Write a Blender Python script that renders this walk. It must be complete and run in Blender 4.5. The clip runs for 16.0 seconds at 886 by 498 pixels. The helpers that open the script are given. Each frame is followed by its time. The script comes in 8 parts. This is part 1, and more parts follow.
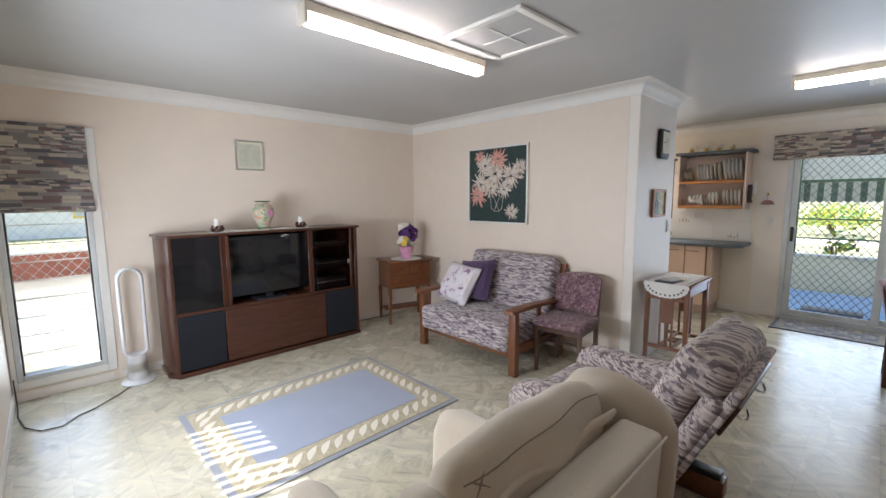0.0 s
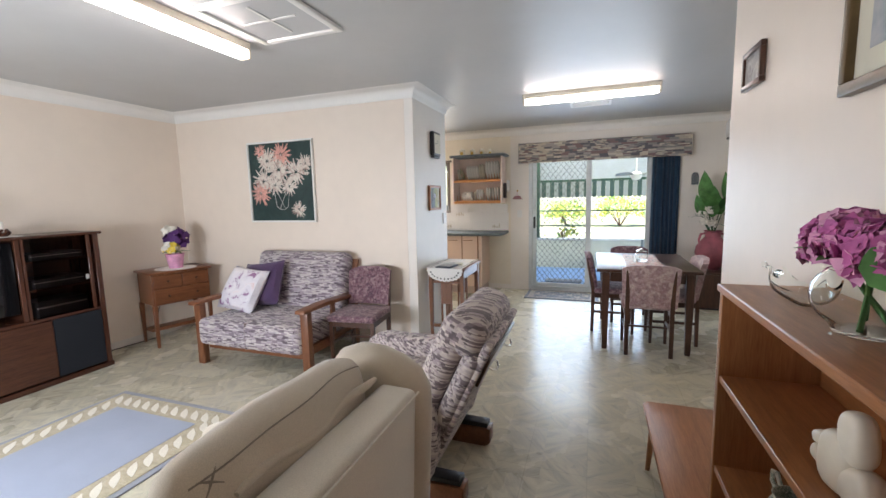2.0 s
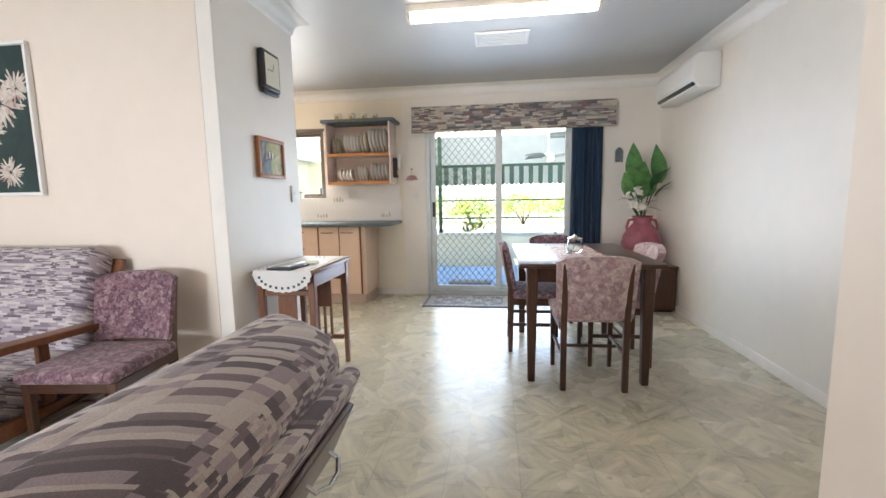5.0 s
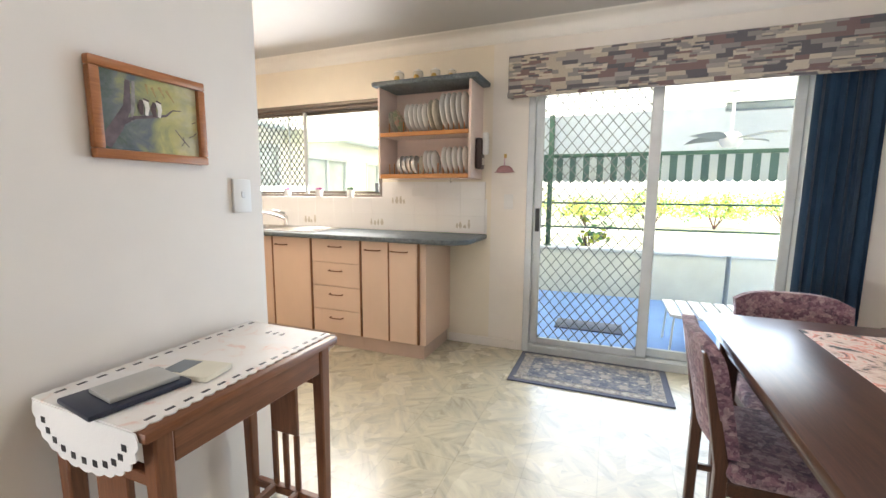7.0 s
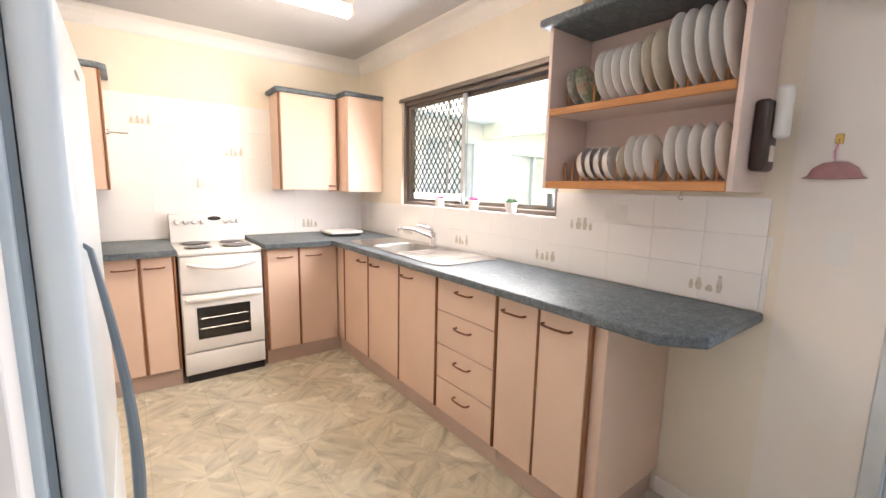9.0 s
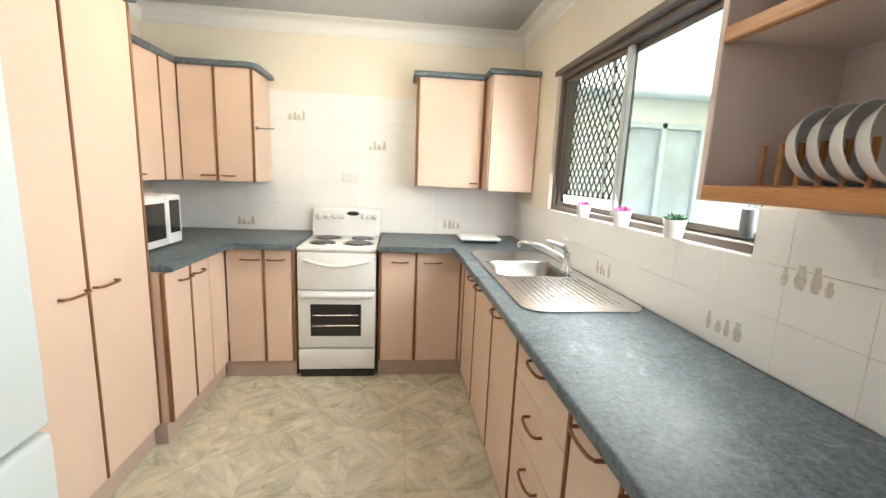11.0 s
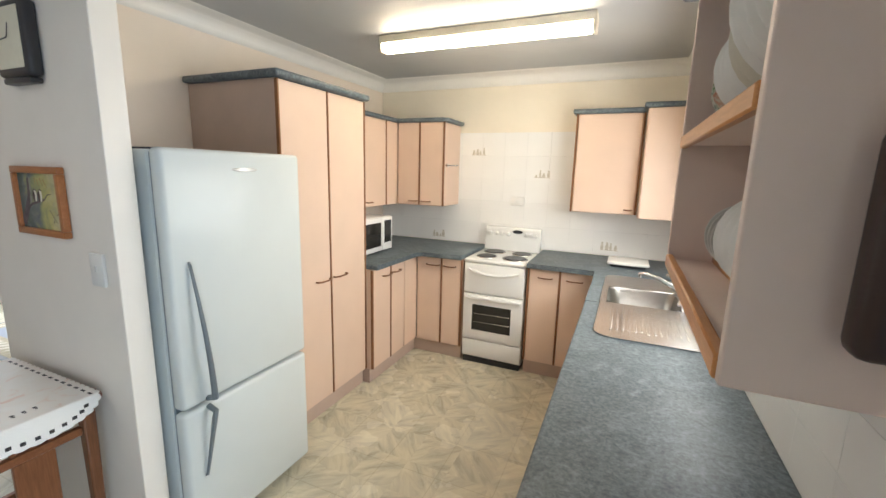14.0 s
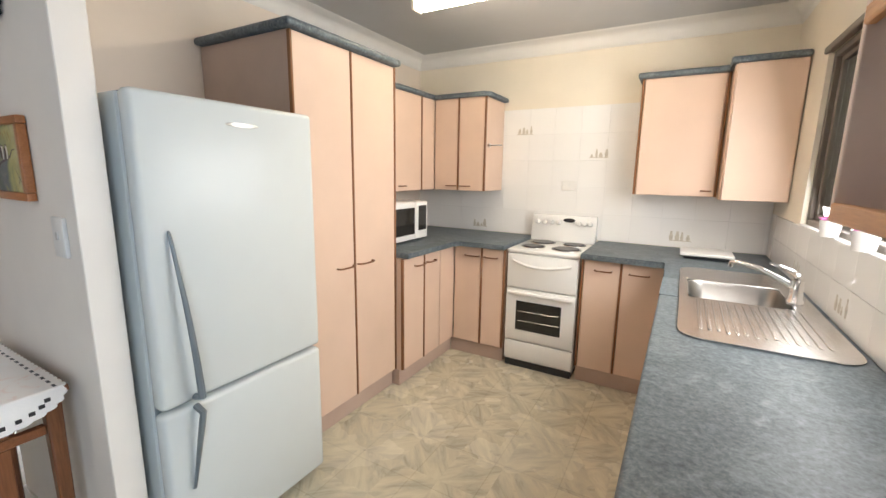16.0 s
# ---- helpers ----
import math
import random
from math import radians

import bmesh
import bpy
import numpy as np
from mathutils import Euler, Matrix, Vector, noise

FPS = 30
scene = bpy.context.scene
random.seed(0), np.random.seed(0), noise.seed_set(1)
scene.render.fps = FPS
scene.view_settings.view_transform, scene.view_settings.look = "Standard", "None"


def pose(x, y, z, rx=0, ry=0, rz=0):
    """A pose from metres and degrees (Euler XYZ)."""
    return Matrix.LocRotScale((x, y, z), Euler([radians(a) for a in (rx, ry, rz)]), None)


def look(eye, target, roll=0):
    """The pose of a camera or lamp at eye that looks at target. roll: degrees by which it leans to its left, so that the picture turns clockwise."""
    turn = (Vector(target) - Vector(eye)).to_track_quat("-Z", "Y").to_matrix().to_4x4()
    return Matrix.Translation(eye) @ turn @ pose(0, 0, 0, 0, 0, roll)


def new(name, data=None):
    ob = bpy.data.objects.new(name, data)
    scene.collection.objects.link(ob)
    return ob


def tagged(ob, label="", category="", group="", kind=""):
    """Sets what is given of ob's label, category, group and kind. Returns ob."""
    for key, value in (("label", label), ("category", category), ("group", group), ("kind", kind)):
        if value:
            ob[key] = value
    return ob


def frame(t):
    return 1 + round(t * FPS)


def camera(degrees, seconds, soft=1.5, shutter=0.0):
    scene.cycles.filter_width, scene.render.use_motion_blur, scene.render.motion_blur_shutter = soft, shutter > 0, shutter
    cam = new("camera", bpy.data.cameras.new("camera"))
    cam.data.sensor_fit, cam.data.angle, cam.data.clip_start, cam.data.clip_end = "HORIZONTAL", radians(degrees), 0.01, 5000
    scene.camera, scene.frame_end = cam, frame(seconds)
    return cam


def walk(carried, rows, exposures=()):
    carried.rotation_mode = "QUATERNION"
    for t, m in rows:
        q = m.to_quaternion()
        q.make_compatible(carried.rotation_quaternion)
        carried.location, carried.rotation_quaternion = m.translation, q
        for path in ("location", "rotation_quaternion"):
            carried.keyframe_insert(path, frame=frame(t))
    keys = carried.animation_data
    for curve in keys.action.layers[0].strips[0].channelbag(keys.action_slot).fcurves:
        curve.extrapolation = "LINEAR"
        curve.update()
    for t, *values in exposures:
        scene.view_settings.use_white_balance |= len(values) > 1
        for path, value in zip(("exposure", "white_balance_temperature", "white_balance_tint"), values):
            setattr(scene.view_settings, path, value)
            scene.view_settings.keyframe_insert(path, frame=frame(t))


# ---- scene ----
cam = camera(93.4, 16.0)
PATH = [
    (0, (0.013, 0.105, 1.464), (1.383, 1.543, 1.225), -0.5),
    (0.5, (0.04, 0.085, 1.477), (1.552, 1.372, 1.236), -0.7),
    (1, (0.048, 0.042, 1.468), (1.702, 1.143, 1.233), -1.0),
    (1.5, (0.063, 0.006, 1.451), (1.839, 0.894, 1.215), -1.1),
    (2, (0.078, -0.006, 1.403), (1.945, 0.67, 1.161), -1.3),
    (2.5, (0.098, -0.01, 1.346), (2.021, 0.482, 1.102), -1.4),
    (3, (0.182, 0.001, 1.232), (2.134, 0.364, 0.993), -1.3),
    (3.5, (0.421, 0.011, 1.154), (2.387, 0.286, 0.909), -1.3),
    (4, (0.736, 0.032, 1.155), (2.708, 0.25, 0.903), -1.3),
    (4.2, (0.89, 0.055, 1.139), (2.864, 0.262, 0.887), -1.3),
    (6.3, (2.654, 0.174, 1.154), (4.579, 0.658, 0.907), 0.2),
    (6.5, (2.854, 0.242, 1.163), (4.764, 0.778, 0.905), 0.3),
    (7, (3.228, 0.315, 1.202), (5.069, 1.051, 0.94), 0.4),
    (7.5, (3.603, 0.449, 1.233), (5.336, 1.411, 0.96), 0.7),
    (8, (3.971, 0.523, 1.231), (5.552, 1.714, 0.948), 1.0),
    (8.5, (4.281, 0.608, 1.26), (5.675, 2.012, 0.968), 1.0),
    (9, (4.573, 0.744, 1.313), (5.768, 2.32, 1.018), 1.2),
    (9.2, (4.67, 0.793, 1.326), (5.795, 2.421, 1.037), 1.3),
    (11.3, (5.582, 1.18, 1.342), (5.625, 3.149, 0.991), 2.2),
    (11.5, (5.688, 1.193, 1.33), (5.616, 3.16, 0.976), 2.0),
    (12, (5.823, 1.148, 1.277), (5.507, 3.091, 0.923), 1.8),
    (12.5, (5.852, 0.973, 1.29), (5.355, 2.877, 0.935), 1.8),
    (13, (5.91, 0.814, 1.393), (5.27, 2.675, 1.033), 1.6),
    (13.5, (5.923, 0.736, 1.521), (5.204, 2.566, 1.157), 1.7),
    (14, (5.946, 0.71, 1.55), (5.164, 2.514, 1.184), 1.5),
    (14.5, (5.941, 0.716, 1.547), (5.107, 2.496, 1.179), 1.4),
    (15, (5.907, 0.785, 1.496), (5.026, 2.542, 1.128), 1.2),
    (15.5, (5.868, 0.904, 1.431), (4.937, 2.636, 1.067), 1.0),
    (16, (5.841, 1.03, 1.386), (4.869, 2.741, 1.028), 0.9),
]
walk(cam, [(t, look(eye, target, roll)) for t, eye, target, roll in PATH],
     exposures=[(0.0, 1.32, 6350, 14), (1.5, 1.6, 6350, 14), (3.0, 1.88, 6350, 13), (4.2, 1.92, 6400, 13), (6.5, 2.18, 6600, 12), (7.5, 2.05, 6800, 17), (9.0, 2.1, 6550, 20),
                (11.5, 1.72, 6250, 6), (12.5, 1.75, 6350, 8), (14.5, 1.45, 6450, 10), (16.0, 1.52, 6500, 13)])

# ---- world, sun and lamps ----
world = bpy.data.worlds.new("world")
scene.world = world
world.use_nodes = True
wn = world.node_tree.nodes
sky = wn.new("ShaderNodeTexSky")
sky.sky_type = "NISHITA"
sky.sun_disc = False
sky.sun_elevation = radians(47)
sky.sun_rotation = radians(-70)
wn["Background"].inputs["Strength"].default_value = 0.15
world.node_tree.links.new(sky.outputs["Color"], wn["Background"].inputs["Color"])

SUN_WAY = Vector((1.0, -0.35, -1.14)).normalized()
sun_data = bpy.data.lights.new("sun", "SUN")
sun_data.energy, sun_data.angle, sun_data.color = 5.0, radians(0.5), (1.0, 0.95, 0.86)
sun = new("sun", sun_data)
sun.matrix_basis = Matrix.Translation((-6, 4, 8)) @ SUN_WAY.to_track_quat("-Z", "Y").to_matrix().to_4x4()


def sky_lamp(name, at, target, wide, high, watts, colour, spread=180):
    """A soft area lamp in a window opening that stands in for the sky."""
    data = bpy.data.lights.new(name, "AREA")
    data.shape, data.size, data.size_y, data.energy, data.color = "RECTANGLE", wide, high, watts, colour
    data.spread = radians(spread)
    ob = new(name, data)
    ob.matrix_basis = look(at, target)
    return ob


sky_lamp("door_skylight", (6.325, 0.06, 1.0), (5.0, 0.06, 0.98), 1.5, 1.7, 7, (0.62, 0.79, 1.0), 130)
sky_lamp("kitchen_window_skylight", (6.325, 2.85, 1.55), (5.0, 2.85, 1.2), 1.4, 0.7, 10, (0.97, 0.97, 0.95))
sky_lamp("louvre_skylight", (0.03, 4.35, 0.78), (0.3, 2.0, 0.5), 0.45, 1.1, 1.8, (0.66, 0.82, 1.0))
sky_lamp("west_window_skylight", (-0.19, 2.6, 1.08), (2.0, 2.4, 0.8), 1.4, 0.4, 21, (0.84, 0.92, 1.0))

# ---- materials ----
def node_material(name):
    m = bpy.data.materials.new(name)
    m.use_nodes = True
    nt = m.node_tree
    return m, nt, nt.nodes["Principled BSDF"]


def link(nt, a, b):
    nt.links.new(a, b)


def coords(nt, scale=(1, 1, 1), turn=(0, 0, 0), world_space=False):
    mp = nt.nodes.new("ShaderNodeMapping")
    if any(turn):
        mp.vector_type = "TEXTURE"
        scale = tuple(1 / k for k in scale)
    mp.inputs["Scale"].default_value = scale
    mp.inputs["Rotation"].default_value = turn
    if world_space:
        link(nt, nt.nodes.new("ShaderNodeNewGeometry").outputs["Position"], mp.inputs["Vector"])
    else:
        link(nt, nt.nodes.new("ShaderNodeTexCoord").outputs["Object"], mp.inputs["Vector"])
    return mp.outputs["Vector"]


def noise_tex(nt, vec, scale, detail=4.0, rough=0.55, distort=0.0):
    n = nt.nodes.new("ShaderNodeTexNoise")
    n.inputs["Scale"].default_value, n.inputs["Detail"].default_value = scale, detail
    n.inputs["Roughness"].default_value, n.inputs["Distortion"].default_value = rough, distort
    link(nt, vec, n.inputs["Vector"])
    return n.outputs["Fac"]


def ramp(nt, fac, stops, hard=False):
    r = nt.nodes.new("ShaderNodeValToRGB")
    e = r.color_ramp.elements
    while len(e) < len(stops):
        e.new(0.5)
    for k, (p, c) in enumerate(stops):
        e[k].position, e[k].color = p, (*c, 1)
    if hard:
        r.color_ramp.interpolation = "CONSTANT"
    link(nt, fac, r.inputs["Fac"])
    return r.outputs["Color"]


def mix(nt, fac, a, b, mode="MIX"):
    m = nt.nodes.new("ShaderNodeMix")
    m.data_type, m.blend_type = "RGBA", mode
    for sock, v in ((m.inputs[0], fac), (m.inputs[6], a), (m.inputs[7], b)):
        if isinstance(v, (int, float)):
            sock.default_value = v
        elif isinstance(v, tuple):
            sock.default_value = (*v, 1)
        else:
            link(nt, v, sock)
    return m.outputs[2]


def bump(nt, bsdf, height, strength, distance=0.002):
    b = nt.nodes.new("ShaderNodeBump")
    b.inputs["Strength"].default_value, b.inputs["Distance"].default_value = strength, distance
    link(nt, height, b.inputs["Height"])
    link(nt, b.outputs["Normal"], bsdf.inputs["Normal"])


def shade(c, k):
    return tuple(min(1.0, v * k) for v in c)


def plain(name, c, rough=0.5, metal=0.0, vary=0.08, scale=6.0, grain=0.0, grain_scale=200.0, coat=0.0):
    """A painted, plastic or metal surface with soft stains and a fine grain."""
    m, nt, b = node_material(name)
    v = coords(nt)
    big = noise_tex(nt, v, scale, 4)
    link(nt, ramp(nt, big, [(0.3, shade(c, 1 - vary)), (0.7, shade(c, 1 + vary))]), b.inputs["Base Color"])
    b.inputs["Roughness"].default_value, b.inputs["Metallic"].default_value = rough, metal
    b.inputs["Coat Weight"].default_value = coat
    if grain:
        bump(nt, b, noise_tex(nt, v, grain_scale, 2), grain)
    return m


def wood(name, dark, light, rough=0.4, axis=2, scale=1.0, coat=0.0):
    m, nt, b = node_material(name)
    st = [28.0 * scale] * 3
    st[axis] = 2.2 * scale
    v = coords(nt, tuple(st))
    g = noise_tex(nt, v, 1.6, 6, 0.65, 0.6)
    fine = noise_tex(nt, coords(nt, tuple(s * 6 for s in st)), 1.5, 3)
    col = ramp(nt, g, [(0.28, dark), (0.72, light)])
    col = mix(nt, 0.35, col, ramp(nt, fine, [(0.3, shade(dark, 0.8)), (0.7, light)]))
    link(nt, col, b.inputs["Base Color"])
    b.inputs["Roughness"].default_value = rough
    b.inputs["Coat Weight"].default_value = coat
    bump(nt, b, fine, 0.15, 0.001)
    return m


def block_fabric(name, colours, sx, sz, rough=0.9, turn=(0, 0, 0), metric="MANHATTAN"):
    """Woven upholstery with small irregular blocks of colour."""
    m, nt, b = node_material(name)
    v = coords(nt, (sx, sx, sz), turn)
    vo = nt.nodes.new("ShaderNodeTexVoronoi")
    vo.distance = metric
    vo.inputs["Scale"].default_value = 1.0
    link(nt, v, vo.inputs["Vector"])
    sep = nt.nodes.new("ShaderNodeSeparateColor")
    link(nt, vo.outputs["Color"], sep.inputs["Color"])
    n = len(colours)
    col = ramp(nt, sep.outputs["Red"], [(k / n, c) for k, c in enumerate(colours)], hard=True)
    vo2 = nt.nodes.new("ShaderNodeTexVoronoi")
    vo2.distance = "CHEBYCHEV"
    vo2.inputs["Scale"].default_value = 2.7
    link(nt, v, vo2.inputs["Vector"])
    sep2 = nt.nodes.new("ShaderNodeSeparateColor")
    link(nt, vo2.outputs["Color"], sep2.inputs["Color"])
    col2 = ramp(nt, sep2.outputs["Green"], [(k / n, c) for k, c in enumerate(colours[::-1])], hard=True)
    col = mix(nt, 0.42, col, col2)
    weave = noise_tex(nt, coords(nt), 420, 2)
    col = mix(nt, 0.35, col, ramp(nt, weave, [(0.3, (0.25, 0.25, 0.25)), (0.7, (1, 1, 1))]), "MULTIPLY")
    link(nt, col, b.inputs["Base Color"])
    b.inputs["Roughness"].default_value = rough
    b.inputs["Sheen Weight"].default_value = 0.2
    bump(nt, b, weave, 0.5, 0.002)
    return m


def dash_fabric(name, colours, along, up, wide, high, jitter=0.5, rough=0.9):
    """Woven cloth of short stepped bars: rows of oblong patches in random colours, with a finer set laid over."""
    m, nt, b = node_material(name)
    p = nt.nodes.new("ShaderNodeTexCoord").outputs["Object"]

    def math_node(op, x, y=None):
        k = nt.nodes.new("ShaderNodeMath")
        k.operation = op
        for sock, v in zip(k.inputs, (x, y)):
            if v is None:
                continue
            if isinstance(v, (int, float)):
                sock.default_value = v
            else:
                link(nt, v, sock)
        return k.outputs[0]

    def dot(axis):
        k = nt.nodes.new("ShaderNodeVectorMath")
        k.operation = "DOT_PRODUCT"
        k.inputs[1].default_value = axis
        link(nt, p, k.inputs[0])
        return k.outputs["Value"]

    u, v = dot(along), dot(up)
    n = len(colours)

    def patches(w, h, shift):
        wob = math_node("MULTIPLY", noise_tex(nt, p, 1.0 / (3.0 * w), 1), jitter * 2)
        row = math_node("FLOOR", math_node("ADD", math_node("DIVIDE", v, h), shift))
        r1 = nt.nodes.new("ShaderNodeTexWhiteNoise")
        r1.noise_dimensions = "1D"
        link(nt, row, r1.inputs["W"])
        col = math_node("FLOOR", math_node("ADD", math_node("ADD", math_node("DIVIDE", u, w), wob), math_node("MULTIPLY", r1.outputs["Value"], 7.0)))
        cv = nt.nodes.new("ShaderNodeCombineXYZ")
        link(nt, row, cv.inputs[0])
        link(nt, col, cv.inputs[1])
        cv.inputs[2].default_value = shift
        r2 = nt.nodes.new("ShaderNodeTexWhiteNoise")
        r2.noise_dimensions = "3D"
        link(nt, cv.outputs[0], r2.inputs["Vector"])
        return r2.outputs["Value"]

    big = ramp(nt, patches(wide, high, 0.0), [(k / n, c) for k, c in enumerate(colours)], hard=True)
    pick = patches(wide * 0.6, high * 0.5, 0.37)
    small = ramp(nt, pick, [(k / n, c) for k, c in enumerate(colours[::-1])], hard=True)
    over = math_node("GREATER_THAN", patches(wide * 1.7, high * 2.0, 0.71), 0.62)
    col = mix(nt, over, big, small)
    weave = noise_tex(nt, coords(nt), 420, 2)
    col = mix(nt, 0.3, col, ramp(nt, weave, [(0.3, (0.35, 0.35, 0.35)), (0.7, (1, 1, 1))]), "MULTIPLY")
    link(nt, col, b.inputs["Base Color"])
    b.inputs["Roughness"].default_value = rough
    b.inputs["Sheen Weight"].default_value = 0.2
    bump(nt, b, weave, 0.5, 0.002)
    return m


def cloth(name, c, vary=0.12, sheen=0.3):
    m, nt, b = node_material(name)
    v = coords(nt)
    big = noise_tex(nt, v, 5, 3)
    weave = noise_tex(nt, v, 480, 2)
    col = mix(nt, 0.4, ramp(nt, big, [(0.3, shade(c, 1 - vary)), (0.7, shade(c, 1 + vary))]),
              ramp(nt, weave, [(0.3, shade(c, 0.72)), (0.7, shade(c, 1.2))]))
    link(nt, col, b.inputs["Base Color"])
    b.inputs["Roughness"].default_value, b.inputs["Sheen Weight"].default_value = 0.92, sheen
    bump(nt, b, weave, 0.35, 0.0015)
    return m


def glow(name, c, strength):
    m, nt, b = node_material(name)
    b.inputs["Base Color"].default_value = (*c, 1)
    b.inputs["Emission Color"].default_value = (*c, 1)
    b.inputs["Emission Strength"].default_value = strength
    return m


def glass(name, c=(1, 1, 1), rough=0.0, thin=True):
    m, nt, b = node_material(name)
    b.inputs["Base Color"].default_value = (*c, 1)
    b.inputs["Roughness"].default_value = rough
    b.inputs["Transmission Weight"].default_value = 1.0
    b.inputs["IOR"].default_value = 1.02 if thin else 1.12
    b.inputs["Specular IOR Level"].default_value = 0.5
    return m


def wall_paint(name, c):
    m, nt, b = node_material(name)
    v = coords(nt, world_space=True)
    big = noise_tex(nt, v, 1.3, 3)
    mid = noise_tex(nt, v, 9, 4)
    col = mix(nt, 0.4, ramp(nt, big, [(0.3, shade(c, 0.95)), (0.7, shade(c, 1.04))]),
              ramp(nt, mid, [(0.3, shade(c, 0.965)), (0.7, shade(c, 1.03))]))
    link(nt, col, b.inputs["Base Color"])
    b.inputs["Roughness"].default_value = 0.45
    bump(nt, b, noise_tex(nt, v, 160, 3), 0.12, 0.001)
    return m


def vinyl_floor():
    """Sheet vinyl with marbled brush strokes laid crosswise in squares."""
    m, nt, b = node_material("vinyl_floor")
    chk = nt.nodes.new("ShaderNodeTexChecker")
    chk.inputs["Scale"].default_value = 1.0
    link(nt, coords(nt, (4.4, 4.4, 0.0), (0, 0, 0), True), chk.inputs["Vector"])
    a = noise_tex(nt, coords(nt, (17, 4.2, 1), (0, 0, radians(38)), True), 1.0, 4, 0.6, 0.7)
    c = noise_tex(nt, coords(nt, (17, 4.2, 1), (0, 0, radians(-52)), True), 1.0, 4, 0.6, 0.7)
    pal = [(0.28, (0.385, 0.355, 0.275)), (0.43, (0.52, 0.488, 0.395)), (0.55, (0.61, 0.568, 0.44)), (0.74, (0.71, 0.668, 0.53))]
    wob = noise_tex(nt, coords(nt, world_space=True), 9, 3)
    edge = nt.nodes.new("ShaderNodeMath")
    edge.operation = "GREATER_THAN"
    edge.inputs[1].default_value = 0.5
    half = nt.nodes.new("ShaderNodeMath")
    half.operation = "MULTIPLY_ADD"
    half.inputs[1].default_value, half.inputs[2].default_value = 0.55, 0.225
    link(nt, chk.outputs["Fac"], half.inputs[0])
    tot = nt.nodes.new("ShaderNodeMath")
    link(nt, half.outputs[0], tot.inputs[0])
    sub = nt.nodes.new("ShaderNodeMath")
    sub.operation = "MULTIPLY_ADD"
    sub.inputs[1].default_value, sub.inputs[2].default_value = 1.6, -0.8
    link(nt, wob, sub.inputs[0])
    link(nt, sub.outputs[0], tot.inputs[1])
    link(nt, tot.outputs[0], edge.inputs[0])
    col = mix(nt, edge.outputs[0], ramp(nt, a, pal), ramp(nt, c, pal))
    patch = noise_tex(nt, coords(nt, world_space=True), 2.2, 3)
    col = mix(nt, 0.5, col, ramp(nt, patch, [(0.3, (0.87, 0.82, 0.72)), (0.7, (1, 1, 1))]), "MULTIPLY")
    tile = nt.nodes.new("ShaderNodeTexBrick")
    tile.offset = 0.0
    for key, val in (("Color1", (1, 1, 1, 1)), ("Color2", (0.955, 0.955, 0.95, 1)), ("Mortar", (0.80, 0.79, 0.77, 1)), ("Scale", 1.0), ("Mortar Size", 0.0035), ("Mortar Smooth", 0.6), ("Brick Width", 0.305), ("Row Height", 0.305)):
        tile.inputs[key].default_value = val
    link(nt, coords(nt, world_space=True), tile.inputs["Vector"])
    col = mix(nt, 0.8, col, tile.outputs["Color"], "MULTIPLY")
    link(nt, col, b.inputs["Base Color"])
    link(nt, ramp(nt, patch, [(0.3, (0.20,) * 3), (0.7, (0.32,) * 3)]), b.inputs["Roughness"])
    b.inputs["Specular IOR Level"].default_value = 0.5
    bump(nt, b, noise_tex(nt, coords(nt, world_space=True), 60, 3), 0.06, 0.001)
    return m


def benchtop():
    m, nt, b = node_material("benchtop_laminate")
    v = coords(nt, world_space=True)
    a = noise_tex(nt, v, 14, 8, 0.78, 1.2)
    f = noise_tex(nt, v, 75, 4, 0.75)
    col = mix(nt, 0.5, ramp(nt, a, [(0.32, (0.034, 0.052, 0.066)), (0.50, (0.10, 0.132, 0.15)), (0.70, (0.27, 0.315, 0.33))]),
              ramp(nt, f, [(0.35, (0.045, 0.06, 0.072)), (0.7, (0.25, 0.28, 0.30))]))
    link(nt, col, b.inputs["Base Color"])
    b.inputs["Roughness"].default_value = 0.46
    b.inputs["Specular IOR Level"].default_value = 0.3
    bump(nt, b, f, 0.1, 0.0008)
    return m


def painted_scene(name, stops, scale, detail=5, distort=1.2, seed=(0, 0, 0)):
    """A loosely brushed picture made of paint strokes."""
    m, nt, b = node_material(name)
    mp = coords(nt)
    add = nt.nodes.new("ShaderNodeVectorMath")
    add.inputs[1].default_value = seed
    link(nt, mp, add.inputs[0])
    n = noise_tex(nt, add.outputs[0], scale, detail, 0.6, distort)
    link(nt, ramp(nt, n, stops), b.inputs["Base Color"])
    b.inputs["Roughness"].default_value = 0.55
    return m


M = {}
M["wall"] = wall_paint("cream_wall_paint", (0.82, 0.715, 0.61))
M["kitchen_wall"] = wall_paint("kitchen_wall_paint", (0.82, 0.75, 0.63))
M["white_wall"] = wall_paint("pale_wall_paint", (0.83, 0.78, 0.715))
# white ceiling painted mid grey: its dimmer light is put into the colour
M["ceiling"] = wall_paint("dimmed_ceiling_paint", (0.51, 0.51, 0.505))
M["cornice"] = wall_paint("cornice_paint", (0.82, 0.80, 0.76))
M["floor"] = vinyl_floor()
M["bench"] = benchtop()
M["peach"] = plain("peach_laminate", (0.72, 0.535, 0.415), 0.45, vary=0.04, scale=3, grain=0.08, grain_scale=120)
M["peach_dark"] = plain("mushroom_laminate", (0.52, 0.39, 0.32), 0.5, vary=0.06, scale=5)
M["rackpeach"] = plain("rack_laminate", (0.80, 0.66, 0.60), 0.5, vary=0.05, scale=5)
M["strip"] = wood("timber_edge_strip", (0.16, 0.06, 0.022), (0.33, 0.14, 0.05), 0.4)
M["oak"] = wood("orange_pine_shelf", (0.50, 0.20, 0.06), (0.68, 0.33, 0.12), 0.35, axis=1)
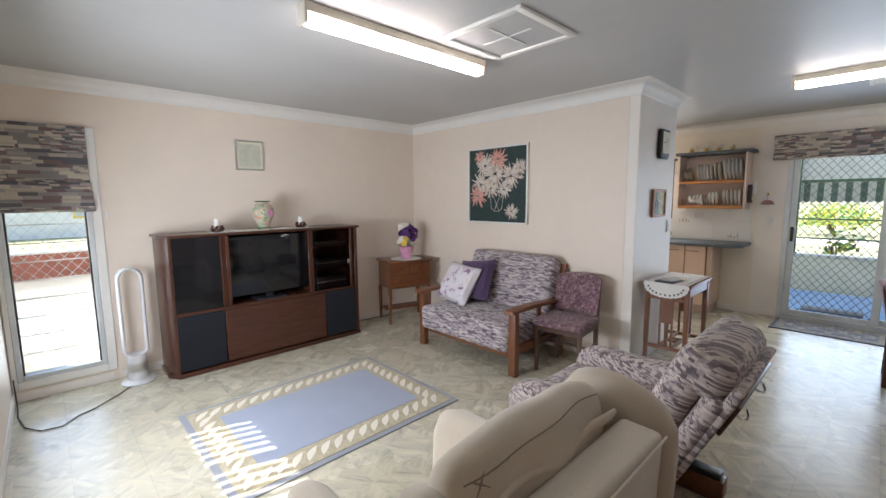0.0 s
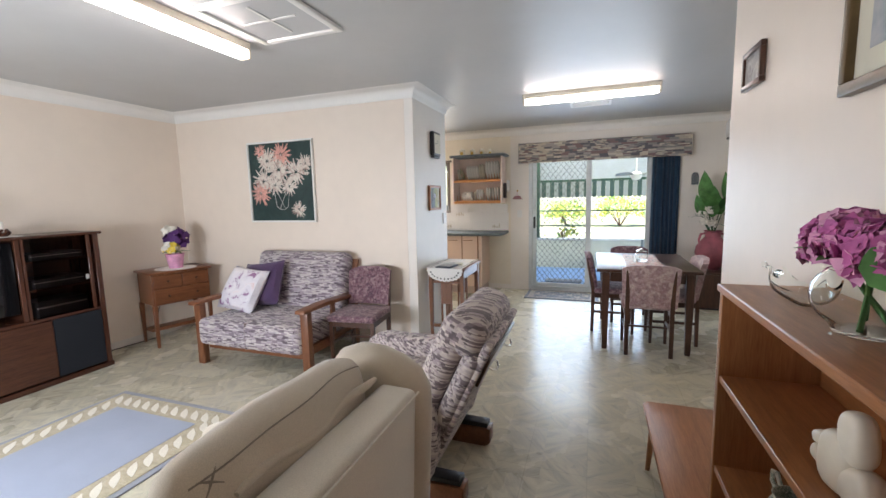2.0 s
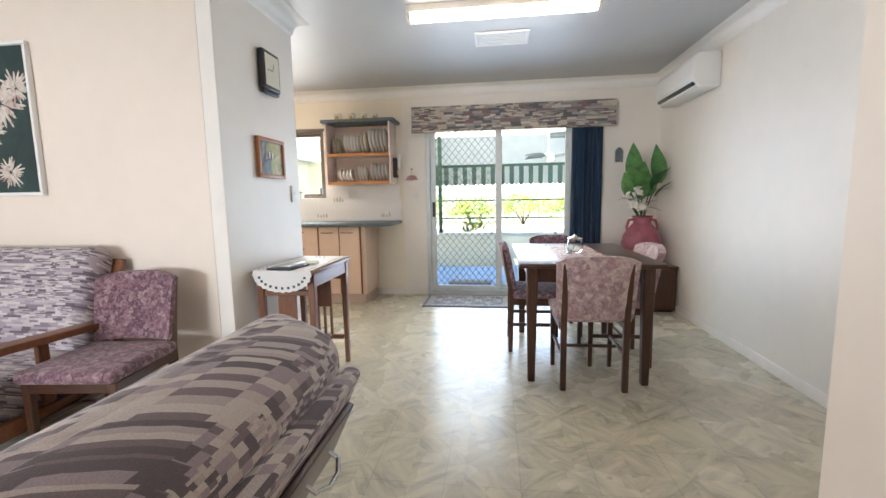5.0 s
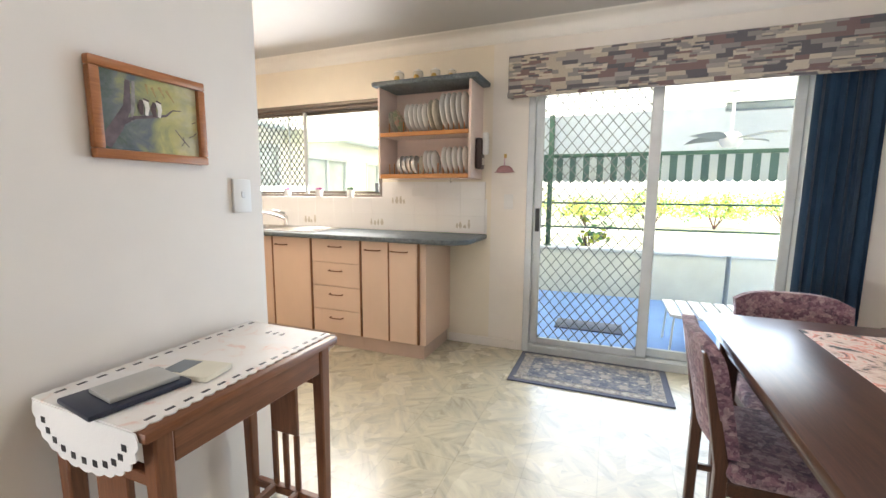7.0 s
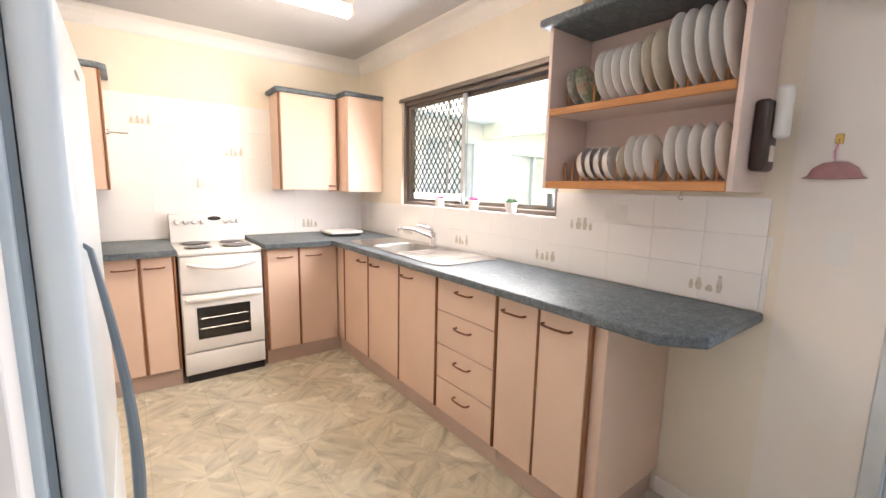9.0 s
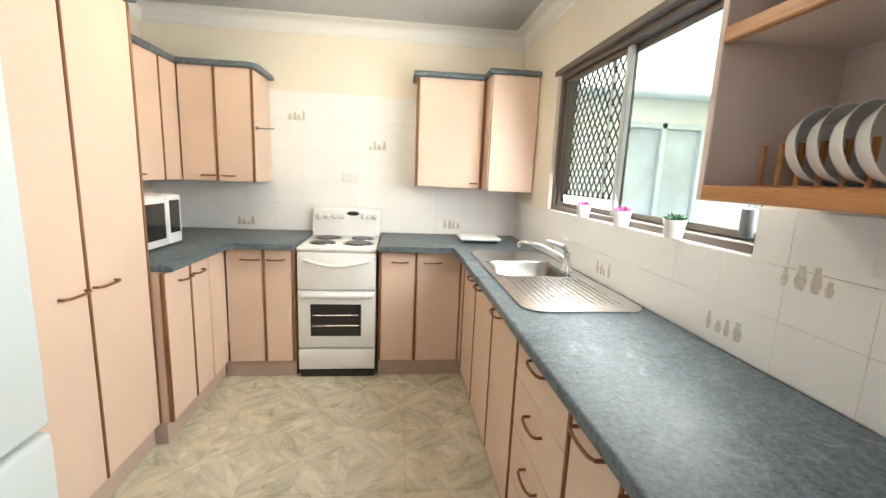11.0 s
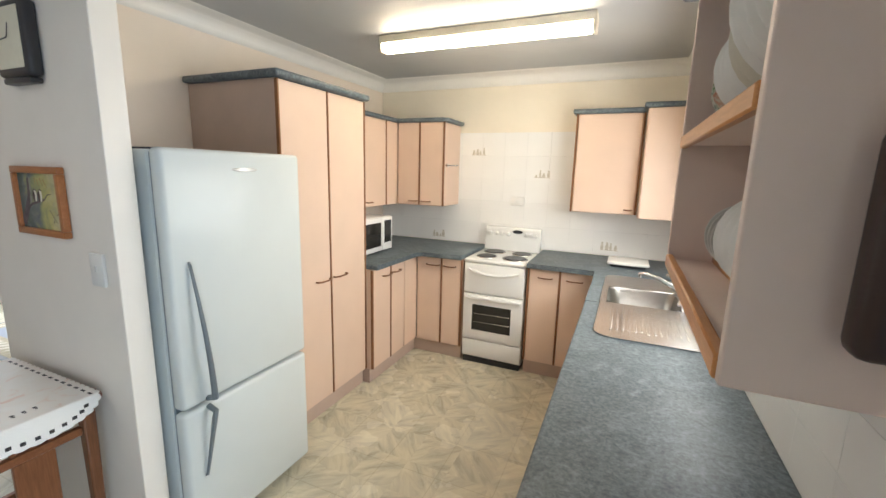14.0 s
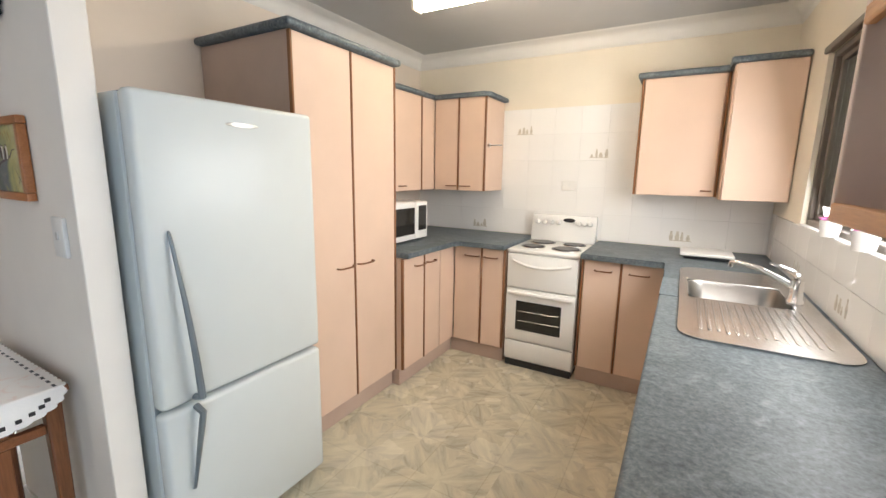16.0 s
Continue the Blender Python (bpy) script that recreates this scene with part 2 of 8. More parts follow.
M["tile"] = plain("white_glazed_tile", (0.87, 0.86, 0.84), 0.12, vary=0.02, scale=2)
M["grout"] = plain("pale_grout", (0.86, 0.85, 0.83), 0.7)
M["motif"] = plain("grey_tile_print", (0.60, 0.555, 0.48), 0.2, vary=0.2, scale=60)
M["white_enamel"] = plain("white_enamel", (0.82, 0.82, 0.80), 0.2, vary=0.015)
M["fridge"] = plain("fridge_white", (0.63, 0.67, 0.665), 0.24, vary=0.03, scale=2, grain=0.04, grain_scale=300)
M["fridge"].node_tree.nodes["Principled BSDF"].inputs["Specular IOR Level"].default_value = 0.25
M["fridge_seal"] = plain("grey_seal", (0.22, 0.26, 0.28), 0.5)
M["handle_grey"] = plain("grey_handle_plastic", (0.16, 0.19, 0.21), 0.35)
M["black"] = plain("black_plastic", (0.02, 0.02, 0.022), 0.35)
M["oven_glass"] = plain("dark_oven_glass", (0.02, 0.018, 0.016), 0.06, vary=0.2)
M["steel"] = plain("brushed_steel", (0.62, 0.61, 0.59), 0.26, 1.0, vary=0.05, scale=20)
M["chrome"] = plain("chrome", (0.8, 0.8, 0.8), 0.08, 1.0, vary=0.01)
M["plastic"] = plain("white_plastic", (0.80, 0.79, 0.76), 0.35, vary=0.02)
M["bronze"] = plain("bronze_aluminium", (0.17, 0.14, 0.115), 0.4, 0.3)
M["alu"] = plain("white_aluminium", (0.60, 0.63, 0.64), 0.4, 0.2)
M["mesh"] = plain("grey_security_mesh", (0.13, 0.135, 0.14), 0.5, 0.3)
M["meshdark"] = plain("dark_security_mesh", (0.05, 0.045, 0.04), 0.5, 0.3)
M["glass"] = glass("window_glass")
M["vase_glass"] = glass("vase_glass", (0.97, 1, 0.98), 0.0, thin=False)
M["smoked"] = plain("smoked_glass", (0.010, 0.010, 0.011), 0.08, vary=0.1)
M["teak"] = wood("dark_red_timber", (0.036, 0.013, 0.008), (0.098, 0.034, 0.018), 0.24, axis=0)
M["teak_v"] = wood("dark_red_timber_upright", (0.040, 0.015, 0.009), (0.105, 0.037, 0.020), 0.26, axis=2)
M["honey"] = wood("honey_timber", (0.13, 0.045, 0.018), (0.27, 0.105, 0.045), 0.35, axis=0)
M["honey_v"] = wood("honey_timber_upright", (0.125, 0.043, 0.017), (0.25, 0.098, 0.042), 0.35, axis=2)
M["walnut"] = wood("walnut_timber", (0.10, 0.032, 0.013), (0.25, 0.095, 0.04), 0.33, axis=0)
M["walnut_v"] = wood("walnut_timber_upright", (0.10, 0.032, 0.013), (0.24, 0.09, 0.038), 0.33, axis=2)
M["darkwood"] = wood("dark_dining_timber", (0.035, 0.015, 0.009), (0.10, 0.04, 0.022), 0.28, axis=0)
M["darkwood_v"] = wood("dark_dining_timber_upright", (0.04, 0.017, 0.01), (0.12, 0.05, 0.027), 0.35, axis=2)
M["frameorange"] = wood("orange_frame_timber", (0.30, 0.10, 0.03), (0.50, 0.20, 0.07), 0.35, axis=0)
M["navy_panel"] = cloth("dark_speaker_cloth", (0.007, 0.009, 0.014), sheen=0.0)
MAUVE = [(0.44, 0.38, 0.40), (0.24, 0.19, 0.22), (0.62, 0.56, 0.54), (0.14, 0.105, 0.125), (0.37, 0.30, 0.335), (0.54, 0.48, 0.46)]
M["settee"] = dash_fabric("mauve_block_weave", MAUVE, (1, 0.4, 0), (0, 0.6, 1), 0.052, 0.0125, 0.25)
M["recliner"] = dash_fabric("mauve_patch_weave", [(0.50, 0.42, 0.39), (0.23, 0.175, 0.18), (0.64, 0.56, 0.50), (0.15, 0.115, 0.12), (0.40, 0.32, 0.33), (0.58, 0.49, 0.44)], (1, 0.95, 0), (0, 0.47, 1), 0.022, 0.0125, 0.15)
M["chairfab"] = block_fabric("plum_chair_weave", [(0.30, 0.17, 0.19), (0.16, 0.075, 0.10), (0.42, 0.29, 0.29), (0.22, 0.11, 0.14), (0.10, 0.05, 0.07)], 46, 46)
M["rosefab"] = block_fabric("rose_chair_cover", [(0.60, 0.42, 0.40), (0.44, 0.27, 0.28), (0.72, 0.58, 0.54), (0.55, 0.37, 0.37), (0.36, 0.23, 0.24)], 30, 30, metric="EUCLIDEAN")
M["pelmetfab"] = dash_fabric("pelmet_block_print", [(0.36, 0.33, 0.31), (0.13, 0.125, 0.14), (0.58, 0.52, 0.43), (0.22, 0.15, 0.15), (0.27, 0.26, 0.25), (0.50, 0.44, 0.36)], (1, 1, 0), (0, 0, 1), 0.10, 0.026, 0.4)
M["beige"] = cloth("beige_velour", (0.60, 0.515, 0.40), 0.1, 0.4)
M["beige_back"] = cloth("beige_back_cloth", (0.70, 0.635, 0.53), 0.06, 0.3)
M["purple"] = cloth("purple_cushion_cloth", (0.075, 0.04, 0.10), 0.1)
M["curtain"] = cloth("navy_curtain_cloth", (0.035, 0.085, 0.16), 0.15)
M["lace"] = cloth("white_lace", (0.80, 0.78, 0.75), 0.03, 0.1)
M["pink"] = cloth("pink_cloth", (0.70, 0.30, 0.30), 0.1)
M["white_china"] = plain("white_china", (0.87, 0.865, 0.84), 0.12, vary=0.015)
M["cream_china"] = plain("cream_china", (0.70, 0.66, 0.56), 0.15, vary=0.06, scale=30)
M["alabaster"] = plain("alabaster", (0.80, 0.74, 0.62), 0.3, vary=0.08, scale=14)
M["pinkpot"] = plain("pink_glazed_pottery", (0.33, 0.09, 0.12), 0.35, vary=0.25, scale=12)
M["leaf"] = plain("leaf_green", (0.085, 0.22, 0.06), 0.5, vary=0.35, scale=14)
M["leafdark"] = plain("leaf_dark", (0.03, 0.10, 0.03), 0.45, vary=0.3, scale=14)
M["petal"] = plain("magenta_petal", (0.48, 0.12, 0.31), 0.7, vary=0.3, scale=18)
M["petal_pale"] = plain("pale_pink_petal", (0.71, 0.34, 0.50), 0.7, vary=0.25, scale=18)
M["petal_white"] = plain("white_petal", (0.78, 0.74, 0.66), 0.7, vary=0.1, scale=18)
M["petal_violet"] = plain("violet_petal", (0.10, 0.03, 0.16), 0.7, vary=0.3, scale=18)
M["petal_yellow"] = plain("yellow_petal", (0.80, 0.60, 0.08), 0.7, vary=0.1)
M["candle"] = plain("white_wax", (0.82, 0.80, 0.74), 0.5, vary=0.03)
M["brass"] = plain("aged_brass", (0.55, 0.36, 0.10), 0.3, 0.9, vary=0.1)
M["brown_metal"] = plain("copper_brown_handle", (0.23, 0.10, 0.045), 0.35, 0.5, vary=0.15, scale=30)
M["plastic_brown"] = plain("dark_brown_plastic", (0.045, 0.025, 0.02), 0.35)
M["silver_paint"] = plain("silver_paint", (0.50, 0.49, 0.46), 0.35, 0.6)
M["fanwhite"] = plain("fan_white_silver", (0.66, 0.66, 0.67), 0.25, 0.1, vary=0.02)
M["tube"] = glow("light_diffuser", (1.0, 0.91, 0.85), 6.5)
M["tube_dining"] = glow("dining_light_diffuser", (1.0, 0.92, 0.86), 5.4)
M["tube_kitchen"] = glow("kitchen_light_diffuser", (1.0, 0.87, 0.65), 9.0)
M["lightend"] = plain("lamp_end_cap", (0.72, 0.66, 0.55), 0.5)
M["rug_blue"] = cloth("rug_blue_pile", (0.30, 0.335, 0.42), 0.06)
M["rug_cream"] = block_fabric("rug_leaf_border", [(0.54, 0.46, 0.30), (0.48, 0.40, 0.25), (0.58, 0.50, 0.34), (0.44, 0.37, 0.24)], 30, 30, turn=(0, 0, 0.78), metric="EUCLIDEAN")
M["rug_edge"] = cloth("rug_grey_edge", (0.27, 0.28, 0.31), 0.06)
M["rug_leafpile"] = cloth("rug_cream_leaf_pile", (0.74, 0.69, 0.57), 0.08)
M["mat_navy"] = cloth("mat_navy_pile", (0.035, 0.05, 0.10), 0.15)
M["mat_cream"] = cloth("mat_cream_pile", (0.42, 0.38, 0.32), 0.15)
M["mat_blue"] = cloth("mat_blue_pile", (0.10, 0.17, 0.36), 0.15)
M["patio"] = plain("blue_painted_concrete", (0.15, 0.28, 0.58), 0.5, vary=0.12, scale=3, grain=0.2, grain_scale=60)
M["grass"] = plain("dry_lawn_grass", (0.38, 0.395, 0.23), 0.9, vary=0.35, scale=2.0, grain=0.8, grain_scale=90)
M["concrete"] = plain("pale_driveway_concrete", (0.68, 0.67, 0.64), 0.85, vary=0.12, scale=1.5, grain=0.3, grain_scale=70)
# cream render darkened so that the shade under the patio roof is in its colour
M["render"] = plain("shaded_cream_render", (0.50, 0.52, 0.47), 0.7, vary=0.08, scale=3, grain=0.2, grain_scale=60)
M["cladding"] = plain("cream_cladding", (0.82, 0.80, 0.73), 0.6, vary=0.06, scale=2)
def translucent_sheet(name, c, through_c):
    m, nt, b = node_material(name)
    b.inputs["Base Color"].default_value = (*c, 1)
    b.inputs["Roughness"].default_value = 0.6
    t = nt.nodes.new("ShaderNodeBsdfTranslucent")
    t.inputs["Color"].default_value = (*through_c, 1)
    mx = nt.nodes.new("ShaderNodeMixShader")
    mx.inputs[0].default_value = 0.75
    link(nt, b.outputs["BSDF"], mx.inputs[1])
    link(nt, t.outputs["BSDF"], mx.inputs[2])
    link(nt, mx.outputs[0], nt.nodes["Material Output"].inputs["Surface"])
    return m


M["patio_roof"] = translucent_sheet("translucent_patio_roof_sheet", (0.76, 0.77, 0.70), (0.95, 0.95, 0.84))
M["green_metal"] = plain("green_painted_steel", (0.03, 0.085, 0.06), 0.45)
# white stripe greyed: the shade on the awning's inner face is put into its colour
M["awning_white"] = cloth("dimmed_white_stripe", (0.30, 0.33, 0.34), 0.05)
# lining given a blue-grey colour that stands in for shade on the canvas
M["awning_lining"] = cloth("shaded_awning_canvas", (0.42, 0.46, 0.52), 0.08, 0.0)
M["awning_green"] = cloth("awning_green_stripe", (0.05, 0.095, 0.085), 0.1)
M["brick"] = plain("red_brick_paint", (0.30, 0.10, 0.07), 0.8, vary=0.2, scale=9)
M["cord"] = plain("black_cord", (0.012, 0.012, 0.012), 0.5)
M["paper"] = plain("paper", (0.72, 0.68, 0.55), 0.8, vary=0.06, scale=10)
M["navy"] = plain("navy_leather", (0.015, 0.02, 0.04), 0.4)
M["grass_print"] = painted_scene("pale_print", [(0.3, (0.50, 0.52, 0.42)), (0.6, (0.62, 0.62, 0.52)), (0.8, (0.40, 0.40, 0.30))], 6)
M["seascape"] = painted_scene("grey_seascape", [(0.3, (0.20, 0.22, 0.24)), (0.5, (0.38, 0.40, 0.42)), (0.75, (0.55, 0.53, 0.50))], 5)
M["dark_canvas"] = painted_scene("dark_green_canvas", [(0.3, (0.012, 0.03, 0.03)), (0.6, (0.02, 0.05, 0.045)), (0.8, (0.06, 0.09, 0.08))], 6)
M["photo"] = painted_scene("small_photo", [(0.3, (0.12, 0.11, 0.10)), (0.6, (0.40, 0.38, 0.36)), (0.8, (0.7, 0.68, 0.66))], 20)
M["vase_print"] = painted_scene("painted_vase_glaze", [(0.30, (0.55, 0.53, 0.42)), (0.42, (0.16, 0.28, 0.13)), (0.52, (0.62, 0.58, 0.47)), (0.62, (0.55, 0.20, 0.12)), (0.72, (0.60, 0.55, 0.42))], 22)
M["tea_print"] = painted_scene("green_tea_china", [(0.40, (0.70, 0.70, 0.62)), (0.46, (0.22, 0.30, 0.24)), (0.52, (0.70, 0.68, 0.60)), (0.62, (0.72, 0.70, 0.62)), (0.68, (0.40, 0.44, 0.34)), (0.74, (0.7, 0.68, 0.6))], 48)
M["runner"] = painted_scene("coral_table_runner", [(0.37, (0.04, 0.045, 0.045)), (0.43, (0.58, 0.40, 0.32)), (0.51, (0.70, 0.58, 0.50)), (0.56, (0.70, 0.28, 0.20)), (0.64, (0.09, 0.09, 0.085))], 13)
M["cushion_print"] = painted_scene("floral_cushion_print", [(0.36, (0.30, 0.15, 0.28)), (0.40, (0.66, 0.62, 0.66)), (0.60, (0.74, 0.70, 0.72)), (0.70, (0.72, 0.52, 0.50)), (0.75, (0.70, 0.66, 0.66))], 10)
M["lace_floral"] = painted_scene("lace_with_embroidery", [(0.32, (0.74, 0.50, 0.42)), (0.41, (0.79, 0.74, 0.69)), (0.70, (0.81, 0.79, 0.76))], 9)
M["frost"] = glass("frosted_louvre_glass", (0.97, 1.0, 0.98), 0.55, thin=False)
M["smoked_clear"] = glass("smoked_clear_glass", (0.48, 0.42, 0.40), 0.02)
M["paintpink"] = plain("salmon_paint", (0.66, 0.34, 0.28), 0.6, vary=0.25, scale=30)
M["brass_frame"] = plain("dull_gold_frame", (0.13, 0.085, 0.04), 0.4, 0.5, vary=0.15, scale=20)
M["cream_wire"] = plain("cream_coated_wire", (0.74, 0.72, 0.58), 0.4)
M["umber"] = plain("dark_box_laminate", (0.03, 0.028, 0.03), 0.4)
# dark thread of the seam, and the shade painted into the cushion's creases
M["seam_and_crease"] = cloth("beige_seam_and_crease_shade", (0.27, 0.23, 0.18), 0.1, 0.1)
M["awning_yellow"] = plain("pale_beam_paint", (0.76, 0.76, 0.62), 0.5)
M["bush_yellow"] = plain("yellow_green_leaf", (0.30, 0.34, 0.04), 0.6, vary=0.3, scale=4)
M["wing_glass"] = plain("pale_window_glass", (0.52, 0.56, 0.56), 0.08, vary=0.2, scale=2)
M["dusty"] = plain("dusty_pink_glaze", (0.42, 0.21, 0.21), 0.4, vary=0.15, scale=30)
# darker copy of the sink steel: shade inside the bowl is put into the colour
M["steel_dark"] = plain("shaded_bowl_steel", (0.34, 0.33, 0.31), 0.3, 1.0, vary=0.1, scale=12)
M["trunk_mauve"] = plain("mauve_brown_paint", (0.13, 0.095, 0.10), 0.6, vary=0.3, scale=40)
M["trunk_grey"] = plain("pale_bark_paint", (0.30, 0.28, 0.25), 0.6, vary=0.3, scale=50)
M["trunk_brown"] = plain("dark_brown_paint", (0.09, 0.055, 0.05), 0.6, vary=0.3, scale=50)
M["ochre_paint"] = plain("ochre_paint", (0.42, 0.30, 0.12), 0.6, vary=0.3, scale=50)
M["brushed_petals"] = painted_scene("brushed_petal_paint", [(0.34, (0.36, 0.20, 0.17)), (0.46, (0.62, 0.52, 0.45)), (0.60, (0.74, 0.69, 0.61)), (0.72, (0.46, 0.36, 0.32))], 16)
M["mat_tan"] = cloth("mat_tan_pile", (0.30, 0.265, 0.235), 0.2)
M["mat_grey"] = block_fabric("mat_field_weave", [(0.10, 0.12, 0.18), (0.19, 0.19, 0.22), (0.05, 0.065, 0.12), (0.26, 0.24, 0.235)], 55, 55)
M["mat_border"] = block_fabric("mat_border_weave", [(0.36, 0.33, 0.28), (0.22, 0.18, 0.16), (0.44, 0.40, 0.34), (0.13, 0.135, 0.17)], 60, 60)


def bird_canvas():
    """Soft misty bushland: blue-grey shade on one side, yellow-green light on the other."""
    m, nt, b = node_material("misty_bush_paint")
    v = coords(nt)
    sep = nt.nodes.new("ShaderNodeSeparateXYZ")
    link(nt, v, sep.inputs[0])
    n = noise_tex(nt, v, 11, 5, 0.6, 0.8)
    side = nt.nodes.new("ShaderNodeMath")
    side.operation = "MULTIPLY_ADD"
    side.inputs[1].default_value = 2.4
    link(nt, sep.outputs["X"], side.inputs[0])
    link(nt, n, side.inputs[2])
    col = ramp(nt, side.outputs[0], [(0.15, (0.07, 0.11, 0.08)), (0.34, (0.17, 0.19, 0.20)), (0.46, (0.31, 0.33, 0.17)), (0.60, (0.52, 0.48, 0.19)), (0.85, (0.64, 0.60, 0.38))])
    patch = ramp(nt, noise_tex(nt, v, 18, 3, 0.5, 0.5), [(0.35, (0.66, 0.68, 0.80)), (0.65, (1.0, 0.98, 0.86))])
    link(nt, mix(nt, 0.8, col, patch, "MULTIPLY"), b.inputs["Base Color"])
    b.inputs["Roughness"].default_value = 0.5
    return m


M["bush_scene"] = bird_canvas()
M["shelf_wood"] = wood("reddish_shelf_timber", (0.24, 0.088, 0.03), (0.46, 0.20, 0.078), 0.36, axis=0)
M["shelf_wood_v"] = wood("reddish_shelf_timber_upright", (0.24, 0.088, 0.03), (0.45, 0.195, 0.076), 0.36, axis=2)

# ---- building helpers ----
def link_mesh(name, bm, material, smooth=True):
    me = bpy.data.meshes.new(name)
    bmesh.ops.recalc_face_normals(bm, faces=bm.faces)
    bm.to_mesh(me)
    bm.free()
    me.materials.append(material)
    if smooth:
        me.polygons.foreach_set("use_smooth", [True] * len(me.polygons))
        me.set_sharp_from_angle(angle=radians(38))
    return new(name, me)


def thing(name, at, label, category, group="", turn=0.0, kind=""):
    """An empty at the base of a thing that carries its parts."""
    ob = new(name)
    ob.empty_display_size = 0.1
    ob.matrix_basis = pose(at[0], at[1], at[2], 0, 0, turn)
    return tagged(ob, label, category, group, kind)


def part(name, bm, material, parent, label="", at_world=False):
    """One mesh under a thing or a part. Shapes are in the thing's own space unless at_world."""
    if at_world:
        top = parent
        while top.parent:
            top = top.parent
        bm.transform(top.matrix_basis.inverted())
    ob = link_mesh(name, bm, material)
    ob.parent = parent
    return tagged(ob, label)


def single(name, bm, material, label, category, group="", kind="", origin=None):
    """A thing that is one mesh."""
    o = Vector(origin) if origin else Vector((0, 0, 0))
    bm.transform(Matrix.Translation(-o))
    ob = link_mesh(name, bm, material)
    ob.location = o
    return tagged(ob, label, category, group, kind)


def structure(name, bm, material, label, category):
    return single(name, bm, material, label, category, kind="structure")


def add_into(bm, src):
    me = bpy.data.meshes.new("tmp")
    src.to_mesh(me)
    src.free()
    bm.from_mesh(me)
    bpy.data.meshes.remove(me)
    return bm


def box(x0, x1, y0, y1, z0, z1, r=0.0, seg=2, bm=None, taper=None):
    """A block between the given bounds with rounded edges. taper: (sx, sy) scale of its foot."""
    b = bmesh.new()
    bmesh.ops.create_cube(b, size=1.0)
    for v in b.verts:
        k = taper if taper and v.co.z < 0 else (1, 1)
        v.co = Vector(((x0 + x1) / 2 + v.co.x * (x1 - x0) * k[0], (y0 + y1) / 2 + v.co.y * (y1 - y0) * k[1], (z0 + z1) / 2 + v.co.z * (z1 - z0)))
    if r > 0:
        r = min(r, 0.49 * min(abs(x1 - x0), abs(y1 - y0), abs(z1 - z0)))
        bmesh.ops.bevel(b, geom=b.edges[:], offset=r, segments=seg, profile=0.5, affect="EDGES")
    return b if bm is None else add_into(bm, b)


def prism(outline, depth, axis="z", base=0.0, r=0.0, seg=2, bm=None):
    """An outline of (u, v) pushed along an axis from base by depth."""
    b = bmesh.new()
    def place(u, v, w):
        return {"z": (u, v, w), "y": (u, w, v), "x": (w, u, v)}[axis]
    lo = [b.verts.new(place(u, v, base)) for u, v in outline]
    hi = [b.verts.new(place(u, v, base + depth)) for u, v in outline]
    b.faces.new(lo[::-1])
    b.faces.new(hi)
    n = len(outline)
    for k in range(n):
        b.faces.new((lo[k], lo[(k + 1) % n], hi[(k + 1) % n], hi[k]))
    if r > 0:
        bmesh.ops.bevel(b, geom=b.edges[:], offset=r, segments=seg, profile=0.5, affect="EDGES")
    return b if bm is None else add_into(bm, b)


def rounded_slab(outline, depth, centre, r, steps=7):
    """A padded panel across x: an outline of (y, z) whose rims roll over with radius r."""
    b = bmesh.new()
    n = len(outline)
    area = sum(outline[k][0] * outline[(k + 1) % n][1] - outline[(k + 1) % n][0] * outline[k][1] for k in range(n))
    sign = 1 if area > 0 else -1
    inward = []
    for k in range(n):
        (py, pz), (cy, cz_), (ny, nz) = outline[k - 1], outline[k], outline[(k + 1) % n]
        a, c = Vector((cy - py, cz_ - pz)).normalized(), Vector((ny - cy, nz - cz_)).normalized()
        inward.append(Vector((-(a.y + c.y), a.x + c.x)).normalized() * sign)
    loops = []
    half = depth / 2
    for s in range(2 * steps):
        a = math.pi / 2 * (s if s < steps else 2 * steps - 1 - s) / (steps - 1)
        x = (half - r + r * math.cos(a)) if s >= steps else -(half - r + r * math.cos(a))
        inset = r * (1 - math.sin(a))
        loops.append([b.verts.new((centre + x, y + v.x * inset, z + v.y * inset)) for (y, z), v in zip(outline, inward)])
    for p, q in zip(loops, loops[1:]):
        for k in range(n):
            b.faces.new((p[k], p[(k + 1) % n], q[(k + 1) % n], q[k]))
    b.faces.new(loops[0][::-1])
    b.faces.new(loops[-1])
    return b


def lathe(profile, steps=32, at=(0, 0, 0), bm=None, sx=1.0, sy=1.0):
    """A turned shape from (radius, height) pairs."""
    b = bmesh.new()
    rings = []
    for rad, z in profile:
        if rad < 1e-5:
            rings.append([b.verts.new((at[0], at[1], at[2] + z))])
        else:
            rings.append([b.verts.new((at[0] + sx * rad * math.cos(2 * math.pi * k / steps), at[1] + sy * rad * math.sin(2 * math.pi * k / steps), at[2] + z)) for k in range(steps)])
    for a, c in zip(rings, rings[1:]):
        for k in range(steps):
            q = [a[k % len(a)], a[(k + 1) % len(a)], c[(k + 1) % len(c)], c[k % len(c)]]
            q = list(dict.fromkeys(q))
            if len(q) > 2:
                b.faces.new(q)
    return b if bm is None else add_into(bm, b)


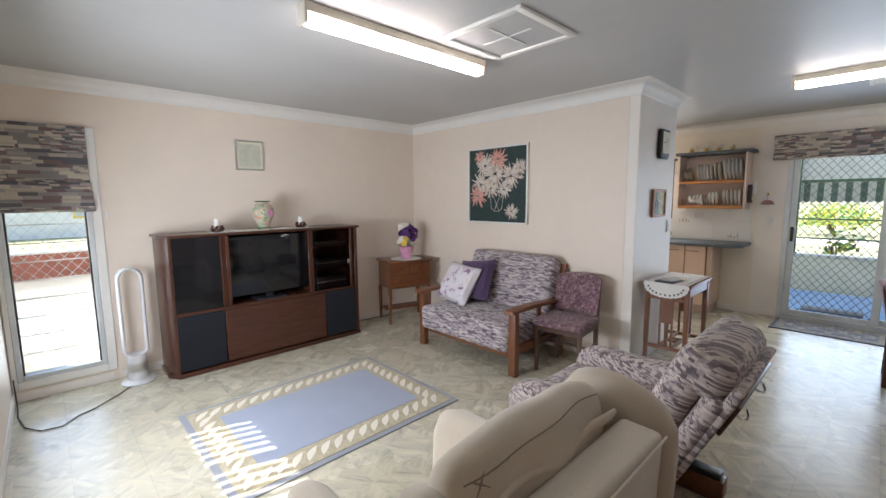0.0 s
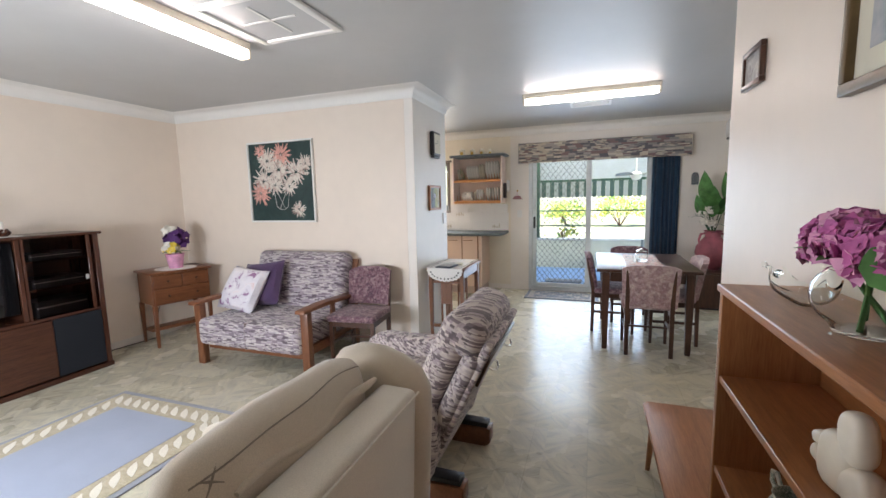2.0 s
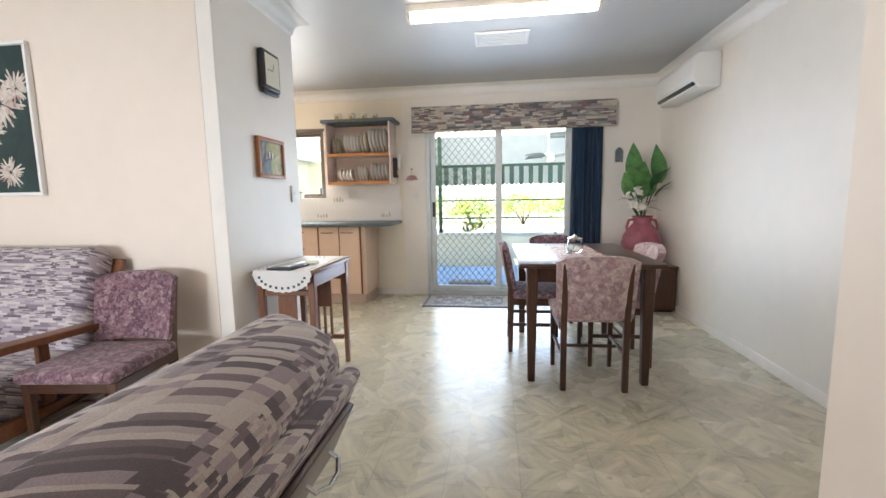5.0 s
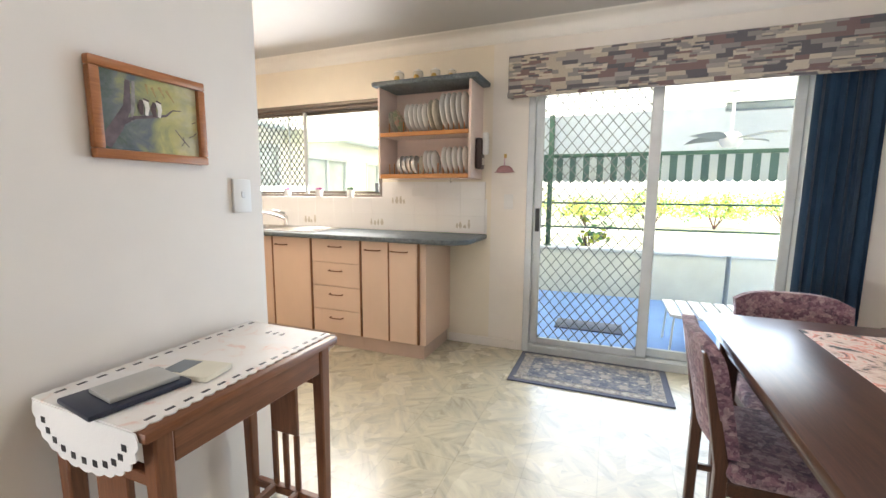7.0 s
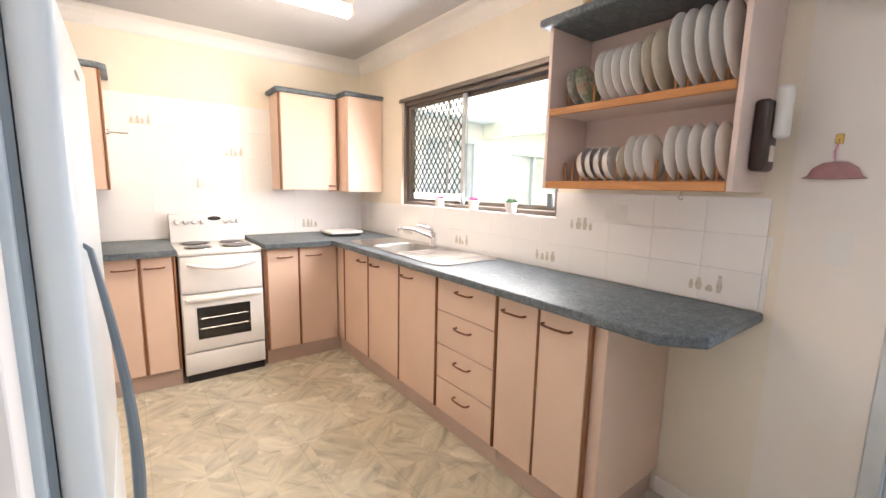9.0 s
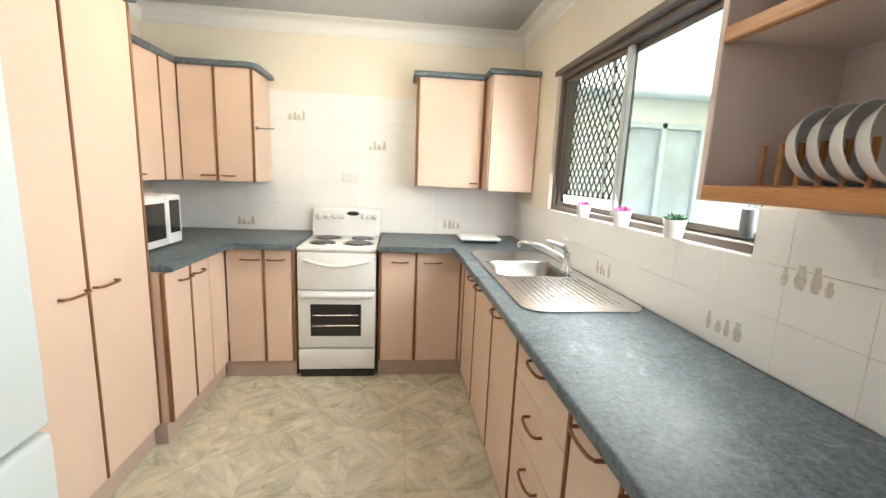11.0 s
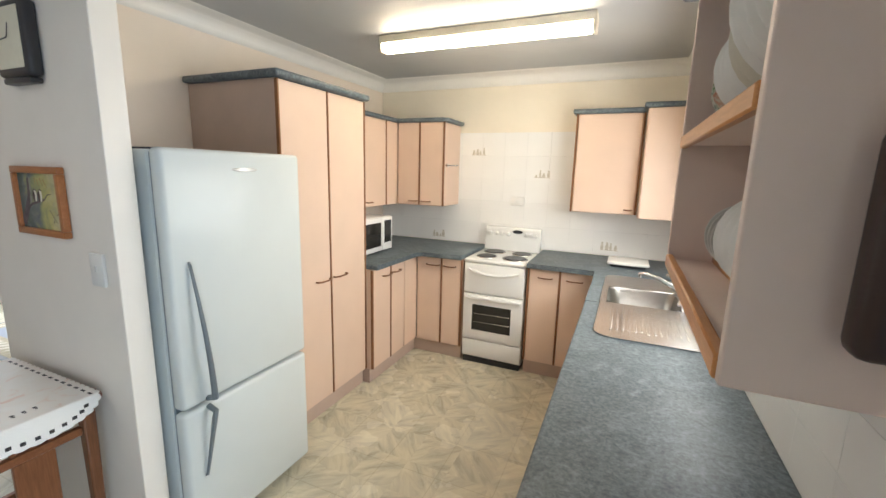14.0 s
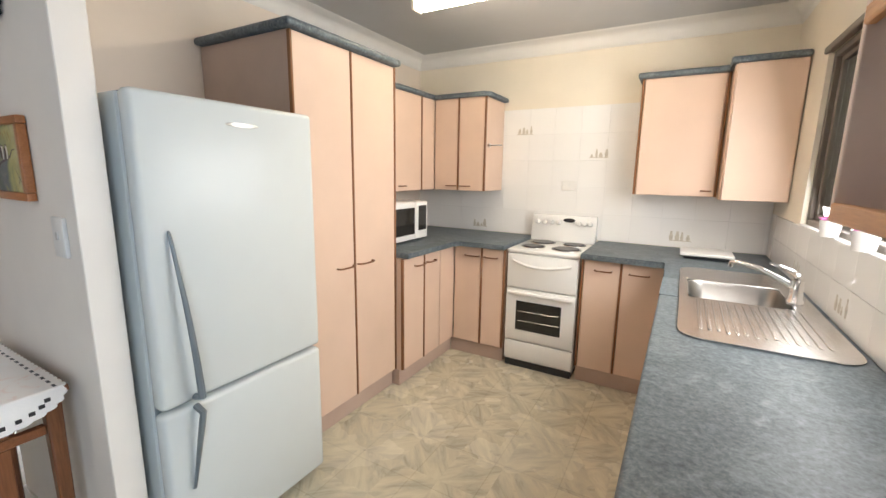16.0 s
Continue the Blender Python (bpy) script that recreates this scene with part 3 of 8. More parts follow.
def tube(points, radius, steps=8, bm=None):
    """A round bar along points; radius may be one number or one for each point."""
    b = bmesh.new()
    pts = [Vector(p) for p in points]
    rad = radius if isinstance(radius, (list, tuple)) else [radius] * len(pts)
    rings, side = [], None
    for k, p in enumerate(pts):
        d = (pts[min(k + 1, len(pts) - 1)] - pts[max(k - 1, 0)]).normalized()
        if side is None:
            side = d.orthogonal().normalized()
        side = (side - d * side.dot(d)).normalized()
        up = d.cross(side)
        rings.append([b.verts.new(p + rad[k] * (side * math.cos(2 * math.pi * i / steps) + up * math.sin(2 * math.pi * i / steps))) for i in range(steps)])
    for a, c in zip(rings, rings[1:]):
        for i in range(steps):
            b.faces.new((a[i], a[(i + 1) % steps], c[(i + 1) % steps], c[i]))
    b.faces.new(rings[0][::-1])
    b.faces.new(rings[-1])
    return b if bm is None else add_into(bm, b)


def sweep(profile, path, bm=None):
    """A moulding: (out, z) profile swept along (x, y) path; out is to the left of the way."""
    b = bmesh.new()
    rings = []
    for k, p in enumerate(path):
        p = Vector(p)
        d0 = (p - Vector(path[k - 1])).normalized() if k else None
        d1 = (Vector(path[k + 1]) - p).normalized() if k < len(path) - 1 else None
        d0, d1 = d0 or d1, d1 or d0
        n0, n1 = Vector((-d0.y, d0.x)), Vector((-d1.y, d1.x))
        m = (n0 + n1).normalized()
        m /= max(0.3, m.dot(n0))
        rings.append([b.verts.new((p.x + m.x * o, p.y + m.y * o, z)) for o, z in profile])
    for a, c in zip(rings, rings[1:]):
        for i in range(len(profile)):
            j = (i + 1) % len(profile)
            b.faces.new((a[i], c[i], c[j], a[j]))
    b.faces.new(rings[0][::-1])
    b.faces.new(rings[-1])
    return b if bm is None else add_into(bm, b)


def cushion(w, d, h, puff=0.5, n=14, bm=None):
    """A soft pad centred on the origin, fullest in the middle."""
    b = bmesh.new()
    bmesh.ops.create_grid(b, x_segments=n, y_segments=n, size=1.0)
    top = b.verts[:]
    ext = bmesh.ops.duplicate(b, geom=b.faces[:] + b.verts[:] + b.edges[:])
    low = [e for e in ext["geom"] if isinstance(e, bmesh.types.BMVert)]
    for s, vs in ((1, top), (-1, low)):
        for v in vs:
            u, t = v.co.x, v.co.y
            full = ((1 - abs(u) ** 4) * (1 - abs(t) ** 4)) ** puff
            pinch = 1 - 0.06 * (1 - abs(u) ** 2) * abs(t) ** 6 - 0.06 * (1 - abs(t) ** 2) * abs(u) ** 6
            v.co = Vector((u * w / 2 * pinch, t * d / 2 * pinch, s * h / 2 * full))
    bmesh.ops.remove_doubles(b, verts=b.verts[:], dist=0.0005)
    return b if bm is None else add_into(bm, b)


def diamond_mesh(y0, y1, z0, z1, x, pitch_y, pitch_z, thick, axis="x", bm=None):
    """A lattice of crossing bars that fills a rectangle."""
    b = bmesh.new()
    w, h = y1 - y0, z1 - z0
    def bar(a, c):
        (ya, za), (yc, zc) = a, c
        d = Vector((yc - ya, zc - za))
        if d.length < 1e-4:
            return
        n = Vector((-d.y, d.x)).normalized() * thick / 2
        vs = []
        for e in (-thick * 0.5, thick * 0.5):
            for (py, pz), s in ((a, 1), (c, 1), (c, -1), (a, -1)):
                u, v = py + s * n.x, pz + s * n.y
                vs.append(b.verts.new((x + e, u, v) if axis == "x" else (u, x + e, v)))
        for f in ((0, 1, 2, 3), (7, 6, 5, 4), (0, 4, 5, 1), (1, 5, 6, 2), (2, 6, 7, 3), (3, 7, 4, 0)):
            b.faces.new([vs[i] for i in f])
    slope = pitch_z / pitch_y
    for s in (1, -1):
        k = -int(h / pitch_z) - 2
        while k * pitch_y < w + h / slope + pitch_y:
            u0 = k * pitch_y
            pts = []
            for z in (0.0, h):
                pts.append((u0 + z / slope, z))
            (ua, za), (ub, zb) = pts
            if ub < 0 or ua > w:
                k += 1
                continue
            if ua < 0:
                za, ua = za + (0 - ua) * slope, 0.0
            if ub > w:
                zb, ub = zb - (ub - w) * slope, w
            if zb > za:
                if s == 1:
                    bar((y0 + ua, z0 + za), (y0 + ub, z0 + zb))
                else:
                    bar((y1 - ua, z0 + za), (y1 - ub, z0 + zb))
            k += 1
    return b if bm is None else add_into(bm, b)


def wall_with_holes(axis, face0, face1, a0, a1, z0, z1, holes):
    """A wall slab across `axis` between face0 and face1, along a0..a1, with (a, b, low, high) holes through it."""
    b = bmesh.new()
    cuts = sorted({a0, a1, *[h[0] for h in holes], *[h[1] for h in holes]})
    for p, q in zip(cuts, cuts[1:]):
        mid = (p + q) / 2
        zs = [(z0, z1)]
        for ha, hb, lo, hi in holes:
            if ha < mid < hb:
                zs = [(z0, lo), (hi, z1)]
        for lo, hi in zs:
            if hi - lo > 1e-4:
                if axis == "x":
                    box(face0, face1, p, q, lo, hi, bm=b)
                else:
                    box(p, q, face0, face1, lo, hi, bm=b)
    bmesh.ops.remove_doubles(b, verts=b.verts[:], dist=0.0005)
    return b


# ---- the plan ----
E, N, W, S = 6.352, 4.385, -0.27, -0.605      # inner faces of the living room and kitchen
PART_W, PART_E = 3.57, 3.67                   # wall between living room and kitchen
NIB_Y, NIB_B, NIB_X = 1.515, 1.60, 4.425      # short wall beside the fridge
DIN_S, DIN_W = -1.65, 2.45                    # dining corner
CEIL = 2.39
DOOR = (-0.78, 0.90, 0.0, 2.03)
KWIN = (2.12, 3.66, 1.165, 1.955)
LOUVRE = (-0.235, 0.29, 0.15, 1.98)
WESTWIN = (1.75, 3.40, 0.87, 1.95)

b = box(W - 0.15, E + 0.15, DIN_S - 0.15, N + 0.15, -0.12, 0.0)
structure("floor", b, M["floor"], "pale grey marbled sheet vinyl floor", "floor")
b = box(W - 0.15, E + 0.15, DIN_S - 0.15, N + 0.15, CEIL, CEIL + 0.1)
structure("ceiling", b, M["ceiling"], "plain white plaster ceiling, its dimness put into a grey colour", "ceiling")
structure("wall_north", wall_with_holes("y", N, N + 0.14, W - 0.15, PART_W + 0.05, 0, CEIL, [LOUVRE]), M["wall"], "cream painted wall with a tall louvre window", "wall")
structure("wall_north_kitchen", wall_with_holes("y", N, N + 0.14, PART_W + 0.05, E + 0.15, 0, CEIL, []), M["kitchen_wall"], "warm cream kitchen wall behind the stove", "wall")
structure("wall_east", wall_with_holes("x", E, E + 0.14, DIN_S - 0.15, 1.17, 0, CEIL, [DOOR]), M["white_wall"], "pale cream wall with sliding glass door", "wall")
structure("wall_east_kitchen", wall_with_holes("x", E, E + 0.14, 1.17, N, 0, CEIL, [KWIN]), M["kitchen_wall"], "warm cream kitchen wall with sliding window", "wall")
structure("wall_west", wall_with_holes("x", W - 0.14, W, S, N, 0, CEIL, [WESTWIN]), M["wall"], "cream painted wall with a wide window", "wall")
structure("wall_south", box(W - 0.15, DIN_W, DIN_S - 0.15, S, 0, CEIL), M["wall"], "cream painted wall hung with pictures", "wall")
structure("wall_dining", box(DIN_W, E, DIN_S - 0.14, DIN_S, 0, CEIL), M["white_wall"], "pale cream dining wall", "wall")
structure("wall_partition", box(PART_W, PART_E, NIB_B, N, 0, CEIL), M["wall"], "cream painted partition wall", "wall")
structure("wall_nib", box(PART_W, NIB_X, NIB_Y, NIB_B, 0, CEIL, 0.003, 1), M["white_wall"], "short cream wall stub beside the fridge", "wall")

# coved cornice along the ceiling
COVE = [(0.0, CEIL - 0.105)] + [(0.012 + 0.075 * (1 - math.cos(a)), CEIL - 0.093 + 0.08 * math.sin(a)) for a in [i * math.pi / 12 for i in range(7)]] + [(0.1, CEIL - 0.001), (0.0, CEIL - 0.001)]
LOOP = [(W, S), (DIN_W, S), (DIN_W, DIN_S), (E, DIN_S), (E, N), (PART_E, N), (PART_E, NIB_B), (NIB_X, NIB_B), (NIB_X, NIB_Y), (PART_W, NIB_Y), (PART_W, N), (W, N), (W, S)]
b = sweep(COVE, LOOP)
structure("trim_cornice", b, M["cornice"], "white coved plaster cornice", "cornice")
SKIRT = [(0.0, 0.002), (0.012, 0.002), (0.012, 0.06), (0.008, 0.07), (0.0, 0.07)]
b = sweep(SKIRT, [(0.32, N), (W, N), (W, S), (DIN_W, S), (DIN_W, DIN_S), (E, DIN_S), (E, -0.82)])
sweep(SKIRT, [(E, 0.94), (E, 1.5)], bm=b)
sweep(SKIRT, [(NIB_X, NIB_Y), (PART_W, NIB_Y), (PART_W, N), (0.36, N)], bm=b)
structure("baseboard", b, M["white_wall"], "low painted skirting board", "baseboard")

# ceiling hatch over the living room
hx0, hx1, hy0, hy1 = 1.75, 2.285, 1.375, 1.935
h = thing("ceiling_hatch", ((hx0 + hx1) / 2, (hy0 + hy1) / 2, CEIL), "white framed attic hatch in the ceiling", "hatch", kind="structure")
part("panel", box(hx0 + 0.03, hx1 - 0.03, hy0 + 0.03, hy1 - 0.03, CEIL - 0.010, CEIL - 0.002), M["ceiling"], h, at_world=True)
for x0, x1, y0, y1 in ((hx0, hx1, hy0, hy0 + 0.04), (hx0, hx1, hy1 - 0.04, hy1), (hx0, hx0 + 0.04, hy0 + 0.04, hy1 - 0.04), (hx1 - 0.04, hx1, hy0 + 0.04, hy1 - 0.04)):
    part("moulding", box(x0, x1, y0, y1, CEIL - 0.022, CEIL - 0.001, 0.006), M["cornice"], h, at_world=True)
cx, cy = (hx0 + hx1) / 2, (hy0 + hy1) / 2
part("crossbar", box(cx - 0.008, cx + 0.008, hy0 + 0.12, hy1 - 0.10, CEIL - 0.016, CEIL - 0.010, 0.002, 1), M["cornice"], h, at_world=True)
part("crossbar", box(hx0 + 0.10, hx1 - 0.10, cy - 0.008, cy + 0.008, CEIL - 0.0165, CEIL - 0.0105, 0.002, 1), M["cornice"], h, at_world=True)


def batten_light(x0, x1, y0, y1, label, lit, along):
    """A long fluorescent batten: metal tray, glowing diffuser and two end caps."""
    t = thing("fluorescent_light", ((x0 + x1) / 2, (y0 + y1) / 2, CEIL), label, "ceiling light")
    part("tray", box(x0 + 0.003, x1 - 0.003, y0 - 0.002, y1 + 0.002, CEIL - 0.048, CEIL - 0.002, 0.004), M["lightend"], t, at_world=True)
    c = 0.022
    if along == "x":
        part("diffuser", box(x0 + c, x1 - c, y0, y1, CEIL - 0.098, CEIL - 0.0485, 0.02, 3), lit, t, at_world=True)
        ends = ((x0, x0 + c, y0 - 0.003, y1 + 0.003), (x1 - c, x1, y0 - 0.003, y1 + 0.003))
    else:
        part("diffuser", box(x0, x1, y0 + c, y1 - c, CEIL - 0.098, CEIL - 0.0485, 0.02, 3), lit, t, at_world=True)
        ends = ((x0 - 0.003, x1 + 0.003, y0, y0 + c), (x0 - 0.003, x1 + 0.003, y1 - c, y1))
    for e in ends:
        part("end_cap", box(*e, CEIL - 0.102, CEIL - 0.012, 0.012, 2), M["lightend"], t, at_world=True)


batten_light(0.97, 2.26, 2.03, 2.11, "long glowing fluorescent batten over the living room", M["tube"], "x")
batten_light(4.325, 4.405, -0.55, 0.67, "long glowing fluorescent batten over the dining table", M["tube_dining"], "y")
batten_light(4.40, 5.72, 3.155, 3.245, "long glowing fluorescent batten over the kitchen", M["tube_kitchen"], "x")

v = thing("ceiling_vent", (5.0, 0.05, CEIL), "white slatted air vent in the ceiling", "vent")
for x0, x1, y0, y1 in ((4.86, 4.89, -0.16, 0.26), (5.11, 5.14, -0.16, 0.26), (4.89, 5.11, -0.16, -0.13), (4.89, 5.11, 0.23, 0.26)):
    part("frame", box(x0, x1, y0, y1, CEIL - 0.015, CEIL - 0.001, 0.004), M["plastic"], v, at_world=True)
for k in range(6):
    part("slat", box(4.90 + 0.035 * k, 4.918 + 0.035 * k, -0.13, 0.23, CEIL - 0.013, CEIL - 0.003), M["plastic"], v, at_world=True)

# ---- windows and door ----
def frame_bars(t, name, axis, f0, f1, a0, a1, z0, z1, w, mat, r=0.004):
    """Four bars round an opening; returns nothing."""
    for p, q, lo, hi in ((a0, a0 + w, z0, z1), (a1 - w, a1, z0, z1), (a0 + w, a1 - w, z0, z0 + w), (a0 + w, a1 - w, z1 - w, z1)):
        bb = box(f0, f1, p, q, lo, hi, r, 1) if axis == "x" else box(p, q, f0, f1, lo, hi, r, 1)
        part(name, bb, mat, t, at_world=True)


def pane(name, bb, t, mat=None):
    p = part(name, bb, mat or M["glass"], t, at_world=True)
    p.visible_shadow = False
    return p


d = thing("door_1", (E + 0.05, 0.06, 0.0), "white aluminium sliding door with diamond security screen", "sliding door", kind="structure")
frame_bars(d, "door_frame", "x", E - 0.012, E + 0.11, DOOR[0], DOOR[1], 0.0, DOOR[3], 0.05, M["alu"])
part("sill", box(E - 0.02, E + 0.12, DOOR[0] + 0.05, DOOR[1] - 0.05, 0.0505, 0.062, 0.003, 1), M["alu"], d, at_world=True)
screen = part("screen_door", box(E + 0.012, E + 0.04, 0.03, 0.10, 0.065, 1.975, 0.004, 1), M["alu"], d, at_world=True)
for p, q, lo, hi in ((0.79, 0.847, 0.065, 1.975), (0.10, 0.79, 0.065, 0.115), (0.10, 0.79, 1.92, 1.975)):
    part("rail", box(E + 0.012, E + 0.04, p, q, lo, hi, 0.004, 1), M["alu"], screen, at_world=True)
part("security_mesh", diamond_mesh(0.10, 0.79, 0.115, 1.92, E + 0.026, 0.075, 0.093, 0.0055), M["mesh"], screen, at_world=True)
part("lock", box(E - 0.004, E + 0.013, 0.802, 0.832, 0.93, 1.10, 0.004), M["black"], screen, at_world=True)
part("handle", tube([(E - 0.002, 0.83, 0.72), (E - 0.03, 0.83, 0.735), (E - 0.03, 0.83, 0.75), (E - 0.002, 0.83, 0.765)], 0.004), M["alu"], screen, at_world=True)
slide = part("sliding_panel", box(E + 0.055, E + 0.085, 0.035, 0.095, 0.065, 1.975, 0.004, 1), M["alu"], d, at_world=True)
for p, q, lo, hi in ((-0.728, -0.675, 0.065, 1.975), (-0.675, 0.035, 0.065, 0.125), (-0.675, 0.035, 1.92, 1.975)):
    part("rail", box(E + 0.055, E + 0.085, p, q, lo, hi, 0.004, 1), M["alu"], slide, at_world=True)
pane("pane", box(E + 0.068, E + 0.073, -0.675, 0.035, 0.125, 1.92), slide)
part("door_pull", box(E + 0.02, E + 0.055, 0.05, 0.08, 0.93, 1.20, 0.008), M["black"], slide, at_world=True)

w = thing("window_1", (E + 0.05, 2.89, KWIN[2]), "bronze aluminium sliding kitchen window with diamond security mesh", "window", kind="structure")
frame_bars(w, "window_frame", "x", E + 0.02, E + 0.11, KWIN[0], KWIN[1], KWIN[2] + 0.0, KWIN[3], 0.03, M["bronze"])
for y0, y1, x in ((2.93, 3.62, E + 0.04), (2.16, 2.99, E + 0.07)):
    sash = part("sash", box(x, x + 0.022, y0, y0 + 0.035, KWIN[2] + 0.032, KWIN[3] - 0.032, 0.003, 1), M["alu"] if y0 > 2.5 else M["bronze"], w, at_world=True)
    part("stile", box(x, x + 0.022, y1 - 0.03, y1, KWIN[2] + 0.032, KWIN[3] - 0.032, 0.003, 1), M["bronze"], sash, at_world=True)
    part("rail", box(x, x + 0.022, y0 + 0.035, y1 - 0.03, KWIN[2] + 0.032, KWIN[2] + 0.055, 0.003, 1), M["bronze"], sash, at_world=True)
    part("rail", box(x, x + 0.022, y0 + 0.035, y1 - 0.03, KWIN[3] - 0.055, KWIN[3] - 0.032, 0.003, 1), M["bronze"], sash, at_world=True)
    pane("pane", box(x + 0.009, x + 0.013, y0 + 0.035, y1 - 0.03, KWIN[2] + 0.055, KWIN[3] - 0.055), sash)
part("security_mesh", diamond_mesh(2.98, 3.63, KWIN[2] + 0.03, KWIN[3] - 0.03, E + 0.10, 0.058, 0.075, 0.0055), M["meshdark"], w, at_world=True)
part("mullion", box(E + 0.095, E + 0.108, 3.17, 3.185, KWIN[2] + 0.03, KWIN[3] - 0.03, 0.002, 1), M["alu"], w, at_world=True)
part("window_sill", box(E - 0.008, E + 0.125, KWIN[0] + 0.005, KWIN[1] - 0.005, KWIN[2] - 0.012, KWIN[2] - 0.001 + 0.006, 0.003, 1), M["tile"], w, at_world=True)
part("head_bead", box(E - 0.012, E + 0.02, KWIN[0] - 0.03, KWIN[1] + 0.03, KWIN[3] - 0.004, KWIN[3] + 0.026, 0.004, 1), M["bronze"], w, at_world=True)
part("latch", box(E + 0.012, E + 0.038, 2.17, 2.20, 1.21, 1.29, 0.004), M["handle_grey"], w, at_world=True)

w = thing("window_2", (0.03, N + 0.05, LOUVRE[2]), "tall louvre window with frosted blades and security mesh", "window", kind="structure")
frame_bars(w, "window_frame", "y", N - 0.014, N + 0.10, LOUVRE[0], LOUVRE[1], LOUVRE[2], LOUVRE[3], 0.035, M["alu"])
for x0, x1, z0, z1 in ((LOUVRE[0] - 0.03, LOUVRE[0], 0.09, 2.03), (LOUVRE[1], LOUVRE[1] + 0.06, 0.09, 2.03), (LOUVRE[0], LOUVRE[1], 0.09, 0.15)):
    part("architrave", box(x0, x1, N - 0.018, N - 0.001, z0, z1, 0.004, 1), M["cornice"], w, at_world=True)
for k in range(13):
    z = LOUVRE[2] + 0.045 + 0.138 * k
    bb = box(LOUVRE[0] + 0.045, LOUVRE[1] - 0.045, -0.0025, 0.0025, 0.0, 0.148, 0.002, 1)
    bb.transform(pose(0, N + 0.035, z, -22))
    blade = pane("louvre_blade", bb, w, M["frost"] if z < 0.80 else M["glass"])
    for f in (0.001, 0.147):
        ee = box(LOUVRE[0] + 0.046, LOUVRE[1] - 0.046, -0.0035, 0.0035, f - 0.003, f + 0.003, 0.001, 1)
        ee.transform(pose(0, N + 0.035, z, -22))
        part("ground_edge", ee, M["lace"], w, "pale ground glass edge", at_world=True)
part("blade_rack", box(LOUVRE[0] + 0.035, LOUVRE[0] + 0.046, N + 0.0, N + 0.07, LOUVRE[2] + 0.035, LOUVRE[3] - 0.035), M["black"], w, at_world=True)
part("blade_rack", box(LOUVRE[1] - 0.046, LOUVRE[1] - 0.035, N + 0.0, N + 0.07, LOUVRE[2] + 0.035, LOUVRE[3] - 0.035), M["black"], w, at_world=True)
part("security_mesh", diamond_mesh(LOUVRE[0] + 0.035, LOUVRE[1] - 0.035, LOUVRE[2] + 0.035, LOUVRE[3] - 0.035, N + 0.115, 0.075, 0.085, 0.0035, axis="y"), M["alu"], w, at_world=True)

w = thing("window_3", (W - 0.05, 2.57, WESTWIN[2]), "wide white aluminium window with open vertical blind", "window", kind="structure")
frame_bars(w, "window_frame", "x", W - 0.11, W + 0.012, WESTWIN[0], WESTWIN[1], WESTWIN[2], WESTWIN[3], 0.04, M["alu"])
part("mullion", box(W - 0.10, W - 0.02, 2.78, 2.86, WESTWIN[2] + 0.04, WESTWIN[3] - 0.04, 0.003, 1), M["alu"], w, at_world=True)
pane("pane", box(W - 0.075, W - 0.07, WESTWIN[0] + 0.04, 2.78, WESTWIN[2] + 0.04, WESTWIN[3] - 0.04), w)
pane("pane", box(W - 0.075, W - 0.07, 2.86, WESTWIN[1] - 0.04, WESTWIN[2] + 0.04, WESTWIN[3] - 0.04), w)
vb = thing("vertical_blind", (W - 0.02, 2.57, WESTWIN[3]), "open vertical blind with narrow pale slats", "blind")
part("head_rail", box(W - 0.05, W + 0.02, 1.80, 3.36, 1.905, 1.945, 0.004), M["plastic"], vb, at_world=True)
for k in range(20):
    y = 1.83 + 0.078 * k
    if abs(y - 2.82) < 0.05:
        continue
    bb = box(-0.001, 0.001, -0.022, 0.022, 0.0, 1.0)
    bb.transform(pose(W - 0.012, y, 0.90, 0, 0, -10))
    part("slat", bb, M["lace"], vb, at_world=True)
rb = thing("roman_blind", (W + 0.035, 2.57, 1.99), "patterned fabric roman blind pulled half down", "blind")
part("fabric", box(W + 0.022, W + 0.040, 1.68, 3.46, 1.30, 2.0, 0.006), M["pelmetfab"], rb, at_world=True)
for z in (1.30, 1.40, 1.50):
    part("fold", box(W + 0.041, W + 0.062, 1.68, 3.46, z - 0.02, z + 0.06, 0.01, 3), M["pelmetfab"], rb, at_world=True)
lc = thing("lace_valance", (W + 0.03, 2.57, 0.80), "pink valance edged with white lace", "curtain")
part("cloth", box(W + 0.014, W + 0.022, 1.72, 3.44, 0.74, 0.875, 0.003), M["pink"], lc, at_world=True)
part("lace_edge", box(W + 0.0225, W + 0.027, 1.72, 3.44, 0.855, 0.885, 0.002, 1), M["lace"], lc, at_world=True)

# ---- kitchen ----
def bow_handle(t, at, along, out, length=0.10):
    """A bowed bar handle: centre, direction of its length and of its stand-off."""
    a, o, c = Vector(along), Vector(out), Vector(at)
    pts = [c - a * length / 2, c - a * length / 2 + o * 0.02] + [c + a * length * u + o * (0.026 + 0.006 * (1 - (2 * u) ** 2)) for u in (-0.38, -0.19, 0, 0.19, 0.38)] + [c + a * length / 2 + o * 0.02, c + a * length / 2]
    return part("handle", tube(pts, 0.0048, 8), M["brown_metal"], t, "bowed copper-brown handle", at_world=True)


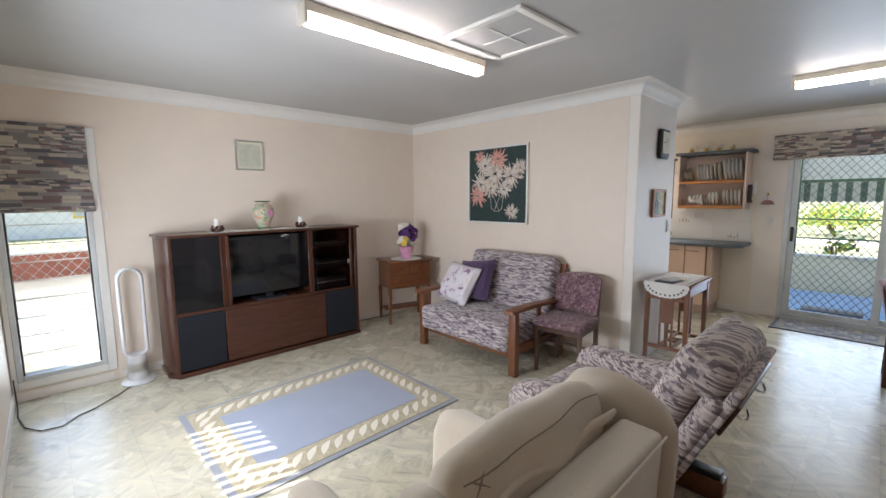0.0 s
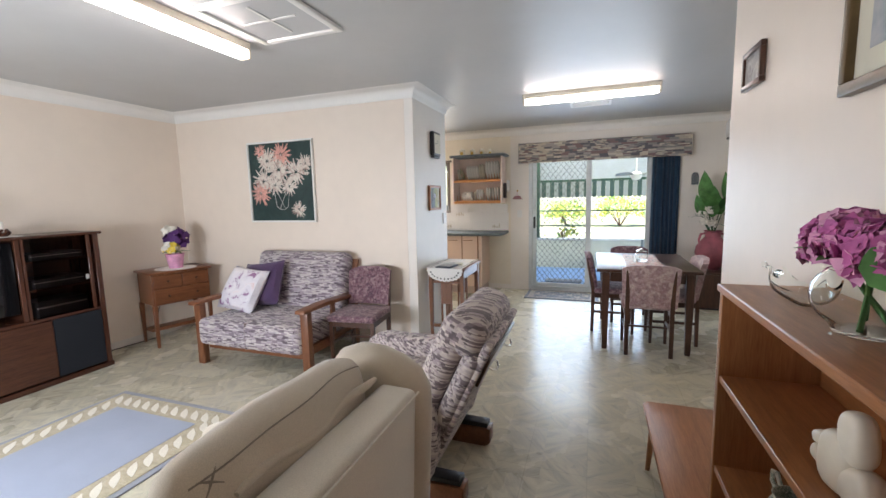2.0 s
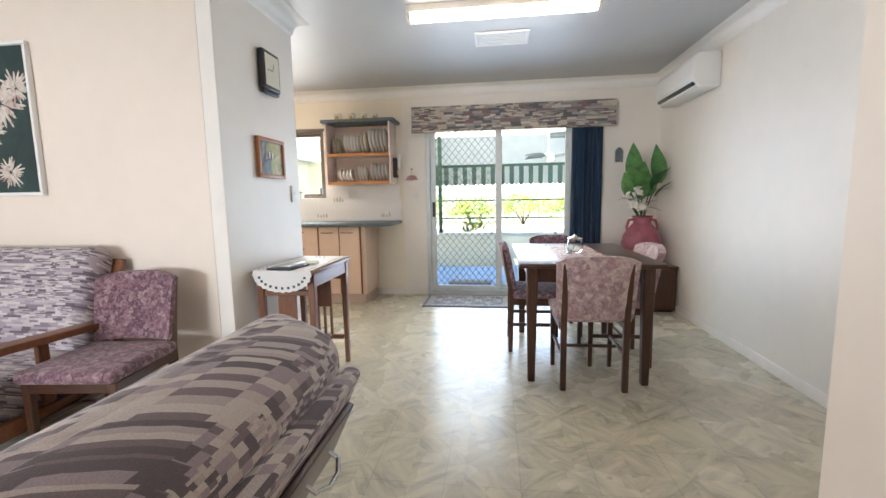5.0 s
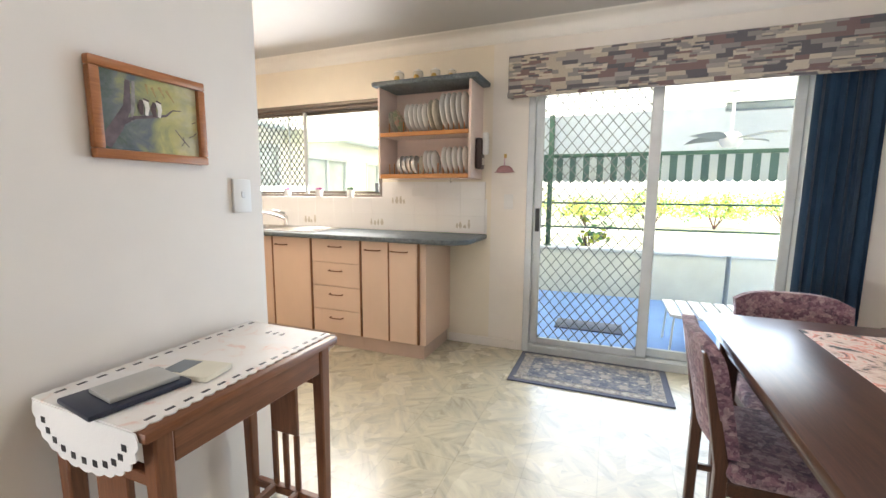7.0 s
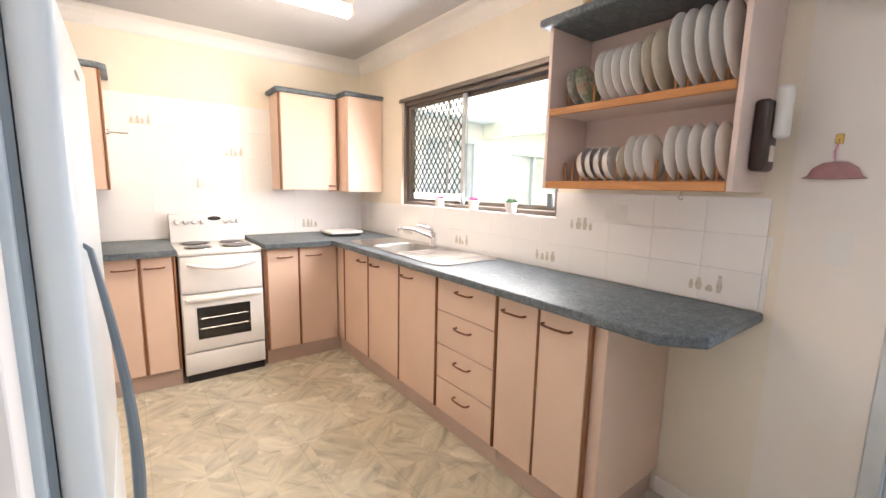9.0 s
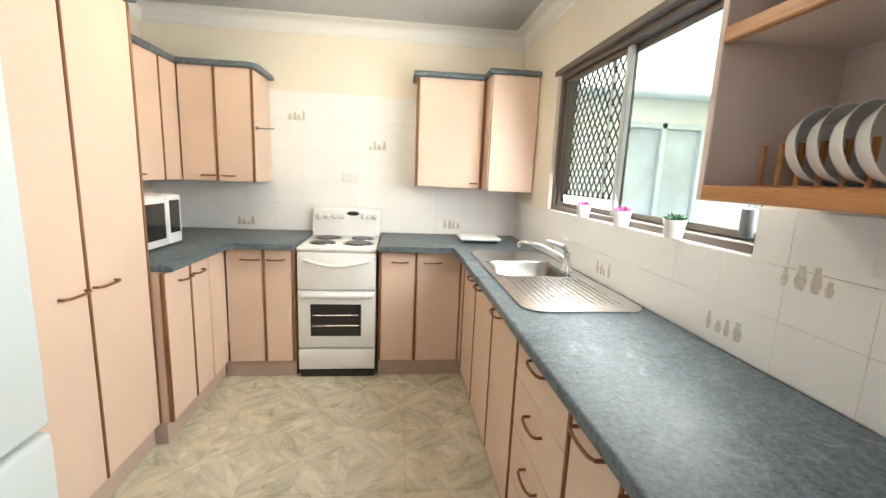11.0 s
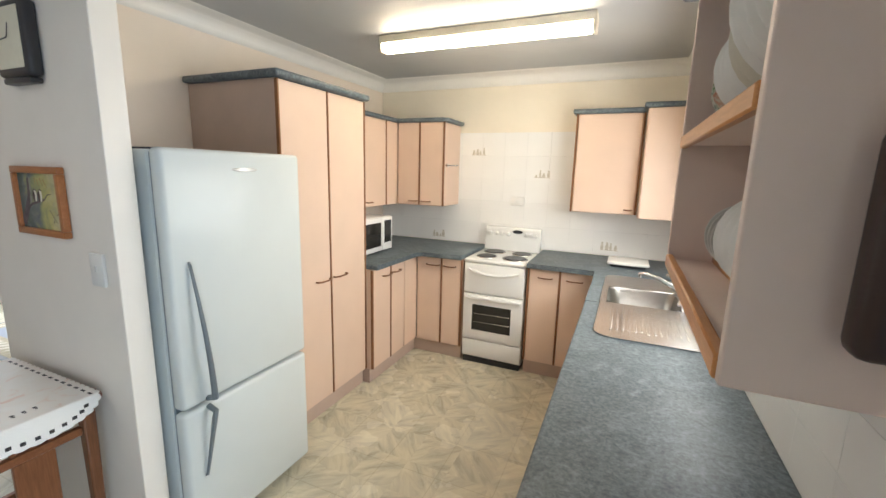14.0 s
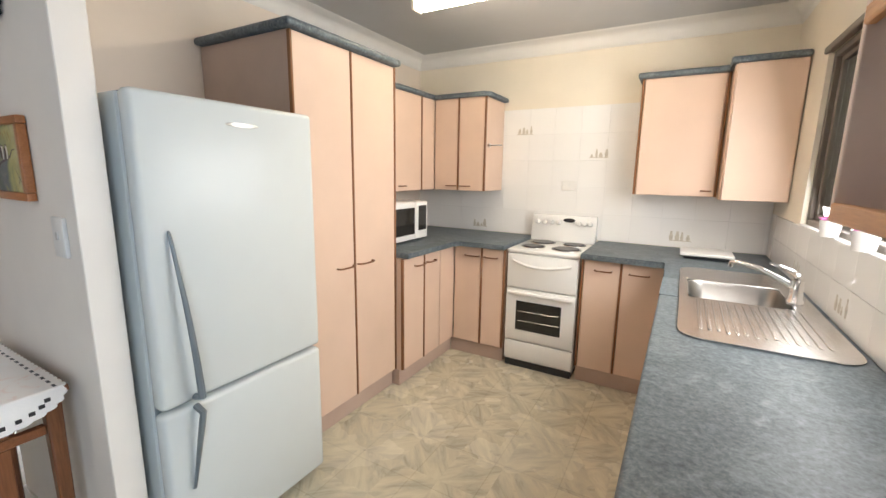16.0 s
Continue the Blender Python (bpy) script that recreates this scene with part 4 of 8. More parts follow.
def cabinet(name, label, body, doors, face, front, kick=None, cat="cabinet", handles=(), z=(0.11, 0.855), strips=(), body_mat=None):
    """A cabinet unit. body: bounds; doors: (a0, a1[, z0, z1]) along the front; face: 'x+','x-','y-' the way it looks; front: the front plane."""
    x0, x1, y0, y1, z0, z1 = body
    t = thing(name, ((x0 + x1) / 2, (y0 + y1) / 2, z0), label, cat, "kitchen cabinets")
    part("body", box(x0, x1, y0, y1, z0, z1, 0.002, 1), body_mat or M["peach"], t, at_world=True)
    sgn = {"x+": 1, "x-": -1, "y-": -1}[face]
    axis = face[0]
    for dr in doors:
        a0, a1 = dr[:2]
        lo, hi = dr[2:4] if len(dr) > 3 else z
        f0, f1 = sorted((front, front + sgn * 0.018))
        g = 0.003
        bb = box(f0, f1, a0 + g, a1 - g, lo, hi, 0.003, 1) if axis == "x" else box(a0 + g, a1 - g, f0, f1, lo, hi, 0.003, 1)
        nm = "drawer" if hi - lo < 0.25 else "door"
        ob = part(nm, bb, M["peach"], t, at_world=True)
        if len(dr) > 4 and dr[4] is not None:
            ha, hz, hl = dr[4]
            at = (front + sgn * 0.018, ha, hz) if axis == "x" else (ha, front + sgn * 0.018, hz)
            bow_handle(ob, at, (0, 1, 0) if axis == "x" else (1, 0, 0), (sgn, 0, 0) if axis == "x" else (0, sgn, 0), hl)
    for s in strips:
        a, lo, hi = s
        f0, f1 = sorted((front + sgn * 0.001, front + sgn * 0.0225))
        bb = box(f0, f1, a - 0.0065, a + 0.0065, lo, hi, 0.003, 1) if axis == "x" else box(a - 0.0065, a + 0.0065, f0, f1, lo, hi, 0.003, 1)
        part("edge_strip", bb, M["strip"], t, "dark timber edge strip", at_world=True)
    if kick:
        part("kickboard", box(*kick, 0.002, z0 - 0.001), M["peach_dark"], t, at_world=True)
    return t


FX = 5.872   # door line of the run under the window
FY = 3.80    # door line of the run beside the stove
WX = 4.355   # door line of the run beside the pantry
HZ = 0.79
Z0, Z1 = 0.115, 0.852
# run under the window, unit by unit
cabinet("base_cabinet", "peach laminate base cabinet with two doors and end panel", (FX, E - 0.002, 1.50, 2.022, 0.11, 0.858),
        [(1.56, 1.79, Z0, Z1, (1.70, HZ, 0.13)), (1.79, 2.022, Z0, Z1, (1.92, HZ, 0.12))], "x-", FX,
        kick=(FX + 0.012, E - 0.01, 1.52, 2.02), strips=[(1.553, Z0, Z1), (1.79, Z0, Z1)])
cabinet("drawer_cabinet", "peach laminate cabinet with four drawers", (FX, E - 0.002, 2.026, 2.482, 0.11, 0.858),
        [(2.035, 2.475, Z0 + 0.186 * k, Z0 + 0.186 * k + 0.182, (2.25, Z0 + 0.186 * k + 0.125, 0.11)) for k in range(4)], "x-", FX,
        kick=(FX + 0.012, E - 0.01, 2.022, 2.484), strips=[(2.03, Z0, Z1), (2.484, Z0, Z1)])
cabinet("base_cabinet", "peach laminate base cabinet with one door", (FX, E - 0.002, 2.488, 2.866, 0.11, 0.858),
        [(2.492, 2.866, Z0, Z1, (2.77, HZ, 0.11))], "x-", FX, kick=(FX + 0.012, E - 0.01, 2.486, 2.867), strips=[(2.868, Z0, Z1)])
cabinet("sink_cabinet", "peach laminate sink cabinet with two doors", (FX, E - 0.002, 2.874, 3.66, 0.11, 0.74),
        [(2.876, 3.272, Z0, Z1, (3.17, HZ, 0.10)), (3.272, 3.66, Z0, Z1, (3.36, HZ, 0.10))], "x-", FX,
        kick=(FX + 0.012, E - 0.01, 2.869, 3.66), strips=[(3.272, Z0, Z1), (3.664, Z0, Z1)])
cabinet("corner_cabinet", "plain peach laminate corner cabinet", (FX, E - 0.002, 3.67, N - 0.002, 0.11, 0.74),
        [(3.672, FY, Z0, Z1, None)], "x-", FX, kick=(FX + 0.012, E - 0.01, 3.668, N - 0.01))
# right and left of the stove
cabinet("base_cabinet", "narrow peach base cabinet with two doors beside the stove", (5.315, FX - 0.022, FY, N - 0.002, 0.11, 0.858),
        [(5.33, 5.55, Z0, Z1, (5.45, HZ, 0.10)), (5.56, FX - 0.025, Z0, Z1, (5.66, HZ, 0.11))], "y-", FY,
        kick=(5.318, FX + 0.008, FY + 0.012, N - 0.01), strips=[(5.322, Z0, Z1), (5.555, Z0, Z1)])
cabinet("base_cabinet", "peach base cabinet with two doors beside the stove", (WX + 0.022, 4.79, FY, N - 0.002, 0.11, 0.858),
        [(WX + 0.025, 4.60, Z0, Z1, (4.53, HZ, 0.11)), (4.61, 4.775, Z0, Z1, (4.68, HZ, 0.10))], "y-", FY,
        kick=(WX - 0.008, 4.787, FY + 0.012, N - 0.01), strips=[(4.605, Z0, Z1), (4.782, Z0, Z1)])
cabinet("base_cabinet", "peach base cabinet with two doors under the microwave", (PART_E + 0.002, WX, 3.115, FY, 0.11, 0.858),
        [(3.12, 3.36, Z0, Z1, (3.30, HZ, 0.11)), (3.37, 3.575, Z0, Z1, (3.44, HZ, 0.10)), (3.58, FY - 0.003, Z0, Z1, None)], "x+", WX,
        kick=(PART_E + 0.01, WX - 0.012, 3.114, FY + 0.01), strips=[(3.117, Z0, Z1), (3.365, Z0, Z1)])
# pantry
PX = 4.30
pt = cabinet("pantry_cabinet", "tall peach laminate pantry with two full-height doors", (PART_E + 0.002, PX, 2.362, 3.108, 0.11, 1.985),
             [(2.366, 2.735, 0.115, 1.98, (2.66, 0.885, 0.12)), (2.742, 3.104, 0.115, 1.98, (2.82, 0.885, 0.12))], "x+", PX,
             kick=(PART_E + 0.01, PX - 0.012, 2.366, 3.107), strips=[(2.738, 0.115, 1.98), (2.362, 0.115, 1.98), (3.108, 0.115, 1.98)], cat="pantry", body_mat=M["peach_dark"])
part("top_moulding", box(PART_E + 0.002, PX + 0.05, 2.325, 3.135, 1.986, 2.022, 0.014, 3), M["bench"], pt, "slate-blue laminate capping", at_world=True)

# wall cabinets
UZ0, UZ1 = 1.252, 1.955
UX, UY = 4.03, 4.03
t = cabinet("wall_cabinet", "peach laminate wall cabinet over the microwave", (PART_E + 0.002, UX, 3.14, N - 0.002, UZ0, UZ1),
            [(3.145, 3.47, UZ0, UZ1, (3.40, UZ0 + 0.035, 0.07)), (3.475, 3.825, UZ0, UZ1, (3.56, UZ0 + 0.035, 0.07)), (3.835, UY - 0.005, UZ0, UZ1, None)], "x+", UX, strips=[(3.472, UZ0, UZ1), (3.83, UZ0, UZ1)])
part("top_moulding", box(PART_E + 0.002, UX + 0.045, 3.14, UY - 0.046, UZ1 + 0.001, UZ1 + 0.034, 0.012, 3), M["bench"], t, "slate-blue laminate capping", at_world=True)
t = cabinet("wall_cabinet", "peach laminate wall cabinet with two narrow doors", (UX + 0.024, 4.50, UY, N - 0.002, UZ0, UZ1),
            [(UX + 0.026, 4.265, UZ0, UZ1, (4.215, UZ0 + 0.035, 0.08)), (4.275, 4.492, UZ0, UZ1, (4.34, UZ0 + 0.035, 0.08))], "y-", UY, strips=[(4.27, UZ0, UZ1), (4.497, UZ0, UZ1)])
part("top_moulding", prism([(PART_E + 0.01, UY - 0.045), (4.49, UY - 0.045), (4.535, UY + 0.0), (4.535, N - 0.003), (PART_E + 0.01, N - 0.003)], 0.033, "z", UZ1 + 0.001, 0.008), M["bench"], t, "slate-blue laminate capping", at_world=True)
rail = thing("towel_rail", (4.53, 4.2, 1.60), "small chrome rail on the cabinet side", "towel rail")
part("bar", tube([(4.506, 4.06, 1.60), (4.60, 4.06, 1.60), (4.61, 4.07, 1.602)], 0.006), M["chrome"], rail, at_world=True)
part("mount", lathe([(0.0, 0), (0.016, 0), (0.016, 0.02), (0.0, 0.02)], 16), M["chrome"], rail).matrix_basis = pose(-0.028, -0.14, 0.0, 0, 90, 0)
t = cabinet("wall_cabinet", "peach laminate wall cabinet with one door", (5.545, 6.02, 4.15, N - 0.002, 1.265, 2.0),
            [(5.556, 6.005, 1.265, 2.0, (5.96, 1.30, 0.05))], "y-", 4.15, strips=[(5.548, 1.265, 2.0), (6.012, 1.265, 2.0)])
part("top_moulding", box(5.515, 6.012, 4.10, N - 0.003, 2.001, 2.035, 0.012, 3), M["bench"], t, "slate-blue laminate capping", at_world=True)
t = cabinet("wall_cabinet", "deeper peach laminate corner wall cabinet", (6.025, E - 0.002, 3.985, N - 0.002, 1.255, 2.01),
            [(6.03, E - 0.006, 1.255, 2.01, None)], "y-", 3.985)
part("top_moulding", box(6.0, E - 0.003, 3.945, N - 0.003, 2.011, 2.045, 0.012, 3), M["bench"], t, "slate-blue laminate capping", at_world=True)

# benchtop: one continuous U, with a cut-out for the sink
SX0, SX1, SY0, SY1 = 5.90, 6.25, 2.98, 3.33       # bowl
bt = thing("benchtop", (5.9, 3.0, 0.858), "slate-blue speckled laminate benchtop", "benchtop")
part("top_slab", prism([(5.795, SY0), (5.795, 1.30), (5.89, 1.195), (E - 0.003, 1.195), (E - 0.003, SY0)], 0.036, "z", 0.8585, 0.009, 3), M["bench"], bt, at_world=True)
part("top_slab", box(5.795, SX0, SY0 - 0.0005, SY1 + 0.0005, 0.8585, 0.8945), M["bench"], bt, at_world=True)
part("top_slab", box(SX1, E - 0.003, SY0 - 0.0005, SY1 + 0.0005, 0.8585, 0.8945), M["bench"], bt, at_world=True)
part("top_slab", prism([(5.795, SY1), (E - 0.003, SY1), (E - 0.003, N - 0.003), (5.312, N - 0.003), (5.312, 3.735), (5.795, 3.735)], 0.036, "z", 0.8585, 0.006, 2), M["bench"], bt, at_world=True)
bt = thing("benchtop", (4.2, 4.0, 0.858), "slate-blue speckled laminate corner benchtop", "benchtop")
part("top_slab", prism([(PART_E + 0.003, 3.113), (4.415, 3.113), (4.415, 3.70), (4.45, 3.735), (4.795, 3.735), (4.795, N - 0.003), (PART_E + 0.003, N - 0.003)], 0.036, "z", 0.8585, 0.009, 3), M["bench"], bt, at_world=True)

# sink
sk = thing("kitchen_sink", (6.07, 3.0, 0.895), "stainless steel sink with bowl and ribbed draining board", "sink")
rim = bmesh.new()
def arc(cx_, cy_, r, a0):
    """A quarter turn of points round a corner."""
    return [(cx_ + r * math.cos(radians(a0 + 15 * k)), cy_ + r * math.sin(radians(a0 + 15 * k))) for k in range(7)]


for seg_ in ([(5.868, SY0)] + arc(5.948, 2.55, 0.08, 180) + arc(6.245, 2.55, 0.08, 270) + [(6.325, SY0)],
             [(6.325, SY1)] + arc(6.255, 3.57, 0.07, 0) + arc(5.938, 3.57, 0.07, 90) + [(5.868, SY1)]):
    prism(seg_, 0.006, "z", 0.8955, 0.002, 1, bm=rim)
box(5.868, SX0, SY0, SY1, 0.8955, 0.9015, bm=rim)
box(SX1, 6.325, SY0, SY1, 0.8955, 0.9015, bm=rim)
part("rim", rim, M["steel"], sk, at_world=True)
bowl = bmesh.new()
ring = []
for z, grow, rr in ((0.9, 0.0, 0.06), (0.885, -0.006, 0.06), (0.78, -0.02, 0.06), (0.755, -0.045, 0.05)):
    vs = []
    for (cx_, cy_), a0 in (((SX1 + grow - rr, SY1 + grow - rr), 0), ((SX0 - grow + rr, SY1 + grow - rr), 90), ((SX0 - grow + rr, SY0 - grow + rr), 180), ((SX1 + grow - rr, SY0 - grow + rr), 270)):
        for s in range(5):
            a = radians(a0 + 22.5 * s)
            vs.append(bowl.verts.new((cx_ + rr * math.cos(a), cy_ + rr * math.sin(a), z)))
    ring.append(vs)
for r0, r1 in zip(ring, ring[1:]):
    for k in range(20):
        bowl.faces.new((r0[k], r0[(k + 1) % 20], r1[(k + 1) % 20], r1[k]))
bowl.faces.new(ring[-1])
part("bowl", bowl, M["steel_dark"], sk, at_world=True)
part("drain", lathe([(0.0, 0.0), (0.035, 0.0), (0.04, 0.004), (0.0, 0.005)], 20, (6.08, 3.15, 0.7555)), M["chrome"], sk, at_world=True)
for k in range(14):
    x = 5.93 + 0.025 * k
    part("rib", box(x, x + 0.010, 2.56 + 0.008 * (k % 3), 2.95, 0.9012, 0.9045, 0.0015, 1), M["steel"], sk, at_world=True)
tp = thing("mixer_tap", (6.265, 3.09, 0.9015), "chrome mixer tap with long slim spout", "tap")
part("base", lathe([(0.0, 0), (0.028, 0), (0.028, 0.012), (0.022, 0.02), (0.021, 0.085), (0.024, 0.095), (0.0, 0.10)], 20), M["chrome"], tp)
part("spout", tube([(0, 0, 0.06), (-0.05, 0.03, 0.085), (-0.12, 0.075, 0.115), (-0.19, 0.115, 0.125), (-0.21, 0.125, 0.118), (-0.212, 0.127, 0.10)], [0.014, 0.013, 0.011, 0.010, 0.010, 0.010], 10), M["chrome"], tp)
part("lever", tube([(0, 0, 0.10), (-0.01, 0.01, 0.118), (-0.06, 0.05, 0.135), (-0.085, 0.07, 0.142)], [0.015, 0.013, 0.009, 0.006], 8), M["chrome"], tp)
tr = thing("dish_tray", (6.0, 4.05, 0.8955), "white plastic tray on the corner of the benchtop", "tray")
part("base", box(-0.12, 0.12, -0.11, 0.11, 0.0, 0.02, 0.008), M["black"], tr)
part("tray", box(-0.14, 0.14, -0.13, 0.13, 0.0205, 0.04, 0.008), M["plastic"], tr)

# splashback tiles
TW, TH = 0.2, 0.2
structure("trim_splashback_north", box(PART_E + 0.001, E - 0.003, N - 0.004, N - 0.0008, 0.896, 1.85), M["grout"], "pale tile grout behind the stove", "splashback")
structure("trim_splashback_east", box(E - 0.004, E - 0.0008, 1.20, N - 0.005, 0.896, 1.163), M["grout"], "pale tile grout under the window", "splashback")
sbn, sbe = bpy.data.objects["trim_splashback_north"], bpy.data.objects["trim_splashback_east"]
tile_mesh = link_mesh("tile", box(-TW / 2 + 0.0003, TW / 2 - 0.0003, -0.003, 0.003, -TH / 2 + 0.0004, TH / 2 - 0.0004, 0.0004, 1), M["tile"])
half_mesh = link_mesh("tile", box(-TW / 2 + 0.0003, TW / 2 - 0.0003, -0.003, 0.003, -0.067 + 0.0004, 0.067 - 0.0004, 0.0004, 1), M["tile"])
def put_tile(me, m, wall):
    ob = new("tile", me)
    ob.parent = wall
    ob.matrix_basis = m
for i in range(13):
    for j in range(5):
        x = PART_E + 0.055 + TW / 2 + TW * i
        z = 0.896 + TH / 2 + TH * j
        if z + TH / 2 > 1.90:
            continue
        if x > 6.1 and z > 1.45:
            continue
        put_tile(tile_mesh.data, pose(x, N - 0.006, z), sbn)
for i in range(15):
    y = N - 0.17 - TW / 2 - TW * i
    if y < 1.25:
        continue
    for j in range(3 if y < KWIN[0] - 0.1 else 2):
        put_tile(half_mesh.data, pose(E - 0.006, y, 0.896 + 0.067 + 0.134 * j, 0, 0, 90), sbe)
narrow = link_mesh("tile", box(-0.051, 0.051, -0.003, 0.003, -0.0665, 0.0665, 0.0004, 1), M["tile"])
put_tile(narrow.data, pose(E - 0.006, KWIN[0] - 0.0535, 0.896 + 0.067 + 0.268, 0, 0, 90), sbe)
bpy.data.objects.remove(narrow)
bpy.data.objects.remove(tile_mesh)
bpy.data.objects.remove(half_mesh)


def tile_print(at, wall):
    """A faint sketched still life of jugs and bowls on a tile."""
    r = random.Random(int(at[0] * 91 + at[1] * 57 + at[2] * 31))
    t = thing("tile_print", at, "faint grey sketch of kitchenware on a wall tile", "tile print", "printed tiles", 0 if wall == "n" else 90)
    bb = bmesh.new()
    for k in range(4):
        cx_ = -0.055 + 0.034 * k + r.uniform(-0.006, 0.006)
        hh, ww = r.uniform(0.025, 0.07), r.uniform(0.009, 0.016)
        prism([(cx_ - ww * 0.6, 0), (cx_ + ww * 0.6, 0), (cx_ + ww, hh * 0.4), (cx_ + ww * 0.5, hh * 0.8), (cx_ + ww * 0.6, hh), (cx_ - ww * 0.6, hh), (cx_ - ww * 0.5, hh * 0.8), (cx_ - ww, hh * 0.4)], 0.0012, "y", -0.0012, bm=bb)
    prism([(-0.07, 0), (0.065, 0), (0.065, 0.005), (-0.07, 0.006)], 0.0012, "y", -0.0026, bm=bb)
    part("drawing", bb, M["motif"], t)


for x, z in ((4.69, 1.70), (5.27, 1.515), (4.315, 0.93), (5.856, 0.94)):
    tile_print((x, N - 0.0095, z), "n")
for y, z in ((2.18, 0.935), (1.40, 0.935), (1.966, 1.12), (3.55, 0.935), (2.88, 0.935)):
    tile_print((E - 0.0095, y, z), "e")


def outlet(at, wall, wide, high, label, name="power_outlet", kind="outlet", rockers=2):
    t = thing(name, at, label, kind, turn={"n": 0, "e": 90, "s": 0}[wall])
    part("plate", box(-wide / 2, wide / 2, -0.012, 0.0, -high / 2, high / 2, 0.004), M["plastic"], t)
    for k in range(rockers):
        x = (k - (rockers - 1) / 2) * wide * 0.45
        part("rocker", box(x - 0.008, x + 0.008, -0.016, -0.0125, -0.006, 0.016, 0.002, 1), M["white_enamel"], t)
    return t


outlet((5.067, N - 0.0095, 1.305), "n", 0.115, 0.075, "white plastic stove switch on the tiles", "wall_switch", "switch", 1)
outlet((E - 0.0095, 1.785, 1.216), "e", 0.115, 0.072, "white double power outlet on the tiles")
outlet((E - 0.0005, 1.39, 1.186), "e", 0.115, 0.072, "white double power outlet")
outlet((E - 0.0005, 1.035, 1.146), "e", 0.075, 0.115, "white wall switch beside the door", "wall_switch", "switch", 1)
outlet((4.325, NIB_Y - 0.0005, 1.19), "s", 0.075, 0.115, "white light switch on the wall stub", "wall_switch", "switch", 1)

# stove
sv = thing("electric_stove", (5.052, 3.79, 0.0), "white upright electric stove with four hotplates and oven", "stove")
sx, d0, d1 = 0.247, 0.0, 0.585
part("body", box(-sx, sx, d0 + 0.012, d1, 0.045, 0.845, 0.004, 1), M["white_enamel"], sv)
part("cooktop", box(-sx - 0.002, sx + 0.002, d0 - 0.012, d1 - 0.03, 0.846, 0.872, 0.009, 3), M["white_enamel"], sv)
bg = prism([(d1 - 0.09, 0.8725), (d1, 0.8725), (d1, 1.075), (d1 - 0.045, 1.075), (d1 - 0.055, 1.06)], 2 * sx, "x", -sx, 0.006, 2)
back = part("control_panel", bg, M["white_enamel"], sv)
for k, x in enumerate((-0.20, -0.145, -0.09, -0.035, 0.12, 0.165, 0.205)):
    kb = lathe([(0.0, 0.028), (0.012, 0.028), (0.016, 0.02), (0.019, 0.0), (0.0, 0.0)], 16)
    kb.transform(pose(x, d1 - 0.066, 1.018, 81))
    part("knob", kb, M["white_enamel"], back)
cl = lathe([(0.0, 0.004), (0.036, 0.004), (0.04, 0.0), (0.0, 0.0)], 24, sx=1.15, sy=0.4)
cl.transform(pose(0.045, d1 - 0.062, 1.04, 81))
part("clock", cl, M["black"], back)
for x, y, r in ((-0.115, 0.16, 0.082), (0.12, 0.165, 0.098), (-0.11, 0.385, 0.095), (0.125, 0.385, 0.082)):
    hp = part("hotplate", lathe([(0.0, 0.008), (r * 0.25, 0.009), (r * 0.85, 0.009), (r * 0.9, 0.004), (r * 0.92, 0.0), (0.0, 0.0)], 32, (x, y, 0.8725)), M["black"], sv)
    part("trim_ring", lathe([(r * 0.93, 0.0), (r * 1.06, 0.0), (r * 1.04, 0.004), (r * 0.95, 0.004), (r * 0.93, 0.0)], 32, (x, y, 0.8725)), M["steel"], hp)
grill = part("grill_door", box(-sx + 0.004, sx - 0.004, d0 - 0.012, d0 + 0.011, 0.60, 0.84, 0.006), M["white_enamel"], sv)
hd = [(-0.20 + 0.04 * k, d0 - 0.012 - 0.032 * math.sin(math.pi * k / 10) ** 0.5, 0.79 - 0.03 * math.sin(math.pi * k / 10)) for k in range(11)]
part("handle", tube(hd, 0.010, 8), M["white_enamel"], grill)
oven = part("oven_door", box(-sx + 0.004, sx - 0.004, d0 - 0.014, d0 + 0.011, 0.21, 0.59, 0.006), M["white_enamel"], sv)
part("oven_window", box(-0.165, 0.155, d0 - 0.0165, d0 - 0.0145, 0.29, 0.505, 0.001, 1), M["oven_glass"], oven)
for z in (0.36, 0.43):
    part("oven_rack", tube([(-0.15, d0 - 0.018, z), (0.14, d0 - 0.018, z + 0.004)], 0.0018, 6), M["steel"], oven)
part("handle", box(-sx + 0.02, sx - 0.02, d0 - 0.035, d0 - 0.0142, 0.548, 0.575, 0.008, 3), M["white_enamel"], oven)
part("drawer", box(-sx + 0.004, sx - 0.004, d0 - 0.010, d0 + 0.011, 0.06, 0.20, 0.005), M["white_enamel"], sv)
part("plinth", box(-sx + 0.01, sx - 0.01, d0 + 0.004, d1 - 0.02, 0.0, 0.046), M["black"], sv)

